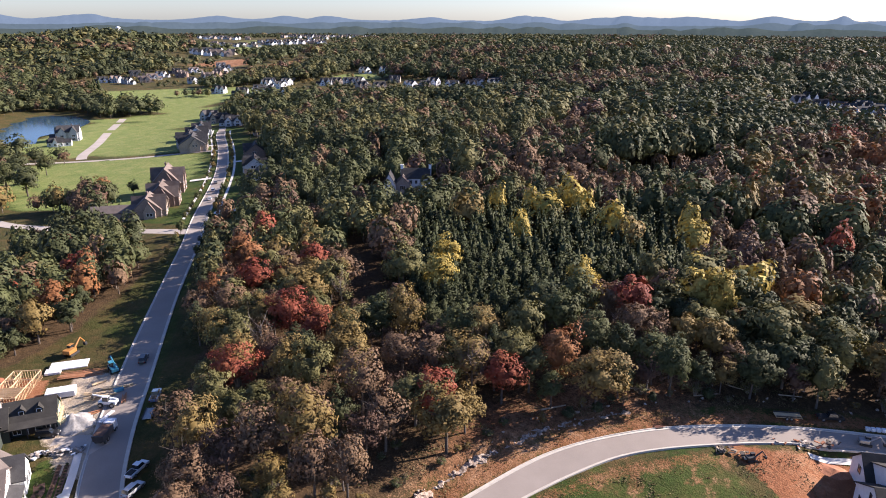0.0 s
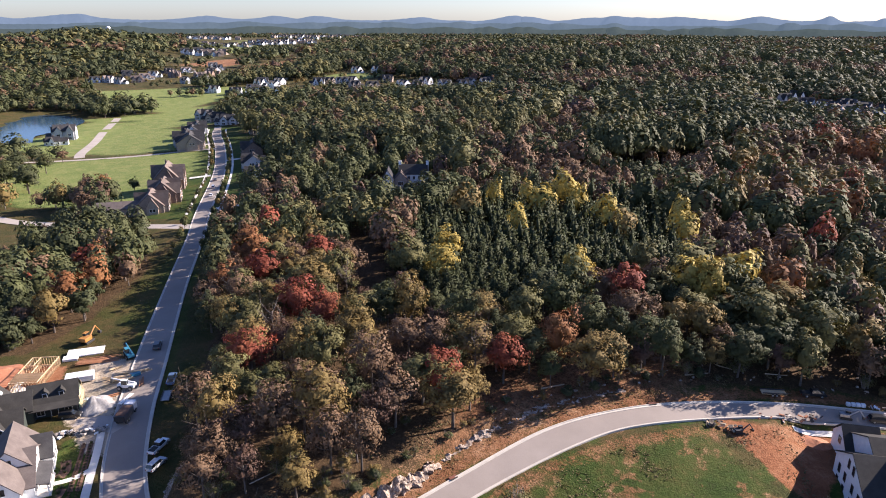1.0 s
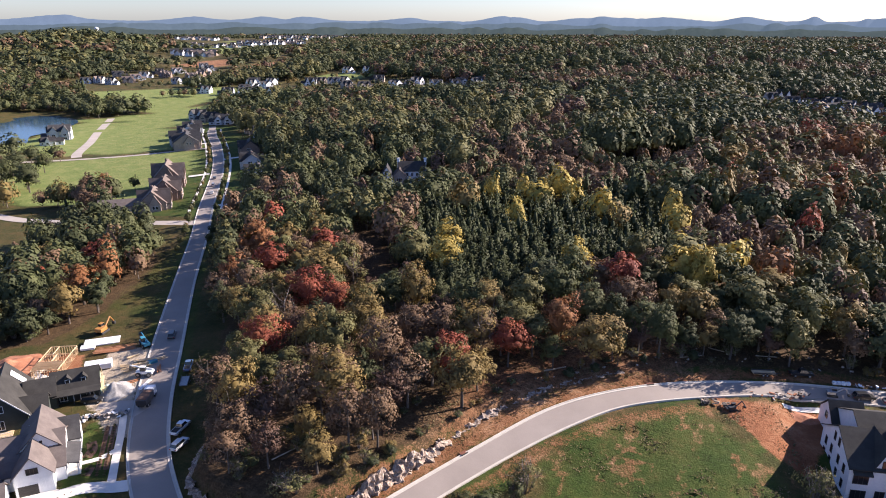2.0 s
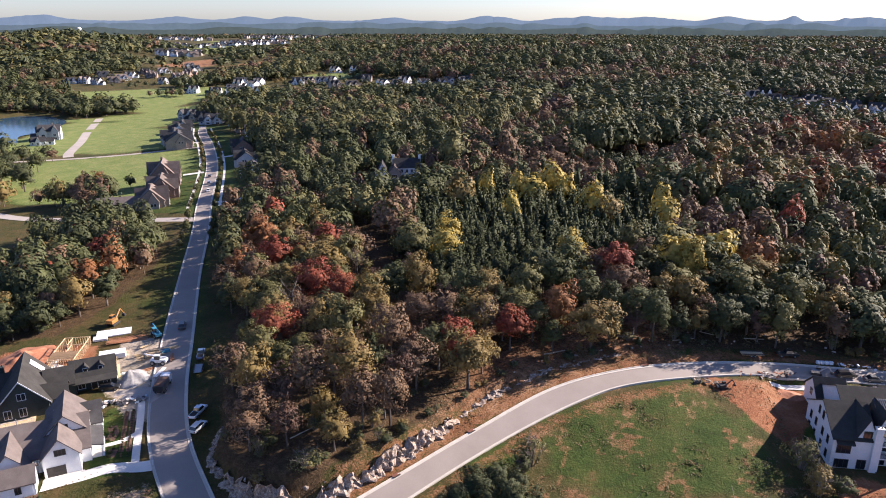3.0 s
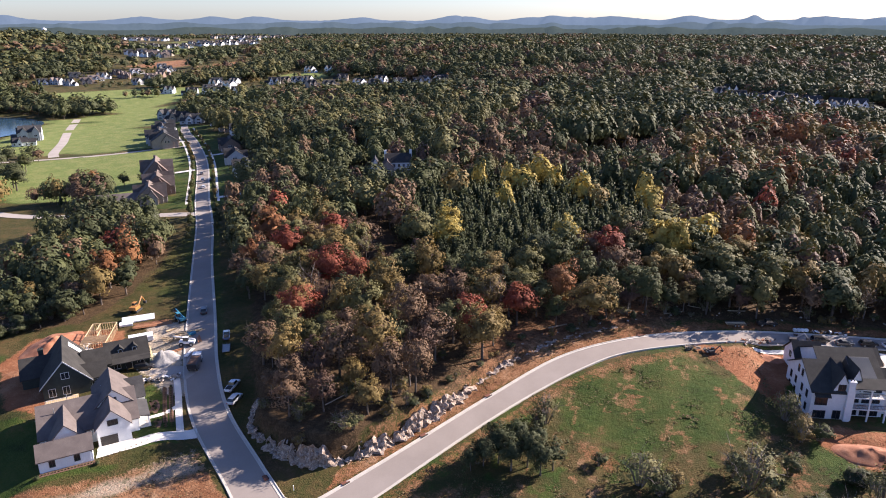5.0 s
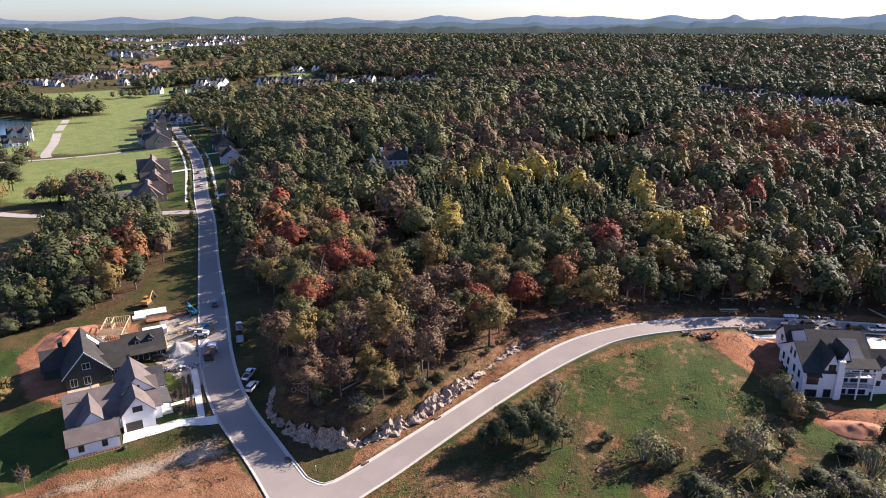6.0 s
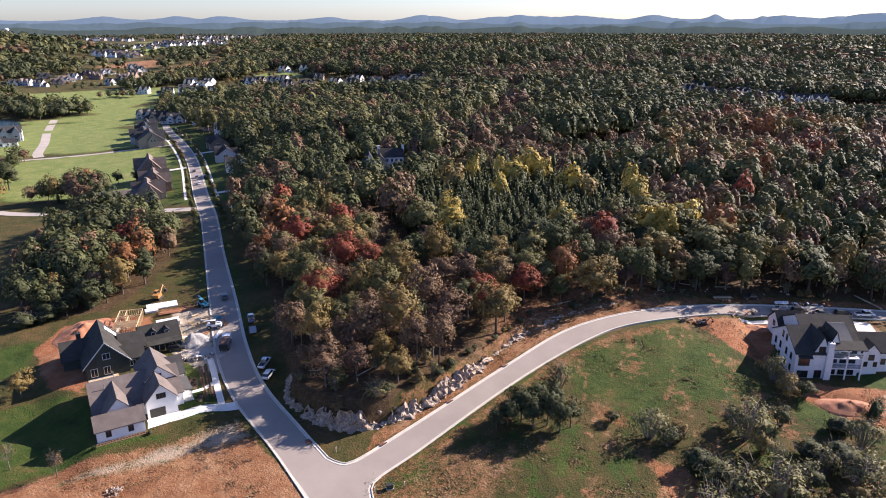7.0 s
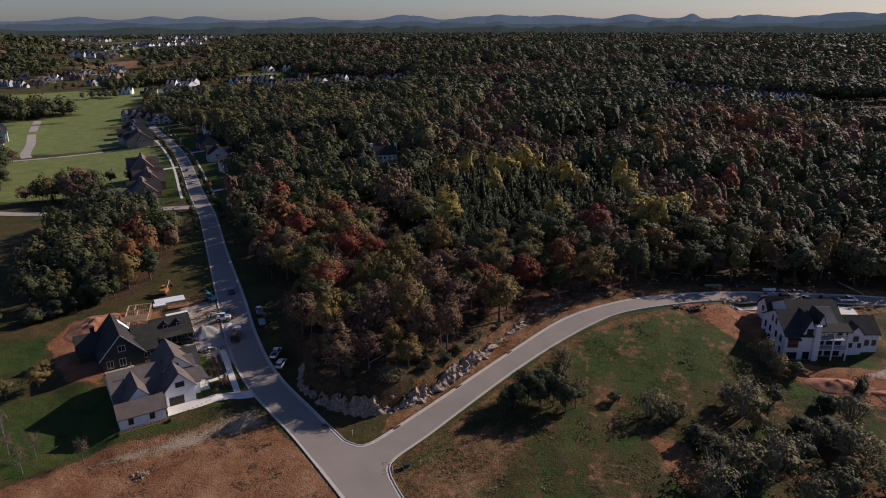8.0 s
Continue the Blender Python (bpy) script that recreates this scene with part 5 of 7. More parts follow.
def build_house_b():
    x, y, a = HOUSE_A
    m = pose(x, y, -0.35, 0, 0, a)
    h = thing("house", m, "dark green house with black shingle roofs, still being built", "house", "houses")
    volume(h, 15, 25, 38.2, 46, 3.0, 6.5, "x", DARK_SIDING, BLACK_ROOF)
    volume(h, 0.6, 10.8, 30.2, 46, 3.4, 9.2, "y", DARK_SIDING, BLACK_ROOF, over=0.7)
    volume(h, -4, 5, 38.5, 47, 2.8, 6.2, "x", DARK_SIDING, BLACK_ROOF)
    volume(h, 8.2, 14.6, 31.6, 37.4, 3.0, 5.4, "x", DARK_SIDING, BLACK_ROOF)
    volume(h, 9.5, 16, 36.5, 44.5, 3.2, 6.2, "x", DARK_SIDING, BLACK_ROOF, over=0.2)
    dormer(h, 18.4, 39.6, 4.2, 1.5, 1.0, 2.4)
    dormer(h, 21.8, 39.6, 4.2, 1.5, 1.0, 2.4)
    part("sheathing", box(24.95, 25.06, 38.4, 45.8, -0.3, 3.2), SHEATHING, h, "pale green sheathing boards")
    part("roof_sheet", prism([(7.0, 8.1), (9.6, 5.2), (9.6, 5.32), (7.0, 8.22)], "y", 41.8, 44.2), WRAP, h, "white sheet laid on the roof")
    for u in (16, 19.3, 22.4, 24.8):
        post(h, u, 36.6, -0.1, 2.7, 0.2, DARK_TRIM)
    part("porch_roof", prism([(36.2, 2.7), (38.3, 3.3), (38.3, 3.5), (36.2, 2.88)], "x", 15.2, 25.2), BLACK_ROOF, h)
    part("porch_floor", box(15.2, 25.2, 36.3, 38.2, -0.5, 0.0), DRIVE, h)
    part("fascia", prism([(0.0, 3.05), (5.7, 9.28), (11.4, 3.05), (11.4, 3.35), (5.7, 9.62), (0.0, 3.35)], "y", 29.55, 29.70), GREY_SIDING, h, "pale gable fascia boards")
    part("deck", box(0.8, 7.8, 27.6, 30.2, -0.2, 0.15), LUMBER, h)
    railing(h, 0.8, 7.8, 27.7, 0.15, 1.0, TRIM, 16)
    for u in (2.5, 5.5):
        window(h, "y-", 30.2, u, 0.7, 1.4, 2.0, 1)
    window(h, "y-", 30.2, 5.7, 4.8, 1.6, 1.5, 1)
    window(h, "y-", 31.6, 11.4, 0.8, 2.0, 1.5, 2)
    for u in (17.2, 22.8):
        window(h, "y-", 38.2, u, 0.7, 1.5, 1.7, 1)
    door(h, "y-", 38.2, 20.0, 0.0, 1.3, 2.2)
    window(h, "x+", 25.06, 42.0, 0.9, 1.3, 1.5, 1)
    chimney(h, 0.6, 44.6, 3, 7.4, 1.1, 0.9, DARK_SIDING)
    bm = bmesh.new()
    for k in range(5):
        tube(bm, (25.8, 37.5 + k * 1.8, -0.2), (25.4, 37.5 + k * 1.8, 4.6), 0.05, 0.05, 6)
    add_box(bm, 25.3, 25.9, 37.4, 44.9, 2.2, 2.26)
    part("scaffold", bm, LUMBER, h, "raw timber scaffold poles")


def build_frame_house():
    ang = 119.0
    ox, oy = -146.1, 91.2
    h = thing("timber_frame_building", pose(ox, oy, zg(ox, oy) + 0.25, 0, 0, ang), "raw pine stud framing of a house being built", "building frame")
    part("slab", box(-1.0, 14.4, -1.0, 7.4, -0.6, 0.0), DRIVE, h)
    stud = bmesh.new()
    add_box(stud, -0.045, 0.045, -0.045, 0.045, 0.09, 2.7)
    me = bpy.data.meshes.new("stud")
    stud.to_mesh(me)
    stud.free()
    me.materials.append(LUMBER)

    def run(p, q):
        p, q = Vector((*p, 0)), Vector((*q, 0))
        n = max(1, int((q - p).length / 0.61))
        for i in range(n + 1):
            s = new("stud", me)
            s.parent = h
            s.location = p.lerp(q, i / n)
        a = math.atan2(q.y - p.y, q.x - p.x)
        for z in (0.0, 2.7, 2.79):
            part("plate", box(-0.05, (q - p).length + 0.05, -0.06, 0.06, z, z + 0.086, m=pose(p.x, p.y, 0, 0, 0, math.degrees(a))), LUMBER, h)

    for p, q in (((0, 0), (13.6, 0)), ((0, 6.4), (13.6, 6.4)), ((0, 0.1), (0, 6.3)), ((13.6, 0.1), (13.6, 6.3)), ((4.4, 0.1), (4.4, 6.3)), ((9, 0.1), (9, 6.3)), ((4.5, 3.3), (8.9, 3.3)), ((9.1, 4.4), (13.5, 4.4))):
        run(p, q)
    for k in range(9):
        part("joist", box(0.4 + k * 0.5, 0.46 + k * 0.5, 0, 6.4, 2.88, 3.1), LUMBER, h)


def build_house_r():
    h = thing("house", pose(31.8, 113.0, -2.0, 0, 0, 10), "large white brick house with dark shingle roofs and rear balconies", "house", "houses")
    W, R = WHITE_BRICK, BLACK_ROOF
    volume(h, 0, 8, 0, 15, 7.0, 11.3, "x", W, R, -1.5)
    volume(h, 4, 17, 2.2, 22, 7.4, 12.5, "x", W, R, -1.5)
    volume(h, 2.6, 9, 17, 25, 6.2, 9.6, "x", W, R, 1.0)
    volume(h, 4.2, 8.4, 0.2, 8, 7.0, 11.6, "y", W, R, 5.0, 0.3)
    volume(h, 8.9, 10.9, 1.6, 8, 9.6, 12.3, "y", W, R, 6.0, 0.3)
    part("dormer_roof", prism([(0.9, 8.9), (8.0, 12.2), (8.0, 12.36), (0.9, 9.08)], "x", 9.4, 14.6), METAL_ROOF, h, "standing-seam metal dormer roof")
    seams = bmesh.new()
    for k in range(14):
        u = 9.5 + k * 0.385
        vs = add_box(seams, u, u + 0.05, 0, 7.82, 0, 0.06)
        bmesh.ops.transform(seams, matrix=pose(0, 0.9, 9.07) @ Matrix.Rotation(math.atan2(3.3, 7.1), 4, "X"), verts=vs)
    part("roof_seam", seams, METAL_ROOF, h)
    part("wall", box(9.7, 14.3, 1.4, 6.0, 7.0, 9.0), W, h)
    window(h, "y-", 1.4, 12.0, 7.7, 3.6, 0.8, 3, DARK_TRIM)
    volume(h, 16.6, 26.5, 3.2, 13, 6.4, 9.6, "x", W, R, -2.0)
    volume(h, 18.2, 22.0, 2.6, 9, 6.5, 8.6, "y", W, R, -2.0, 0.3)
    volume(h, 17.5, 24, 19, 27, 5.0, 7.6, "x", W, R, 1.5)
    chim = chimney(h, 8.0, -0.3, -1.0, 10.3, 1.35, 1.0, W)
    for z in (3.0, 5.9):
        part("balcony_floor", box(8.8, 16.6, -0.4, 2.3, z, z + 0.25), TRIM, h)
        railing(h, 8.9, 16.5, -0.3, z + 0.25, 1.0, DARK_TRIM, 26)
    for u in (9.0, 12.7, 16.4):
        post(h, u, -0.2, -1.0, 8.6, 0.3)
    part("porch_roof", prism([(-0.9, 8.5), (2.4, 9.6), (2.4, 9.8), (-0.9, 8.7)], "x", 8.7, 17.0), R, h)
    for z, hh in ((0.3, 2.1), (3.6, 1.9), (6.4, 1.5)):
        for u in (10.6, 12.9, 15.2):
            window(h, "y-", 2.2, u, z, 1.5, hh, 1, DARK_TRIM)
    for z in (0.3, 3.7):
        window(h, "y-", 0, 2.2, z, 2.6, 1.8, 2, DARK_TRIM)
    window(h, "y-", 0.0, 6.0, 0.3, 1.6, 2.0, 1, DARK_TRIM)
    window(h, "y-", 0.2, 6.3, 7.4, 1.5, 1.5, 1, DARK_TRIM)
    part("bay_roof", prism([(-0.9, 5.9), (0.1, 6.5), (0.1, 6.62), (-0.9, 6.02)], "x", 0.5, 4.0), R, h)
    for v, z, w in ((2.4, 1.0, 0.9), (5.6, 1.2, 0.9), (9.4, 1.4, 0.9), (12.6, 1.4, 0.9), (2.6, 4.2, 0.9), (5.6, 4.2, 0.9), (9.4, 4.2, 0.9), (12.4, 4.2, 0.9), (6.4, 7.6, 0.8), (8.7, 7.6, 0.8)):
        window(h, "x-", 0, v, z, w, 1.7, 0, DARK_TRIM)
    window(h, "x-", 2.6, 21, 5.4, 1.2, 1.4, 1, DARK_TRIM)
    for u in (18.9, 21.3):
        window(h, "y-", 2.6, u, 2.6, 0.8, 1.2, 0, DARK_TRIM)
    window(h, "y-", 2.6, 20.1, 4.4, 1.3, 1.4, 1, DARK_TRIM)
    for u in (23.5, 25.4):
        window(h, "y-", 3.2, u, 3.0, 1.0, 1.5, 1, DARK_TRIM)
    window(h, "y-", 19, 20.6, 2.6, 2.2, 1.6, 2, DARK_TRIM)


def suburb_house(x, y, ang, w, d, eave, ridge, wall, roof, seed, label, group="houses along the street", detail=True, wing=True):
    """A family house: a main gable, cross gables to the front, a lower wing, windows and a chimney."""
    rng = random.Random(seed)
    h = thing("house", pose(x, y, zg(x, y), 0, 0, ang), label, "house", group)
    volume(h, 0, w, 0, d, eave, ridge, "x", wall, roof, -1.5)
    n = 2 if w > 11 else 1
    for k in range(n):
        c = w * (0.25 + 0.5 * k) if n == 2 else w * rng.uniform(0.3, 0.7)
        g = w * rng.uniform(0.15, 0.2)
        out = rng.uniform(0.8, 2.2)
        top = eave + (ridge - eave) * rng.uniform(0.75, 0.98)
        volume(h, c - g, c + g, -out, d * 0.5, eave, top, "y", wall, roof, -1.5, 0.35)
        window(h, "y-", -out, c, 0.9, g * 0.9, 1.5, 1, simple=not detail)
        if eave > 4.5:
            window(h, "y-", -out, c, 3.7, g * 0.8, 1.4, 1, simple=not detail)
    if wing:
        s = rng.choice((-1, 1))
        a, b = (w, w + 5.8) if s > 0 else (-5.8, 0)
        volume(h, a, b, d * 0.15, d * 0.8, 2.9, 5.2, "x", wall, roof, -1.5)
        window(h, "y-", d * 0.15, (a + b) / 2, 0.8, 1.6, 1.4, 1, simple=not detail)
    if detail:
        for u in (0.08, 0.5, 0.92):
            window(h, "y-", 0, w * u, 0.9, 1.0, 1.5, 1)
        volume(h, -1.4, w * 0.5, d * 0.2, d * 0.62, eave * 0.9, eave + (ridge - eave) * 0.7, "x", wall, roof, -1.5, 0.35)
        volume(h, w * 0.6, w * 0.85, d * 0.5, d + 1.6, eave, eave + (ridge - eave) * 0.8, "y", wall, roof, -1.5, 0.35)
        for face, c in (("x-", -1.4), ("x+", w)):
            for v in (0.3, 0.7):
                window(h, face, c, d * (0.26 + 0.3 * v), 0.9 if eave < 4.5 else 3.6, 1.0, 1.4, 1, simple=True)
        chimney(h, w * rng.uniform(0.2, 0.8), d * 0.55, eave, ridge + 1.1)
    return h


def build_mansion():
    x, y = -142, 271
    h = thing("house", pose(x, y, zg(x, y), 0, 0, 22), "white two-storey house with steep dark roofs among the trees", "house", "houses")
    volume(h, 8, 21, 6, 15, 7.2, 10.8, "x", WHITE, GREY_ROOF, -1.5)
    volume(h, 0, 5.5, 0, 9, 5.6, 10.2, "y", WHITE, GREY_ROOF, -1.5)
    volume(h, 5.5, 12, 2, 10, 5.2, 8.6, "y", BEIGE, TAN_ROOF, -1.5)
    for u in (10, 12.4, 14.8, 17.2, 19.6):
        window(h, "y-", 6, u, 4.6, 1.0, 1.5)
        window(h, "y-", 6, u, 1.2, 1.0, 1.7)
    for u in (1.6, 3.9):
        window(h, "y-", 0, u, 3.4, 1.0, 1.5)
    window(h, "y-", 2, 8.7, 2.6, 2.4, 1.8, 2)
    chimney(h, 8.0, 10.5, 6, 12.6, 1.2, 1.0, WHITE)
    chimney(h, 21.1, 10.5, 3, 12.6, 1.2, 1.0, WHITE)


TOWER = (-1470, 1385)


def build_far_houses():
    brown = "tan brick house with a brown shingle roof beside the street"
    first = suburb_house(-236, 231, 127, 14, 12, 3.6, 9.0, BEIGE, TAN_ROOF, 1, brown)
    volume(first, 1.5, 8.5, 11.5, 30, 2.7, 5.2, "y", BEIGE, BROWN_ROOF, -2.5, roof_label="low brown shingle garage roof")
    suburb_house(-246, 250, 127, 15, 12, 5.0, 10.6, BROWN_BRICK, TAN_ROOF, 2, brown)
    suburb_house(-266, 276, 127, 18, 14, 6.0, 13.4, BROWN_BRICK, TAN_ROOF, 3, "tall brown brick house with steep gables beside the street")
    suburb_house(-345, 388, 128, 20, 18, 5.0, 11.0, BEIGE, GREY_ROOF, 4, "large house with a complex dark grey roof beside the street")
    suburb_house(-362, 404, 128, 20, 18, 4.6, 10.4, GREY_SIDING, GREY_ROOF, 12, "large house with a complex dark grey roof beside the street")
    suburb_house(-385, 434, 128, 16, 14, 5.0, 10.0, WHITE, GREY_ROOF, 5, "white gabled house at the top of the street")
    suburb_house(-237, 297, -53, 15, 11, 5.8, 9.6, WHITE, GREY_ROOF, 6, "pale two-storey house backed by tall trees")
    suburb_house(-268, 334, -53, 15, 11, 5.4, 9.4, GREY_SIDING, GREY_ROOF, 7, "grey-sided house with dark gables beside the street")
    suburb_house(-298, 374, -53, 15, 12, 5.2, 9.8, BROWN_BRICK, GREY_ROOF, 8, "brown brick house with dark gables beside the street")
    for i, (x, y, a) in enumerate(((-330, 436, -50), (-405, 462, 128), (-362, 466, -50), (-392, 500, -45), (-430, 512, 20), (-462, 530, 10), (-425, 548, 0), (-490, 548, 10), (-452, 562, 5))):
        suburb_house(x, y, a, 15 + i % 3 * 2, 13, 5.0, 9.6, (WHITE, GREY_SIDING, BEIGE)[i % 3], GREY_ROOF, 20 + i, ("white", "grey-sided", "tan brick")[i % 3] + " house with a dark gabled roof along the street")
    # beside the pond
    suburb_house(-512, 402, 42, 17, 13, 7.4, 12.0, GREY_SIDING, GREY_ROOF, 40, "tall grey house with a steep roof beside the pond", "houses by the pond")
    suburb_house(-492, 378, 42, 10, 9, 3.2, 6.2, WHITE, GREY_ROOF, 41, "low white house beside the pond", "houses by the pond")
    rng = random.Random(4)

    def settle(places, spread, size, walls, roofs, label, group, tall=5.2, more=1):
        """Houses of an estate round the given places, each turned its own way."""
        for i, (x, y) in enumerate(places):
            for j in range(more):
                px, py = x + rng.uniform(-spread, spread), y + rng.uniform(-spread, spread)
                k = rng.randrange(len(walls))
                suburb_house(px, py, rng.uniform(-25, 65), rng.uniform(*size), rng.uniform(9, 12), rng.uniform(tall - 0.8, tall + 0.8), rng.uniform(tall + 3.6, tall + 5.2), walls[k], roofs[i % len(roofs)], 100 + 7 * i + j, label, group, False)

    pale, mixed = (WHITE, WHITE, GREY_SIDING), (BEIGE, GREY_SIDING, WHITE, BROWN_BRICK)
    # white houses across the fairway
    settle(((-617, 731), (-588, 726), (-574, 738), (-561, 720), (-538, 723), (-521, 730), (-548, 742), (-611, 822), (-585, 826), (-598, 800), (-570, 790), (-636, 888), (-620, 870), (-645, 940)), 6, (13, 19), pale, (GREY_ROOF,), "white gabled house with a dark roof across the fairway", "white houses across the fairway", 5.6)
    settle(((-525, 831), (-506, 832), (-491, 845), (-474, 846), (-418, 786), (-514, 970), (-490, 970), (-539, 969), (-427, 866), (-440, 800), (-371, 835), (-395, 812), (-350, 800), (-334, 824), (-312, 838), (-285, 840), (-300, 812), (-278, 855), (-254, 812), (-268, 780)), 8, (12, 18), (WHITE, GREY_SIDING, BEIGE), (GREY_ROOF,), "pale gabled house among far trees", "houses among the far woods", 5.4)
    settle(((-851, 750), (-834, 757), (-818, 763), (-800, 772), (-873, 830), (-817, 805), (-827, 845), (-824, 873), (-840, 888), (-830, 908), (-732, 809), (-712, 815), (-722, 835), (-745, 850), (-768, 904), (-752, 880), (-780, 930), (-825, 985), (-800, 960), (-790, 850)), 9, (12, 17), mixed, (GREY_ROOF, TAN_ROOF), "gabled house in a far estate beside the fairway", "far estate houses", 5.0)
    for k in range(18):
        s = k / 17
        x, y = 58 + 115 * s + rng.uniform(-7, 7), 762 - 92 * s + rng.uniform(-22, 38) + 40 * max(0, s - 0.5)
        suburb_house(x, y, rng.uniform(-70, 50), rng.uniform(10, 16), rng.uniform(8, 12), rng.uniform(5, 6.6), rng.uniform(9.5, 12), WHITE if k % 3 else GREY_SIDING, GREY_ROOF, 200 + k, "tall white gabled house in a row beyond the woods", "white houses beyond the woods", False)
    # roofs of distant estates
    base = []
    for k, (wall, roof) in enumerate(((WHITE, GREY_ROOF), (BEIGE, TAN_ROOF), (GREY_SIDING, GREY_ROOF))):
        h = thing("house", pose(-1540 - 45 * k, 2130, zg(-1540 - 45 * k, 2130)), "small pale house of a distant estate", "house", "distant estate houses")
        volume(h, 0, 17, 0, 13, 6.0, 11.0, "x", wall, roof, -2)
        volume(h, 4, 11, -2, 6, 6.0, 9.6, "y", wall, roof, -2)
        base.append(h)
    lanes = (((-1868, 1937), (-1500, 1990), 26), ((-1876, 2055), (-1652, 2019), 14), ((-2487, 2857), (-2248, 2729), 16), ((-2300, 2640), (-1900, 2420), 14), ((-1110, 1264), (-984, 1192), 12),
             ((-1560, 2110), (-1470, 2360), 26), ((-1700, 2250), (-1520, 2420), 18), ((-1960, 2846), (-1623, 2781), 34), ((-1900, 2700), (-1640, 2620), 20), ((-2100, 3600), (-1680, 3150), 22))
    n = 0
    for (x0, y0), (x1, y1), count in lanes:
        for k in range(count):
            f = (k + rng.random()) / count
            x, y = x0 + (x1 - x0) * f + rng.uniform(-22, 22), y0 + (y1 - y0) * f + rng.uniform(-30, 30)
            s, n = rng.uniform(0.9, 1.3), n + 1
            copy_thing(base[n % 3], Matrix.LocRotScale((x, y, zg(x, y)), Euler((0, 0, rng.uniform(-0.4, 0.9))), (s, s, s)))
    # red barn and the water tower on its hill
    x, y = -790, 2290
    barn = thing("barn", pose(x, y, zg(x, y), 0, 0, 30), "red-brown barn with a pale roof in a far clearing", "barn")
    volume(barn, 0, 28, 0, 14, 6, 11, "x", BROWN_BRICK, TAN_ROOF, -2)
    door(barn, "y-", 0, 14, 0, 5, 4.5)
    x, y = TOWER
    tower = thing("water_tower", pose(x, y, zg(x, y)) @ Matrix.Scale(0.62, 4), "white water tower standing on a wooded hill", "water tower")
    bm = bmesh.new()
    tube(bm, (0, 0, -2), (0, 0, 26), 4.0, 3.4, 14)
    part("stem", bm, WHITE, tower)
    bm = bmesh.new()
    bmesh.ops.create_uvsphere(bm, u_segments=18, v_segments=12, radius=9.0)
    bmesh.ops.transform(bm, matrix=pose(0, 0, 31) @ Matrix.Diagonal((1, 1, 0.72, 1)), verts=bm.verts)
    part("tank", bm, WHITE, tower)


build_house_a()
build_house_b()
build_frame_house()
build_house_r()
build_mansion()
build_far_houses()


# ---------------------------------------------------------------- rock cutting
def rock_mesh(seed):
    rng = np.random.default_rng(seed)
    bm = bmesh.new()
    bmesh.ops.create_icosphere(bm, subdivisions=2, radius=1.0)
    cuts = rng.normal(size=(12, 3))
    cuts /= np.linalg.norm(cuts, axis=1)[:, None]
    lim = rng.uniform(0.42, 0.66, 12)
    for v in bm.verts:
        p = np.array(v.co)
        for c, l in zip(cuts, lim):
            over = p @ c - l
            if over > 0:
                p = p - c * over
        v.co = p * rng.uniform(0.92, 1.08, 3)
    me = bpy.data.meshes.new("rock")
    bm.to_mesh(me)
    bm.free()
    me.materials.append(ROCK)
    return me


ROCK_FACE = material("limestone_face", [(0.045, 0.030, 0.021), (0.19, 0.132, 0.095), (0.36, 0.29, 0.235), (0.68, 0.61, 0.53)], scale=1.9, rough=0.95, bump=1.0, fine=4.0, stretch=(1, 1, 0.45), spots=0.5)


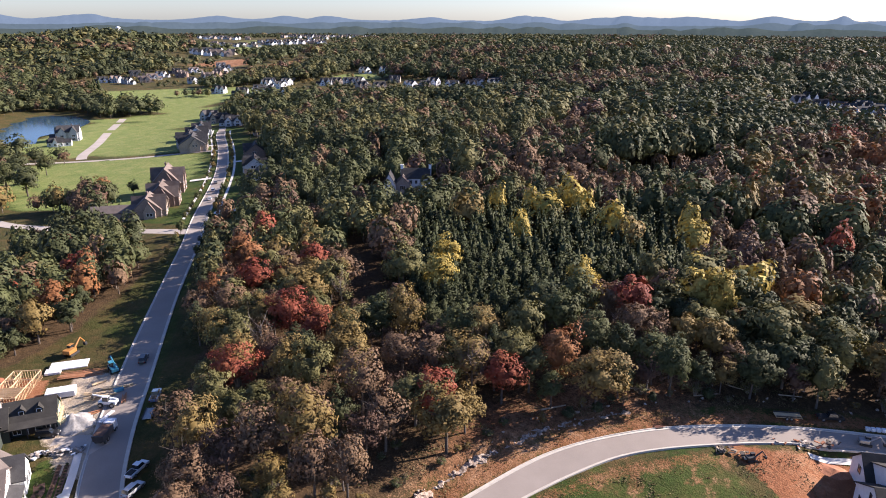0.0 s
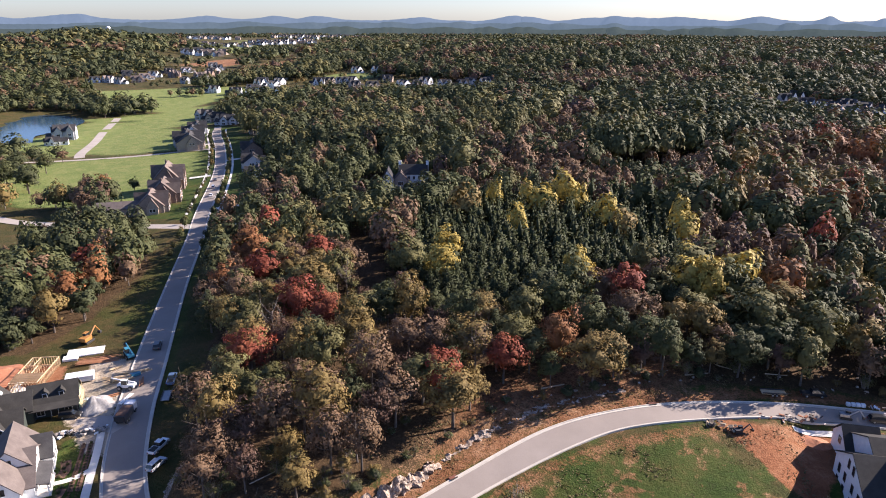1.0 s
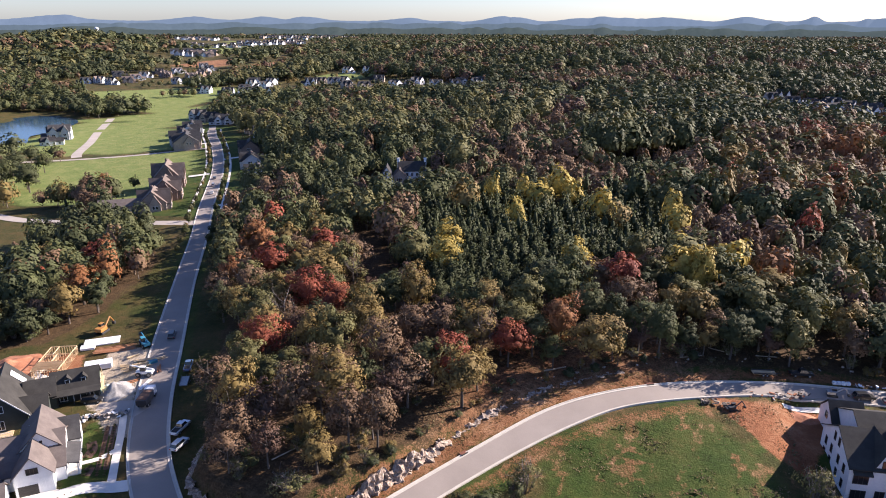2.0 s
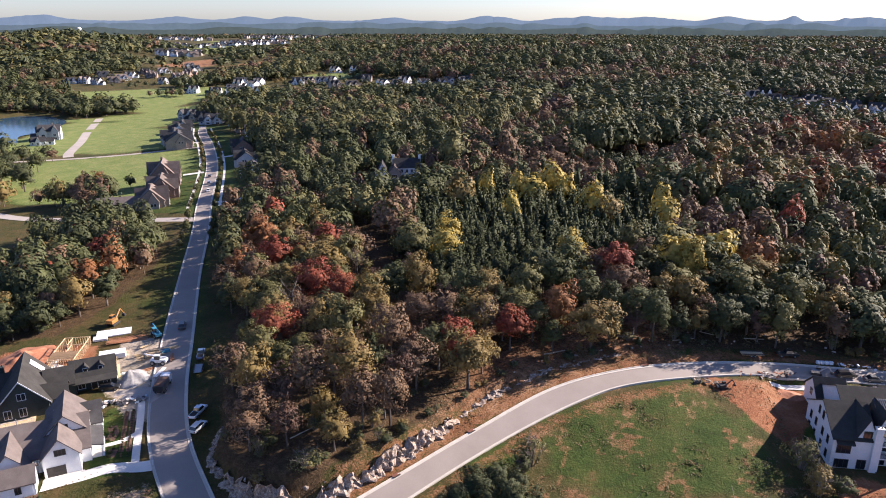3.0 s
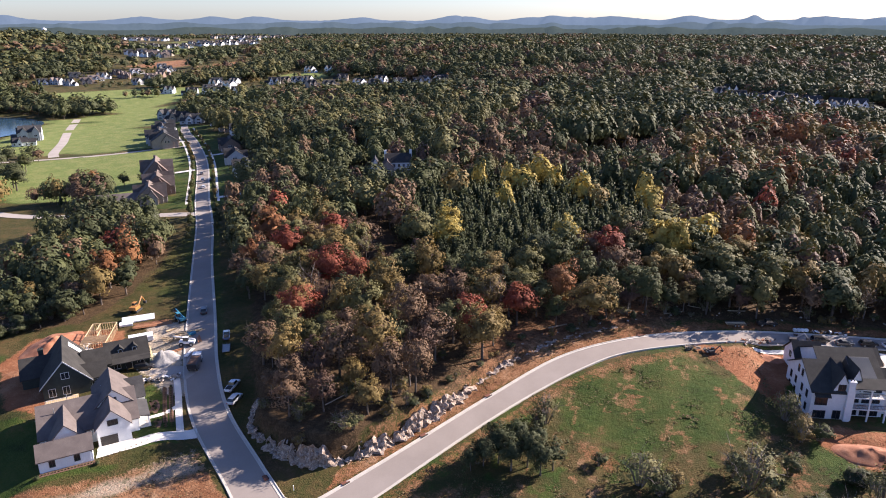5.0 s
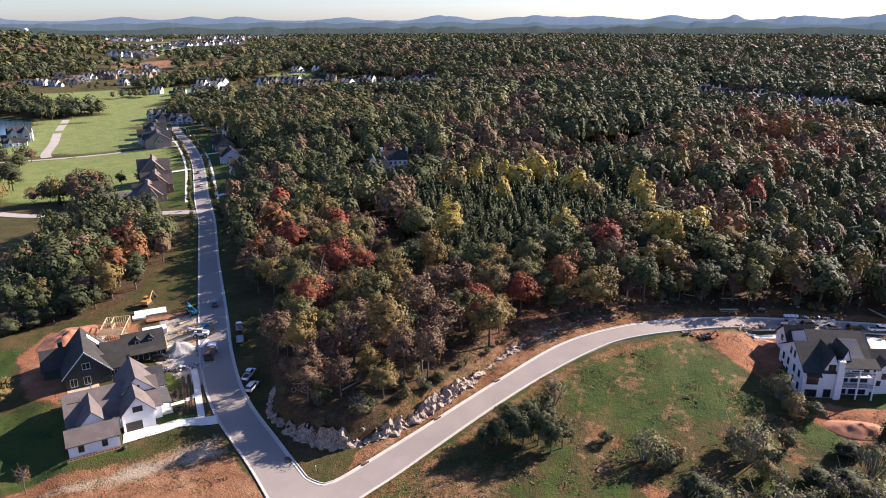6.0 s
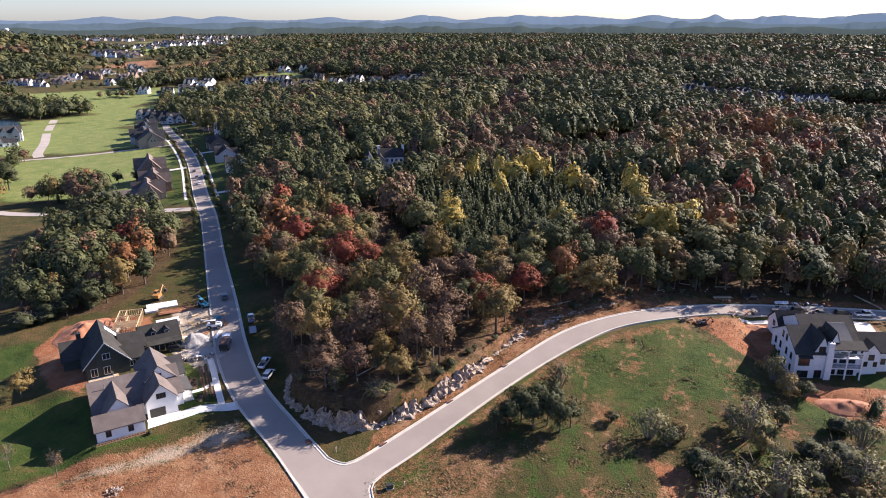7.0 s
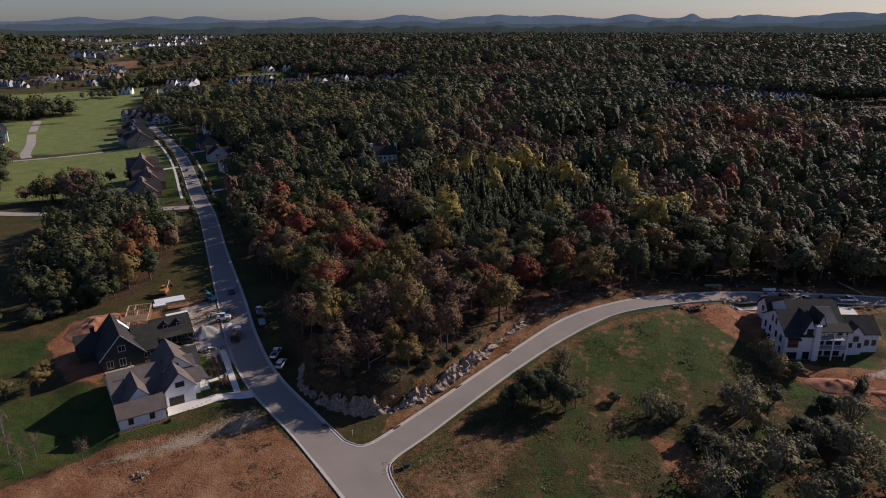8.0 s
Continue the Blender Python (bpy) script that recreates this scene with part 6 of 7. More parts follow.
def build_rocks():
    rng = random.Random(3)
    shapes = [rock_mesh(60 + k) for k in range(6)]
    cut = thing("rock_cutting", Matrix(), "broken pale limestone face cut along the edge of the woods", "rock face")
    line = spline([tuple(p) for p in ROCK_LINE], 0.5)
    n = len(line)
    # the broken face itself: ledges and clefts pushed in and out by noise
    rows = 10
    vs = []
    for i, (x, y) in enumerate(line):
        k = min(i + 1, n - 1)
        t = Vector((line[k][0] - line[k - 1][0], line[k][1] - line[k - 1][1])).normalized()
        back = Vector((-t.y, t.x))
        full = 5.6 * math.exp(-((math.hypot(x + 66, y - 68) / 42) ** 2))
        full *= max(0.12, 0.72 + 0.95 * noise.noise(Vector((i * 0.075, 1.7, 0.0))) + 0.45 * noise.noise(Vector((i * 0.31, 8.7, 0.0))))
        full *= 0.55 if x < -84 else 1.0
        for r in range(rows):
            f = r / (rows - 1)
            cleft = noise.noise(Vector((i * 0.30, f * 3.2, 4.0))) + 0.6 * noise.noise(Vector((i * 0.85, f * 6.0, 9.0))) + 0.3 * math.floor(3 * f + noise.noise(Vector((i * 0.12, 5.0, 1.0)))) / 3
            out = 1.0 - 1.9 * f + 0.34 * round(4.2 * cleft)
            z = zg(x, y) - 0.4 + (max(0.1, full) + 0.4) * f + 0.25 * noise.noise(Vector((i * 0.8, f * 6.0, 2.0)))
            vs.append((x - back.x * out, y - back.y * out, z))
    fs = [(i * rows + r, (i + 1) * rows + r, (i + 1) * rows + r + 1, i * rows + r + 1) for i in range(n - 1) for r in range(rows - 1)]
    face = new("rock_face", mesh_np("rock_face", vs, fs, ROCK_FACE))
    face.parent = cut
    for i, (x, y) in enumerate(line):
        s = i / n
        high = 5.4 * math.exp(-((math.hypot(x + 66, y - 68) / 42) ** 2))
        k = min(i + 1, n - 1)
        t = Vector((line[k][0] - line[k - 1][0], line[k][1] - line[k - 1][1])).normalized()
        patchy = noise.noise(Vector((i * 0.11, 3.1, 0.4)))
        for row in range(6):
            if row * 0.8 > high + 0.3 or patchy < -0.25 or rng.random() < (0.95 if x > -80 else 0.985):
                continue
            r = 0.2 + 0.75 * rng.random() ** 1.6
            back = Vector((-t.y, t.x)) * (0.30 * row - 0.7 + rng.uniform(-0.3, 0.5))
            px, py = x + rng.uniform(-0.3, 0.3) + back.x, y + rng.uniform(-0.3, 0.3) + back.y
            z = max(zg(px, py), zg(x, y) + row * 0.66) if row * 0.66 < high else zg(px, py)
            o = new("rock", shapes[rng.randrange(6)])
            o.parent = cut
            o.matrix_basis = Matrix.LocRotScale((px, py, z), Euler((rng.uniform(-0.4, 0.4), rng.uniform(-0.4, 0.4), rng.uniform(0, 6.28))), (r * rng.uniform(0.8, 1.6), r * rng.uniform(0.6, 1.1), r * rng.uniform(0.6, 1.3)))
    # loose stones on the slope by the woods, and the pile on the bare lot
    for k in range(46):
        x = rng.uniform(-40, 40)
        y = np.interp(x, [-40, -28, -12, 5, 24, 40], [110, 127, 140, 149, 155, 160]) + rng.uniform(-1.5, 8)
        s = rng.uniform(0.2, 0.55)
        o = new("boulder", shapes[rng.randrange(6)])
        o.matrix_basis = Matrix.LocRotScale((x, y, zg(x, y) + s * 0.2), Euler((rng.uniform(-0.4, 0.4), 0, rng.uniform(0, 6))), (s * 1.2, s, s * 0.7))
        tagged(o, "pale limestone boulder lying on leaf litter", "boulder", "loose boulders")
    pile = thing("rubble_pile", pose(-108.7, 34.4, zg(-108.7, 34.4)), "heap of grey broken stone on the bare lot", "rubble")
    for k in range(40):
        a, d = rng.uniform(0, 6.28), abs(rng.gauss(0, 1.5))
        s = rng.uniform(0.15, 0.4)
        o = new("stone", shapes[rng.randrange(6)])
        o.parent = pile
        o.matrix_basis = Matrix.LocRotScale((math.cos(a) * d * 1.5, math.sin(a) * d * 0.8, max(0.05, 0.8 - 0.3 * d)), Euler((rng.uniform(-1, 1), 0, rng.uniform(0, 6))), (s, s, s * 0.8))


build_rocks()


# ---------------------------------------------------------------- vehicles and machines
def wheel(parent, x, y, r=0.34, w=0.22):
    bm = bmesh.new()
    tube(bm, (x, y - w / 2, r), (x, y + w / 2, r), r, r, 16)
    tyre = part("tyre", bm, BLACK, parent)
    bm = bmesh.new()
    tube(bm, (x, y - w / 2 - 0.015, r), (x, y + w / 2 + 0.015, r), r * 0.6, r * 0.6, 12)
    part("rim", bm, STEEL, tyre)


def car(x, y, ang, paint, label, kind="sedan", group="parked vehicles"):
    c = thing({"pickup": "pickup_truck", "suv": "suv"}.get(kind, "car"), pose(x, y, zg(x, y) + 0.05, 0, 0, ang), label, "truck" if kind == "pickup" else "car", group)
    side = {
        "sedan": [(-2.3, 0.35), (2.3, 0.35), (2.36, 0.62), (2.1, 0.80), (1.0, 0.92), (-1.6, 0.96), (-2.25, 0.90), (-2.38, 0.6)],
        "suv": [(-2.35, 0.38), (2.35, 0.38), (2.42, 0.75), (2.2, 0.98), (1.15, 1.08), (-2.3, 1.10), (-2.42, 0.7)],
        "pickup": [(-2.8, 0.45), (2.75, 0.45), (2.85, 0.8), (2.6, 1.05), (1.5, 1.15), (-2.8, 1.12), (-2.86, 0.8)],
    }[kind]
    top = {
        "sedan": [(-1.75, 0.94), (1.15, 0.90), (0.45, 1.42), (-0.95, 1.44)],
        "suv": [(-2.25, 1.08), (1.25, 1.06), (0.55, 1.70), (-1.95, 1.70)],
        "pickup": [(-0.65, 1.13), (1.55, 1.13), (0.95, 1.82), (-0.45, 1.82)],
    }[kind]
    bm = prism(side, "y", -0.9, 0.9)
    bmesh.ops.bevel(bm, geom=list(bm.edges), offset=0.07, segments=2, affect="EDGES")
    part("body", bm, PAINT[paint], c)
    cab = bmesh.new()
    lo = [(u, s * 0.80, z) for s in (-1, 1) for u, z in top[:2]]
    hi = [(u, s * 0.66, z) for s in (-1, 1) for u, z in top[2:]]
    v = [cab.verts.new(p) for p in (lo[0], lo[1], lo[3], lo[2], hi[1], hi[0], hi[2], hi[3])]
    for f in ((0, 1, 2, 3), (4, 7, 6, 5), (0, 4, 5, 1), (1, 5, 6, 2), (2, 6, 7, 3), (3, 7, 4, 0)):
        cab.faces.new([v[i] for i in f])
    part("glasshouse", cab, GLASS, c)
    (x1, z1), (x0, _) = top[2], top[3]
    part("roof", soft_box(x0 + 0.02, x1 - 0.02, -0.66, 0.66, z1 - 0.03, z1 + 0.05, 0.03), PAINT[paint], c)
    ends = side[0][0], side[1][0]
    for s in (-1, 1):
        part("headlight", soft_box(ends[1] - 0.12, ends[1] + 0.07, s * 0.62 - 0.18, s * 0.62 + 0.18, 0.62, 0.78, 0.03), LIGHT_LENS, c)
        part("tail_light", soft_box(ends[0] - 0.09, ends[0] + 0.12, s * 0.70 - 0.12, s * 0.70 + 0.12, 0.62, 0.85, 0.03), TAIL_LENS, c)
        for u in (0.62, -0.60):
            wheel(c, ends[1] * u * 1.0, s * 0.82, 0.40 if kind != "sedan" else 0.33)
    if kind == "pickup":
        part("bed", box(-2.7, -0.8, -0.72, 0.72, 1.10, 1.16), BLACK, c, "dark load bed")
    return c


def trailer(x, y, ang, length, label, deck=None):
    c = thing("trailer", pose(x, y, zg(x, y) + 0.05, 0, 0, ang), label, "trailer")
    part("deck", box(-length / 2, length / 2, -1.0, 1.0, 0.55, 0.68), deck or LUMBER, c)
    bm = bmesh.new()
    for s in (-1, 1):
        add_box(bm, -length / 2, length / 2, s * 1.0 - 0.05, s * 1.0 + 0.05, 0.68, 1.0)
    part("side_rail", bm, DARK_TRIM, c)
    part("drawbar", box(length / 2, length / 2 + 1.2, -0.06, 0.06, 0.5, 0.6), DARK_TRIM, c)
    for s in (-1, 1):
        for u in (-0.45, 0.45):
            wheel(c, u, s * 1.05, 0.36)
    return c


def dump_truck(x, y, ang):
    c = thing("dump_truck", pose(x, y, zg(x, y) + 0.05, 0, 0, ang), "black dump truck with a white cab at the roadside", "truck")
    part("chassis", box(-3.2, 3.2, -0.5, 0.5, 0.6, 0.9), DARK_TRIM, c)
    part("cab", soft_box(1.5, 3.4, -1.1, 1.1, 0.8, 2.7, 0.12), PAINT["white"], c, "white cab")
    part("windscreen", soft_box(3.36, 3.44, -0.95, 0.95, 1.8, 2.5, 0.02), GLASS, c)
    bm = prism([(-3.3, 1.0), (1.3, 1.0), (1.4, 2.5), (-3.5, 2.4)], "y", -1.2, 1.2)
    part("tipper_body", bm, PAINT["black"], c)
    part("load", soft_box(-3.2, 1.2, -1.05, 1.05, 2.3, 2.55, 0.1), MULCH, c)
    for u in (-2.3, -1.3, 2.4):
        for s in (-1, 1):
            wheel(c, u, s * 1.0, 0.5, 0.35)


def telehandler(x, y, ang, paint, label, name="telehandler"):
    c = thing(name, pose(x, y, zg(x, y), 0, 0, ang), label, "machine", "site machines")
    part("body", soft_box(-2.2, 1.9, -0.85, 0.85, 0.7, 1.5, 0.1), paint, c)
    cab = part("cab", soft_box(-0.6, 0.8, 0.0, 0.85, 1.5, 2.6, 0.08), GLASS, c)
    part("cab_roof", soft_box(-0.65, 0.85, -0.05, 0.9, 2.58, 2.72, 0.05), paint, cab)
    bm = bmesh.new()
    tube(bm, (-2.0, -0.35, 1.6), (3.6, -0.35, 2.6), 0.22, 0.18, 8)
    part("boom", bm, paint, c)
    bm = bmesh.new()
    for s in (-0.6, 0.0):
        add_box(bm, 3.5, 4.8, s - 0.08, s + 0.08, 1.5, 1.6)
    add_box(bm, 3.45, 3.56, -0.9, 0.3, 1.5, 2.7)
    part("forks", bm, DARK_TRIM, c)
    for u in (-1.4, 1.3):
        for s in (-1, 1):
            wheel(c, u, s * 0.95, 0.6, 0.4)


def excavator(x, y, ang, paint, label, scale=1.0):
    c = thing("excavator", pose(x, y, zg(x, y), 0, 0, ang) @ Matrix.Scale(scale, 4), label, "machine", "site machines")
    for s in (-1, 1):
        part("track", soft_box(-1.7, 1.7, s * 0.95 - 0.28, s * 0.95 + 0.28, 0.0, 0.75, 0.25), BLACK, c)
    part("body", soft_box(-1.9, 0.9, -1.1, 1.1, 0.85, 1.9, 0.12), paint, c)
    cab = part("cab", soft_box(-0.1, 1.3, 0.1, 1.05, 0.9, 2.6, 0.1), GLASS, c)
    part("cab_roof", soft_box(-0.15, 1.35, 0.05, 1.1, 2.58, 2.7, 0.04), paint, cab)
    bm = bmesh.new()
    tube(bm, (0.9, -0.3, 1.5), (3.4, -0.3, 3.6), 0.26, 0.22, 6)
    tube(bm, (3.4, -0.3, 3.6), (4.9, -0.3, 1.6), 0.20, 0.16, 6)
    part("arm", bm, paint, c)
    part("bucket", soft_box(4.5, 5.3, -0.75, 0.15, 0.7, 1.5, 0.12), DARK_TRIM, c)


STREET = 127.0
car(-98.9, 79.7, 94, "silver", "silver-blue car parked on shaded grass by the street", "suv")
car(-102.4, 84.2, 98, "white", "white pickup truck parked on shaded grass by the street", "pickup")
car(-117.6, 105.2, 122, "blue", "dark blue pickup truck parked at the kerb", "pickup")
trailer(-113.8, 99.2, 122, 4.6, "flat utility trailer parked at the shaded kerb", STEEL)
car(-133.4, 117.4, 124, "black", "black car standing on the street", "suv")
car(-235.5, 263.2, 125, "white", "white car parked along the upper street")
car(-249.0, 281.5, 125, "silver", "silver car parked along the upper street", "suv")
car(-243, 281, 125, "black", "dark car parked along the upper street", "suv")
car(-262, 299, 125, "grey", "grey car parked along the upper street")
car(-130.2, 86.4, 30, "black", "dark off-road buggy parked before the unfinished house", "suv")
dump_truck(-117.2, 90.2, 112)
telehandler(-137.2, 111.2, 150, TEAL, "blue telescopic handler standing on the building site")
telehandler(-126.2, 99.2, 200, PAINT["white"], "white and blue skid loader beside stacked lumber", "skid_loader")
excavator(-155.4, 114.2, 100, ORANGE_PAINT, "orange excavator at the edge of the building site")
excavator(11.5, 131.0, 30, DARK_TRIM, "small dark excavator standing on red clay", 0.6)
excavator(33.7, 146.6, 5, STEEL, "dusty grey tracked machine standing on the street", 0.7)
car(27.6, 152.4, 15, "black", "black pickup truck parked beside the woods", "pickup")
car(40.5, 148.0, 14, "black", "black car parked on the street by the white house", "suv")
car(46.8, 148.6, 14, "grey", "grey car parked on the street by the white house")
car(53.0, 150.2, 14, "black", "dark van parked on the street by the white house", "suv")
car(59.4, 151.4, 12, "white", "white pickup truck parked on the street by the white house", "pickup")
trailer(19.0, 149.2, 15, 5.5, "flat dark trailer parked on the verge by the woods")


def stack(x, y, ang, w, d, h, mat, label, boards=0, name="lumber_stack", group="building materials", seed=1):
    """A pile of boards or sheets; boards: how many lie singly in view."""
    rng = random.Random(seed)
    c = thing(name, pose(x, y, zg(x, y), 0, 0, ang), label, name.replace("_", " "), group)
    if not boards:
        part("wrapped_block", soft_box(-w / 2, w / 2, -d / 2, d / 2, 0.1, h, 0.04), mat, c)
        for u in (-w * 0.35, w * 0.35):
            part("bearer", box(u - 0.06, u + 0.06, -d / 2, d / 2, 0.0, 0.1), LUMBER, c)
    for k in range(boards):
        v = -d / 2 + d * (k + 0.5) / boards
        part("board", box(-w / 2, w / 2, -0.11, 0.11, 0, 0.09, m=pose(rng.uniform(-0.5, 0.5), v, 0.04 + rng.uniform(0, h), 0, 0, rng.uniform(-4, 4))), mat, c)
    return c


stack(-150.8, 109.6, 40, 9.0, 4.4, 0.45, WRAP, "big white wrapped panels stacked on the site", name="panel_stack")
stack(-151.8, 105.6, 40, 3.6, 2.4, 0.7, WRAP, "white wrapped bundle on the site", name="panel_stack", seed=2)
stack(-143.6, 107.4, 38, 10.5, 3.4, 0.35, RED_LUMBER, "long reddish boards spread on the clay", 14, seed=3)
stack(-141.5, 99.3, 42, 6.4, 3.2, 1.5, WRAP, "white tarpaulined container on the site", name="site_container")
for k, (x, y) in enumerate(((-131.5, 104.5), (-129.6, 102.2), (-131.8, 100.4), (-128.4, 106.4))):
    stack(x, y, 35 + 6 * k, 4.2, 1.2, 0.95, LUMBER, "pale framing lumber stacked on bare soil", 6, seed=10 + k)
stack(-128.6, 104.6, 60, 2.2, 1.4, 0.8, TEAL, "blue tarpaulined pallet on bare soil", name="pallet", seed=20)


for k, (x, y, a) in enumerate(((-134.5, 101.5, 20), (-127.0, 96.2, 60), (-130.4, 93.6, 10), (-136.2, 105.6, 70), (-124.6, 102.4, 130), (-122.8, 95.4, 100))):
    stack(x, y, a, 3.0 + k % 3, 1.0, 0.4, (LUMBER, RED_LUMBER, WRAP)[k % 3], "boards and sheets lying on bare soil", 5, seed=30 + k)


def heap(x, y, r, h, mat, label, name, seed=1, squash=1.0, turn=0.0):
    """A heap whose foot follows the land."""
    rings, seg = 14, 40
    vs, fs = [], []
    for i in range(rings + 1):
        f = i / rings
        for k in range(seg):
            a = 2 * math.pi * k / seg
            w = 1 + 0.22 * noise.noise(Vector((math.cos(a) * 1.6, math.sin(a) * 1.6, seed)))
            u, v = math.cos(a) * f * r * w, math.sin(a) * f * r * w * squash
            px, py = u * math.cos(turn) - v * math.sin(turn), u * math.sin(turn) + v * math.cos(turn)
            lift = h * (1 - f) ** 1.1 * (1 + 0.35 * noise.noise(Vector((px * 0.5, py * 0.5, seed)))) + 0.12 * (1 - f) * noise.noise(Vector((px * 1.7, py * 1.7, seed)))
            vs.append((px, py, zg(x + px, y + py) - zg(x, y) + lift - (0.15 if i == rings else 0.0)))
    for i in range(rings):
        for k in range(seg):
            j = (k + 1) % seg
            fs.append((i * seg + k, (i + 1) * seg + k, (i + 1) * seg + j, i * seg + j))
    ob = new(name, mesh_np(name, vs, fs, mat, smooth=True))
    ob.matrix_basis = pose(x, y, zg(x, y))
    return tagged(ob, label, name.replace("_", " "))


CLAY = material("red_clay", [(0.19, 0.070, 0.036), (0.30, 0.118, 0.060), (0.40, 0.20, 0.12)], scale=0.5, rough=0.95, bump=0.9, fine=7.0)
heap(-128.2, 91.6, 4.3, 3.0, GRAVEL, "grey gravel heap on the building site", "gravel_mound", 2)
heap(-163.5, 90.5, 7.5, 2.6, CLAY, "mound of red clay behind the dark house", "clay_mound", 3, 1.25)
heap(42.0, 101.5, 8.5, 1.9, CLAY, "bank of red clay beside the white house", "clay_mound", 4, 0.45, 0.1)
heap(27.0, 136.6, 3.4, 0.9, CLAY, "low mound of dark red clay by the kerb", "clay_mound", 5, 0.8)
heap(56.0, 98.5, 7.0, 1.6, CLAY, "bank of red clay beside the white house", "clay_mound", 6, 0.5, -0.3)


def debris(x, y, ang, w, d, n, mat, label, seed, name="debris_pile", hi=0.9):
    rng = random.Random(seed)
    c = thing(name, pose(x, y, zg(x, y), 0, 0, ang), label, name.replace("_", " "))
    for k in range(n):
        u, v = rng.uniform(-w / 2, w / 2), rng.gauss(0, d / 4)
        l, t = rng.uniform(0.4, 1.4), rng.uniform(0.06, 0.35)
        z = rng.uniform(0.05, hi) * max(0.15, 1 - abs(v) / d)
        m = mat[rng.randrange(len(mat))]
        part("piece", box(-l / 2, l / 2, -t, t, -t * 0.5, t * 0.5, m=pose(u, v, z, rng.uniform(-30, 30), rng.uniform(-25, 25), rng.uniform(0, 180))), m, c)


debris(-122.6, 82.6, 36, 10.5, 2.6, 70, (DEBRIS, WRAP, DARK_TRIM, DEBRIS), "row of building waste in white and dark scraps", 5)
debris(9.0, 131.6, 0, 8.5, 3.0, 34, (LOG, BARK, BARK), "pile of cut brush and logs on red clay", 6, "brush_pile")
debris(5.2, 131.9, -30, 3.5, 0.9, 5, (LOG,), "pale cut logs on the verge", 7, "log_pile", 0.4)
debris(22, 141.5, 14, 14, 2.4, 40, (DEBRIS, BARK, CLAY), "scattered rubble along the dug verge", 8)
debris(44, 153.6, 12, 9, 2.0, 26, (WRAP, DEBRIS, DARK_TRIM), "scattered sacks and rubble beside the street", 9)


def log(x, y, ang, length, r, label):
    bm = bmesh.new()
    tube(bm, (-length / 2, 0, r), (length / 2, 0, r * 1.3), r, r * 0.7, 9)
    ob = part("log", bm, LOG)
    ob.matrix_basis = pose(x, y, zg(x, y) + 0.02, 0, 0, ang)
    tagged(ob, label, "log", "fallen logs")


for x, y, a, l, r in ((-28.9, 131, 40, 6, 0.2), (-72, 80, 65, 7, 0.13), (-84, 78, 20, 5, 0.12), (-12, 146, 15, 5, 0.15), (2, 150, 30, 6, 0.16), (20, 158, 10, 5, 0.16), (8, 156, -15, 4, 0.14)):
    log(x, y, a, l, r, "pale fallen log on the forest floor")
for k in range(7):
    log(61.5 + 0.55 * k, 163.5 - 0.75 * k, 118, 4.2, 0.28, "cut log in a stack by the woods")
sack = thing("sand_bags", pose(36.4, 152.4, zg(36.4, 152.4), 0, 0, 12), "white bulk bags standing beside the street", "bags")
for k in range(4):
    part("bag", soft_box(-2.0 + 1.05 * k, -1.1 + 1.05 * k, -0.45, 0.45, 0, 0.8, 0.18), WRAP, sack)


def utility_box(x, y, ang):
    """A low pad-mounted cabinet with a lid and a plinth."""
    c = thing("utility_box", pose(x, y, zg(x, y), 0, 0, ang), "dark green utility cabinet standing on the verge", "utility box")
    part("plinth", box(-0.75, 0.75, -0.5, 0.5, -0.1, 0.12), CONCRETE, c)
    part("cabinet", soft_box(-0.65, 0.65, -0.4, 0.4, 0.12, 0.95, 0.04), DARK_SIDING, c)
    part("lid", soft_box(-0.70, 0.70, -0.45, 0.45, 0.95, 1.03, 0.03), DARK_TRIM, c)


def marker_post(x, y):
    c = thing("marker_post", pose(x, y, zg(x, y)), "thin white marker post stuck in the verge", "post", "marker posts")
    bm = bmesh.new()
    tube(bm, (0, 0, -0.2), (0, 0, 1.1), 0.05, 0.05, 8)
    part("pole", bm, TRIM, c)
    part("cap", soft_box(-0.07, 0.07, -0.07, 0.07, 1.08, 1.22, 0.02), WRAP, c)


utility_box(-56.7, 49.4, 30)
for px, py in ((-53.9, 50.7), (-59.3, 47.8), (-71.5, 57.4)):
    marker_post(px, py)

# ---------------------------------------------------------------- yards
def flat_poly(name, pts, mat, up, label, category, thick=0.3):
    bm = bmesh.new()
    f = bm.faces.new([bm.verts.new((x, y, zg(x, y) + up)) for x, y in pts])
    bmesh.ops.triangulate(bm, faces=list(bm.faces))
    r = bmesh.ops.extrude_face_region(bm, geom=list(bm.faces))
    for v in r["geom"]:
        if isinstance(v, bmesh.types.BMVert):
            v.co.z -= thick
    return tagged(part(name, bm, mat), label, category, kind="structure")


def dense(points, step=2.0):
    p = [Vector(q) for q in points]
    out = []
    for a, b in zip(p, p[1:] + p[:1]):
        n = max(1, int((b - a).length / step))
        out += [tuple(a.lerp(b, k / n)) for k in range(n)]
    return out


def local(place, u, v):
    c, s = math.cos(radians(place[2])), math.sin(radians(place[2]))
    return place[0] + u * c - v * s, place[1] + u * s + v * c


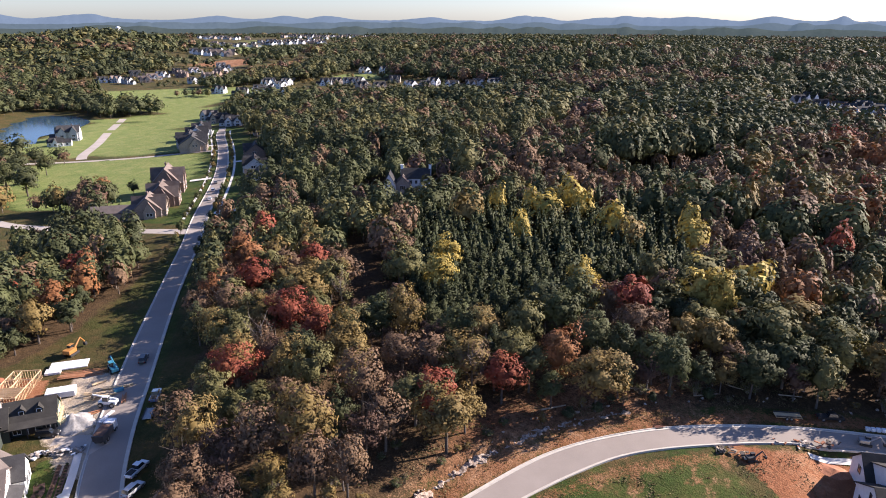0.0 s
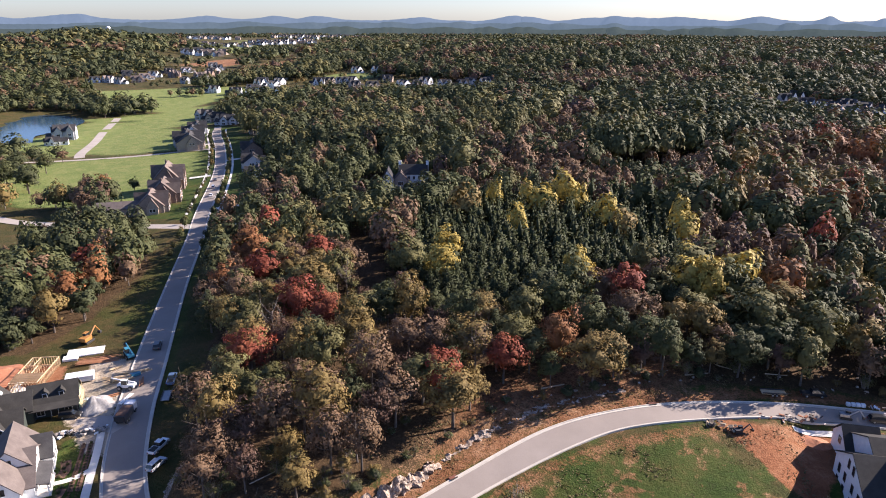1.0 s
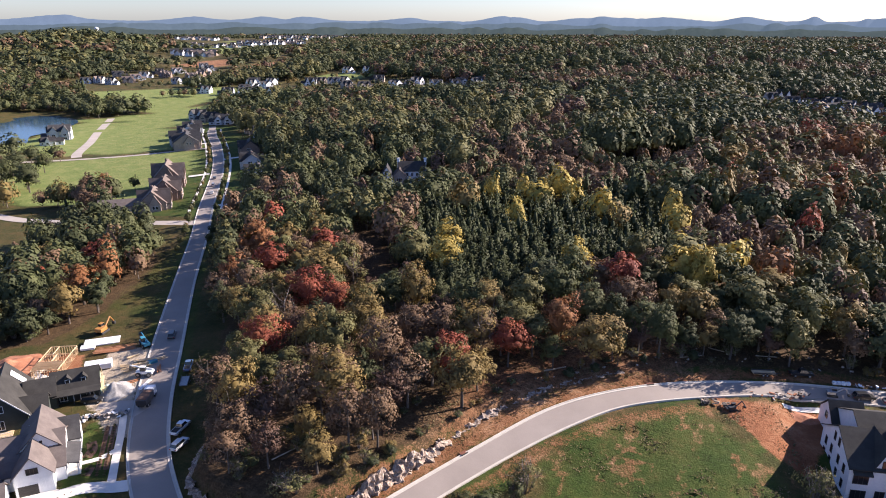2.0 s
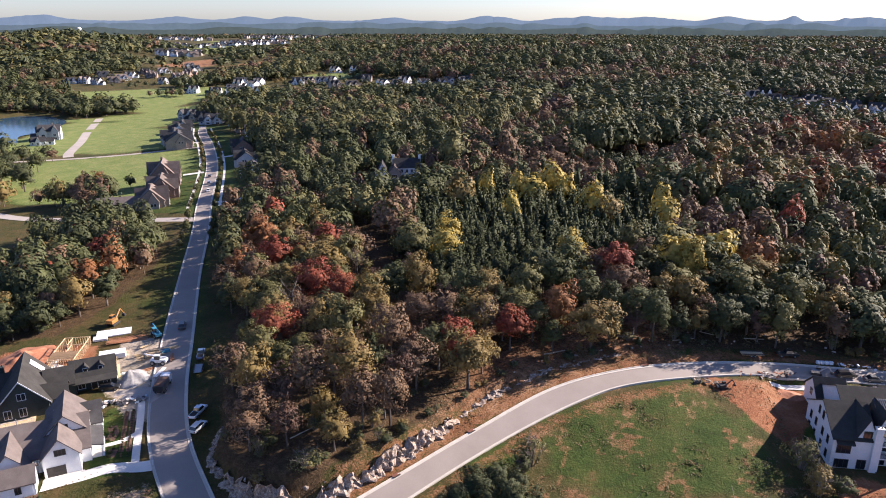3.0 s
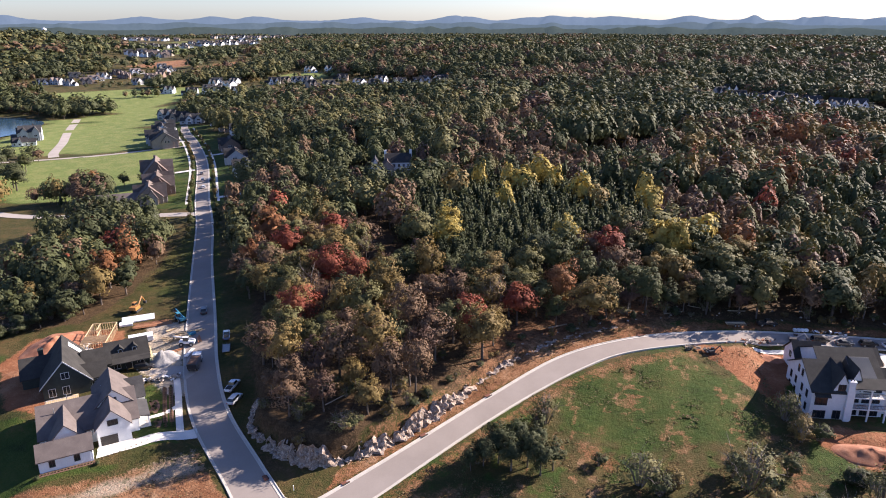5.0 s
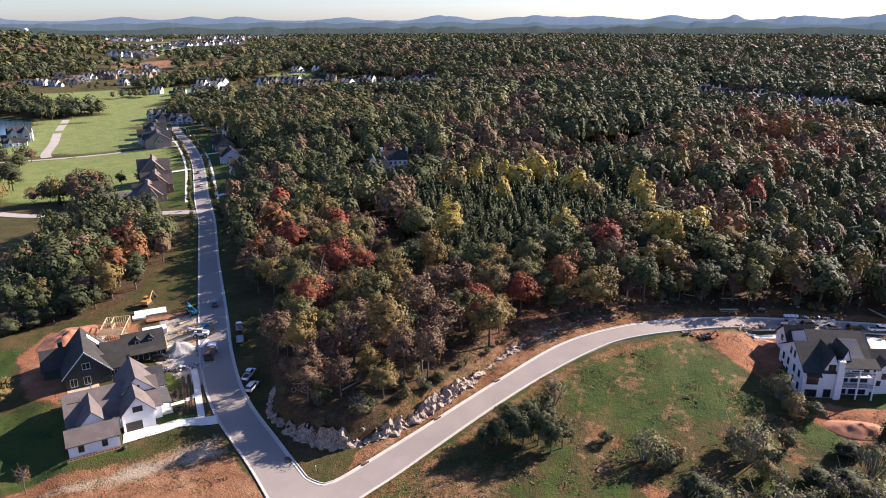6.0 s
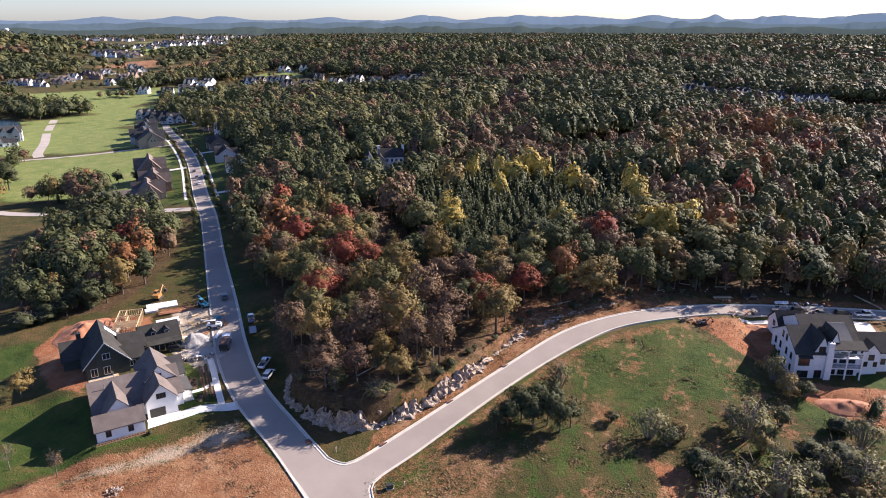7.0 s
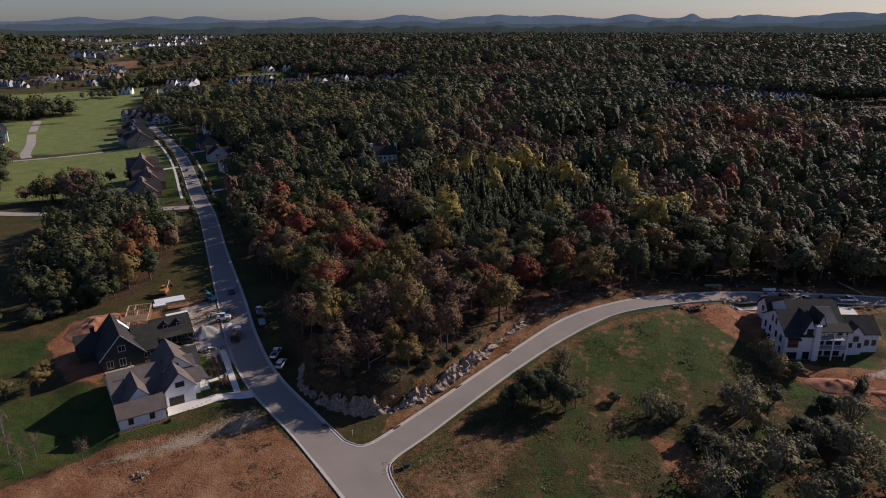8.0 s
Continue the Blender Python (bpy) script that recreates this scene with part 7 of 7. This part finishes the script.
A = lambda u, v: local(HOUSE_A, u, v)
slab_line("driveway", spline([A(10.6, 2.2), A(17.5, 2.2), A(21, 2.6), (-105.5, 63.6), (-100.6, 67.0)], 1.5), 3.4, DRIVE, 0.10, "pale concrete driveway running out to the street", "driveway")
tagged(new("driveway", strip_mesh("driveway", np.array([A(10.9, 4.3), A(14, 4.3), A(18, 4.3)]), np.array([A(10.2, 0.2), A(14.3, 0.4), A(18.6, 2.2)]), DRIVE, 0.13)), "pale concrete apron before the garage", "driveway", kind="structure")
slab_line("pavement", spline([(-118.6, 84.2), (-114.6, 79.4), (-109.4, 72.6), (-104.2, 66.0), (-102.4, 63.6)], 1.5), 1.6, DRIVE, 0.14, "pale concrete sidewalk along the street", "sidewalk")
slab_line("pavement", spline([A(21.8, 11.6), A(25, 12.2), (-111.0, 74.6)], 1.5), 1.3, DRIVE, 0.12, "narrow concrete path to the front porch", "path")
slab_line("driveway", spline([(-127, 84.5), (-121, 87.5), (-115.5, 86.6)], 1.5), 4.5, ASPHALT_DUSTY, 0.07, "dusty site entrance off the street", "driveway")
slab_line("pavement", spline([(22.7, 138.7), (29, 140.6), (36.4, 142.0), (50, 144.6)], 1.5), 1.6, DRIVE, 0.16, "fresh white concrete sidewalk strip", "sidewalk")
slab_line("driveway", spline([(57, 147), (57, 140), (53, 136)], 1.5), 5.0, DRIVE, 0.14, "fresh concrete drive to the white house", "driveway")

SHRUBS = []


def shrub(x, y, s, tint, label, group="garden shrubs"):
    """A small rounded bush."""
    key = {"green": SHRUB, "red": LEAF["russet"], "dark": LEAF["cedar"], "gold": LEAF["olive"]}[tint]
    found = [o for k, o in SHRUBS if k == tint]
    m = Matrix.LocRotScale((x, y, zg(x, y)), Euler((0, 0, x * 7 + y)), (s, s, s * 0.85))
    if found:
        return tagged(copy_thing(found[0], m), label, "", group)
    v, f, soft = round_crown(np.random.default_rng(5), 1.0, 0.62, 2, 12, 9, 0.16, 0.0, 0.8)
    ob = new("shrub", mesh_np("shrub", v, f, key, smooth=True, normals=soft))
    ob.matrix_basis = m
    SHRUBS.append((tint, ob))
    return tagged(ob, label, "shrub", group)


walk_line = spline([(-116.4, 81.6), (-111, 74.6), (-105.9, 68.2)], 0.9)
for d in (1.6, 3.0):
    row = offset_line(walk_line, -d) if np.linalg.norm(offset_line(walk_line, -d)[3] - np.array(A(20, 12))) < np.linalg.norm(offset_line(walk_line, d)[3] - np.array(A(20, 12))) else offset_line(walk_line, d)
    bed = np.array(row)
    slab_line("planting_bed", spline([tuple(p) for p in bed[::4]], 1.0), 1.0, MULCH, 0.05, "strip of dark mulch planted with small shrubs", "planting bed")
    for x, y in row:
        shrub(x, y, 0.75, "red" if int(x * 10) % 3 else "green", "small clipped shrub in a mulch row")
for k in range(16):
    u = 0.4 + 0.6 * k
    shrub(*A(u, -0.75), 0.5, "green", "small shrub along the white house wall")
slab_line("planting_bed", spline([A(-0.2, -0.7), A(5, -0.7), A(10, -0.7)], 1.2), 1.1, MULCH, 0.06, "mulch bed edged with stones along the house", "planting bed")
slab_line("planting_bed", spline([A(22.6, 6.8), A(23.4, 9.6)], 0.8), 1.8, MULCH, 0.05, "mulch bed beside the front porch", "planting bed")
slab_line("planting_bed", spline([A(22.6, 13.4), A(23.6, 16), A(23.4, 19)], 0.8), 2.0, MULCH, 0.05, "mulch bed beside the front porch", "planting bed")
for u, v in ((22.3, 7.2), (23.0, 8.4), (23.4, 9.8), (22.6, 13.6), (23.6, 15.0), (23.2, 16.4), (23.8, 17.6), (23.0, 18.8), (10.3, -1.6), (-0.6, -1.4)):
    shrub(*A(u, v), 1.1, "green" if v > 0 else "dark", "rounded garden shrub beside the white house")
for k in range(9):
    shrub(*A(11.5 + 1.1 * k, -0.4 + 0.33 * k), 0.45, "red", "small shrub edging the driveway")

# ---------------------------------------------------------------- single trees round about
BUSHES = {}


def bush(x, y, height, width, tint, label):
    """A wide thicket of many thin stems rising from the ground, with scattered leaves."""
    key = (tint, int(x * 13 + y * 7) % 2)
    m = Matrix.LocRotScale((x, y, zg(x, y)), Euler((0, 0, x + y)), (width / 5.6, width / 5.6, height / 4.4))
    if key in BUSHES:
        return tagged(copy_thing(BUSHES[key], m), label)
    rng = np.random.default_rng(80 + 3 * len(BUSHES))
    ob = thing("bush", m, label, "bush", "meadow bushes")
    bm = bmesh.new()
    for k in range(26):
        a, lean = rng.uniform(0, 6.28), rng.uniform(0.1, 1.0)
        p = Vector((math.cos(a) * 0.5 * lean, math.sin(a) * 0.5 * lean, -0.2))
        q = Vector((math.cos(a) * 1.5 * lean, math.sin(a) * 1.5 * lean, rng.uniform(1.6, 2.8)))
        e = Vector((math.cos(a) * 2.7 * lean, math.sin(a) * 2.7 * lean, rng.uniform(3.2, 5.0) * (1.1 - 0.4 * lean)))
        tube(bm, p, q, 0.06, 0.045, 4)
        tube(bm, q, e, 0.045, 0.02, 3)
        for _ in range(4):
            w = q.lerp(e, rng.uniform(-0.2, 1))
            tube(bm, w, w + Vector((rng.normal() * 0.7, rng.normal() * 0.7, abs(rng.normal()) * 0.6)), 0.022, 0.010, 3)
    part("trunk", bm, TWIG, ob)
    full = {"grey": 20, "olive": 52, "gold": 52, "dark": 70}[tint]
    v, f, soft = round_crown(rng, 5.0, 3.0, 2 if tint == "dark" else 0, 30, full, 0.26 if tint != "dark" else 0.34, 0.02, 0.7, 0.28)
    crown = new("crown", mesh_np("crown", v, f, LEAF[{"grey": "olive", "olive": "green", "gold": "gold", "dark": "dark"}[tint]], smooth=True, normals=soft))
    crown.parent = ob
    BUSHES[key] = ob
    return ob


for x, y, h in ((-36.4, 73.6, 8.0), (-33.6, 75.2, 9.6), (-30.6, 73.6, 9.2), (-27.6, 75.6, 10.0), (-24.6, 74.0, 9.0), (-22.4, 76.4, 8.0), (-34.4, 78.6, 8.2), (-30.6, 79.0, 9.0), (-26.2, 79.0, 9.0), (-38.6, 71.6, 6.4)):
    plant("dark", x, y, h, label="dark evergreen tree in a clump on the meadow", group="meadow evergreens", wide=0.95)
plant("cedar", 45.6, 97.4, 6.5, label="dark red cedar beside the clay bank", group="meadow evergreens", wide=1.3)
plant("cedar", 47.4, 99.6, 5.2, label="dark red cedar beside the clay bank", group="meadow evergreens", wide=1.3)
BUSH_WORDS = {"grey": "grey thicket nearly bare of leaves on the meadow", "olive": "straggly thicket with yellowing leaves", "gold": "thicket of yellow-brown leaves on the meadow", "dark": "dense dark green bush on the meadow"}
for tint, places in {
    "grey": ((-5.2, 78.0, 6.6, 9.0), (15.8, 83.0, 6.0, 7.5), (28.4, 105.4, 5.0, 5.0), (10.8, 60.6, 6.4, 9.0), (18.0, 62.0, 6.8, 8.0), (22.0, 67.0, 6.0, 8.0), (30.0, 75.6, 5.4, 8.0), (20.5, 75.0, 5.4, 7.0), (24.0, 55.0, 6.4, 9.0), (36.0, 70.0, 6.0, 8.0), (5.5, 53.0, 6.0, 8.0), (26.0, 108.6, 4.6, 4.4), (40.5, 86.0, 5.0, 6.0), (-26.2, 91.0, 4.6, 4.4), (41, 61, 6, 9)),
    "olive": ((-1.4, 76.4, 5.0, 6.5), (13.4, 85.6, 4.6, 6.0), (7.4, 66.4, 5.0, 7.0), (25.6, 70.4, 4.8, 7.0), (24.4, 90.0, 4.2, 5.0), (30.6, 59.6, 5.4, 8.0), (-27.4, 88.0, 4.2, 4.4), (-13.4, 81.0, 2.6, 3.6), (14.5, 57.5, 5.0, 7.0), (32.4, 103.0, 4.0, 5.0)),
    "gold": ((13.6, 64.0, 5.4, 6.5), (-37.8, 74.2, 3.8, 3.6), (28.2, 101.4, 4.4, 5.0), (18.5, 79.0, 4.6, 6.0), (1.5, 79.0, 3.2, 4.4), (34.0, 64.0, 5.0, 7.0)),
    "dark": ((4.6, 70.4, 4.4, 7.0), (33.8, 79.0, 5.0, 7.5), (28.4, 79.6, 4.0, 6.0), (8.6, 68.4, 3.6, 6.0), (37.0, 91.0, 3.4, 5.0), (37.0, 76.0, 4.4, 6.0), (12.4, 56.6, 3.6, 6.0)),
}.items():
    for x, y, h, w in places:
        bush(x, y, h, w, tint, BUSH_WORDS[tint])
plant("gold", -154.0, 57.7, 7.5, label="golden-yellow young tree on the side lawn", group="garden trees", wide=1.2)
plant("olive", -158.5, 52.0, 6.5, label="yellowing young tree on the side lawn", group="garden trees", wide=1.2)
for x, y, h in ((-133.3, 29.3, 9.5), (-134.8, 34.6, 8.0), (-123.6, 35.2, 8.0), (-137.0, 26.5, 9.0), (-141, 34, 7.0), (-148, 40, 8.5)):
    plant("bare", x, y, h, label="slender lawn tree with thin brown leaves", group="garden trees", wide=0.8)
for x, y, h, kind in ((-316, 258, 11, "russet"), (-307, 262, 12, "orange"), (-299, 261, 10, "dark"), (-292, 269, 9, "dark"), (-285, 276, 8, "green"), (-322, 266, 10, "dark"), (-312, 268, 11, "russet"), (-409, 290, 15, "dark"), (-392, 296, 14, "green"), (-386, 265, 14, "dark"), (-400, 280, 15, "dark"), (-415, 328, 10, "russet"), (-420, 300, 14, "dark"), (-430, 318, 12, "dark"), (-378, 276, 11, "green")):
    plant(kind, x, y, h, label=TREE_WORDS[kind] + " standing on the mown field", group="field trees", fine=False, wide=1.15)
rng6 = random.Random(8)
for k in range(64):
    s = 0.34 + 0.56 * k / 64
    i = int(s * (len(MAIN) - 1))
    n = offset_line(MAIN, 5.7 if k % 2 else -5.7)[i]
    plant(rng6.choice(("green", "olive", "gold", "dark")), n[0] + rng6.uniform(-0.6, 0.6), n[1] + rng6.uniform(-0.6, 0.6), rng6.uniform(3.0, 6.0), label="young street tree on the verge", group="street trees", fine=False, wide=0.8)


# ---------------------------------------------------------------- brush, weeds and seedlings
WEED = [leaf("weed_green", (0.060, 0.082, 0.024), (0.095, 0.112, 0.034), (0.135, 0.135, 0.050)), leaf("weed_tan", (0.13, 0.095, 0.045), (0.20, 0.150, 0.072), (0.26, 0.205, 0.105)), leaf("weed_rust", (0.115, 0.055, 0.030), (0.165, 0.080, 0.042), (0.21, 0.115, 0.062))]


def build_weeds():
    """Tufts of coarse grass and weed on the rough ground."""
    rng = np.random.default_rng(41)
    n = 46000
    x, y = rng.uniform(-150, 70, n), rng.uniform(20, 160, n)
    clump = soft_noise(x, y, 11, 12) + 0.6 * soft_noise(x, y, 4, 13)
    ok = (clump > -0.05) & (line_distance(x, y, CURVE) > 6.0) & (line_distance(x, y, MAIN) > 7.0)
    ok &= (local_distance(x, y, HOUSE_A, -6, 27, -3, 50) > 0.5) & (local_distance(x, y, HOUSE_R, -8, 30, -4, 30) > 0.5)
    ok &= (inside(x, y, [(-27, 101), (-13, 118), (4, 130), (16, 121), (26, 103), (12, 93), (-6, 86), (-22, 88)]) < 0) | (clump > 0.18)
    ok &= (x > -62) | (inside(x, y, [(-97, 61), (-71, 40), (-55, 22), (-60, 0), (-150, 0), (-133, 25), (-122, 37), (-108, 48)]) > 1)
    x, y, clump = x[ok], y[ok], clump[ok]
    z = ground_height(x, y)
    m = len(x)
    vs, k = [], 5
    for b in range(k):
        a = rng.uniform(0, 6.28, m)
        h, w, o = rng.uniform(0.04, 0.15, m), rng.uniform(0.10, 0.26, m), rng.uniform(0.1, 0.9, m)
        cx, cy = x + np.cos(a) * o, y + np.sin(a) * o
        tx, ty = -np.sin(a) * w, np.cos(a) * w
        vs.append(np.stack([np.stack([cx - tx, cy - ty, z - 0.05], -1), np.stack([cx + tx, cy + ty, z - 0.05], -1), np.stack([cx + np.cos(a) * h * 2.6, cy + np.sin(a) * h * 2.6, z + h], -1)], 1))
    v = np.concatenate(vs).reshape(-1, 3)
    tris = np.arange(len(v)).reshape(-1, 3)
    kind = np.where((clump > 0.40) | (rng.random(m) < 0.55), 1, np.where(rng.random(m) < 0.4, 2, 0))
    kind = np.where(x < -62, np.where(rng.random(m) < 0.6, 2, 1), kind)
    me = mesh_np("weeds", v, tris, WEED, np.tile(kind, k))
    tagged(new("weeds", me), "coarse grass and weeds on rough ground", "weeds", kind="stuff")


build_weeds()
# low brush under the trees on the rock ledge
rng10 = random.Random(29)
for k in range(46):
    x, y = rng10.uniform(-92, -52), rng10.uniform(69, 108)
    if inside(np.float64(x), np.float64(y), FOREST) > 1.6:
        bush(x, y, rng10.uniform(1.2, 3.2), rng10.uniform(2.0, 4.4), rng10.choice(("grey", "olive", "gold", "grey", "dark")), "low brush under the trees on the ledge")
# dark bushes added as the shadow along the foot of the western wood
rng9 = random.Random(23)
for k in range(30):
    f = rng9.random()
    x, y = -176 - 60 * f + rng9.uniform(-7, 7), 101 - 40 * f + rng9.uniform(-2, 12)
    bush(x, y, rng9.uniform(3.0, 5.5), rng9.uniform(4.5, 7.5), rng9.choice(("dark", "dark", "olive")), "dense green undergrowth at the foot of the wood")
rng7 = random.Random(17)
edge = spline([tuple(p) for p in ROCK_LINE[3:]] + [(5, 147), (24, 153), (40, 157), (60, 161)], 3.4)
for x, y in edge:
    if rng7.random() < 0.75:
        bush(x + rng7.uniform(-1, 1) - 1.6, y + rng7.uniform(1.0, 6.0), rng7.uniform(1.0, 2.4), rng7.uniform(1.6, 3.4), rng7.choice(("grey", "olive", "gold", "dark", "grey")), "low brush at the edge of the woods")
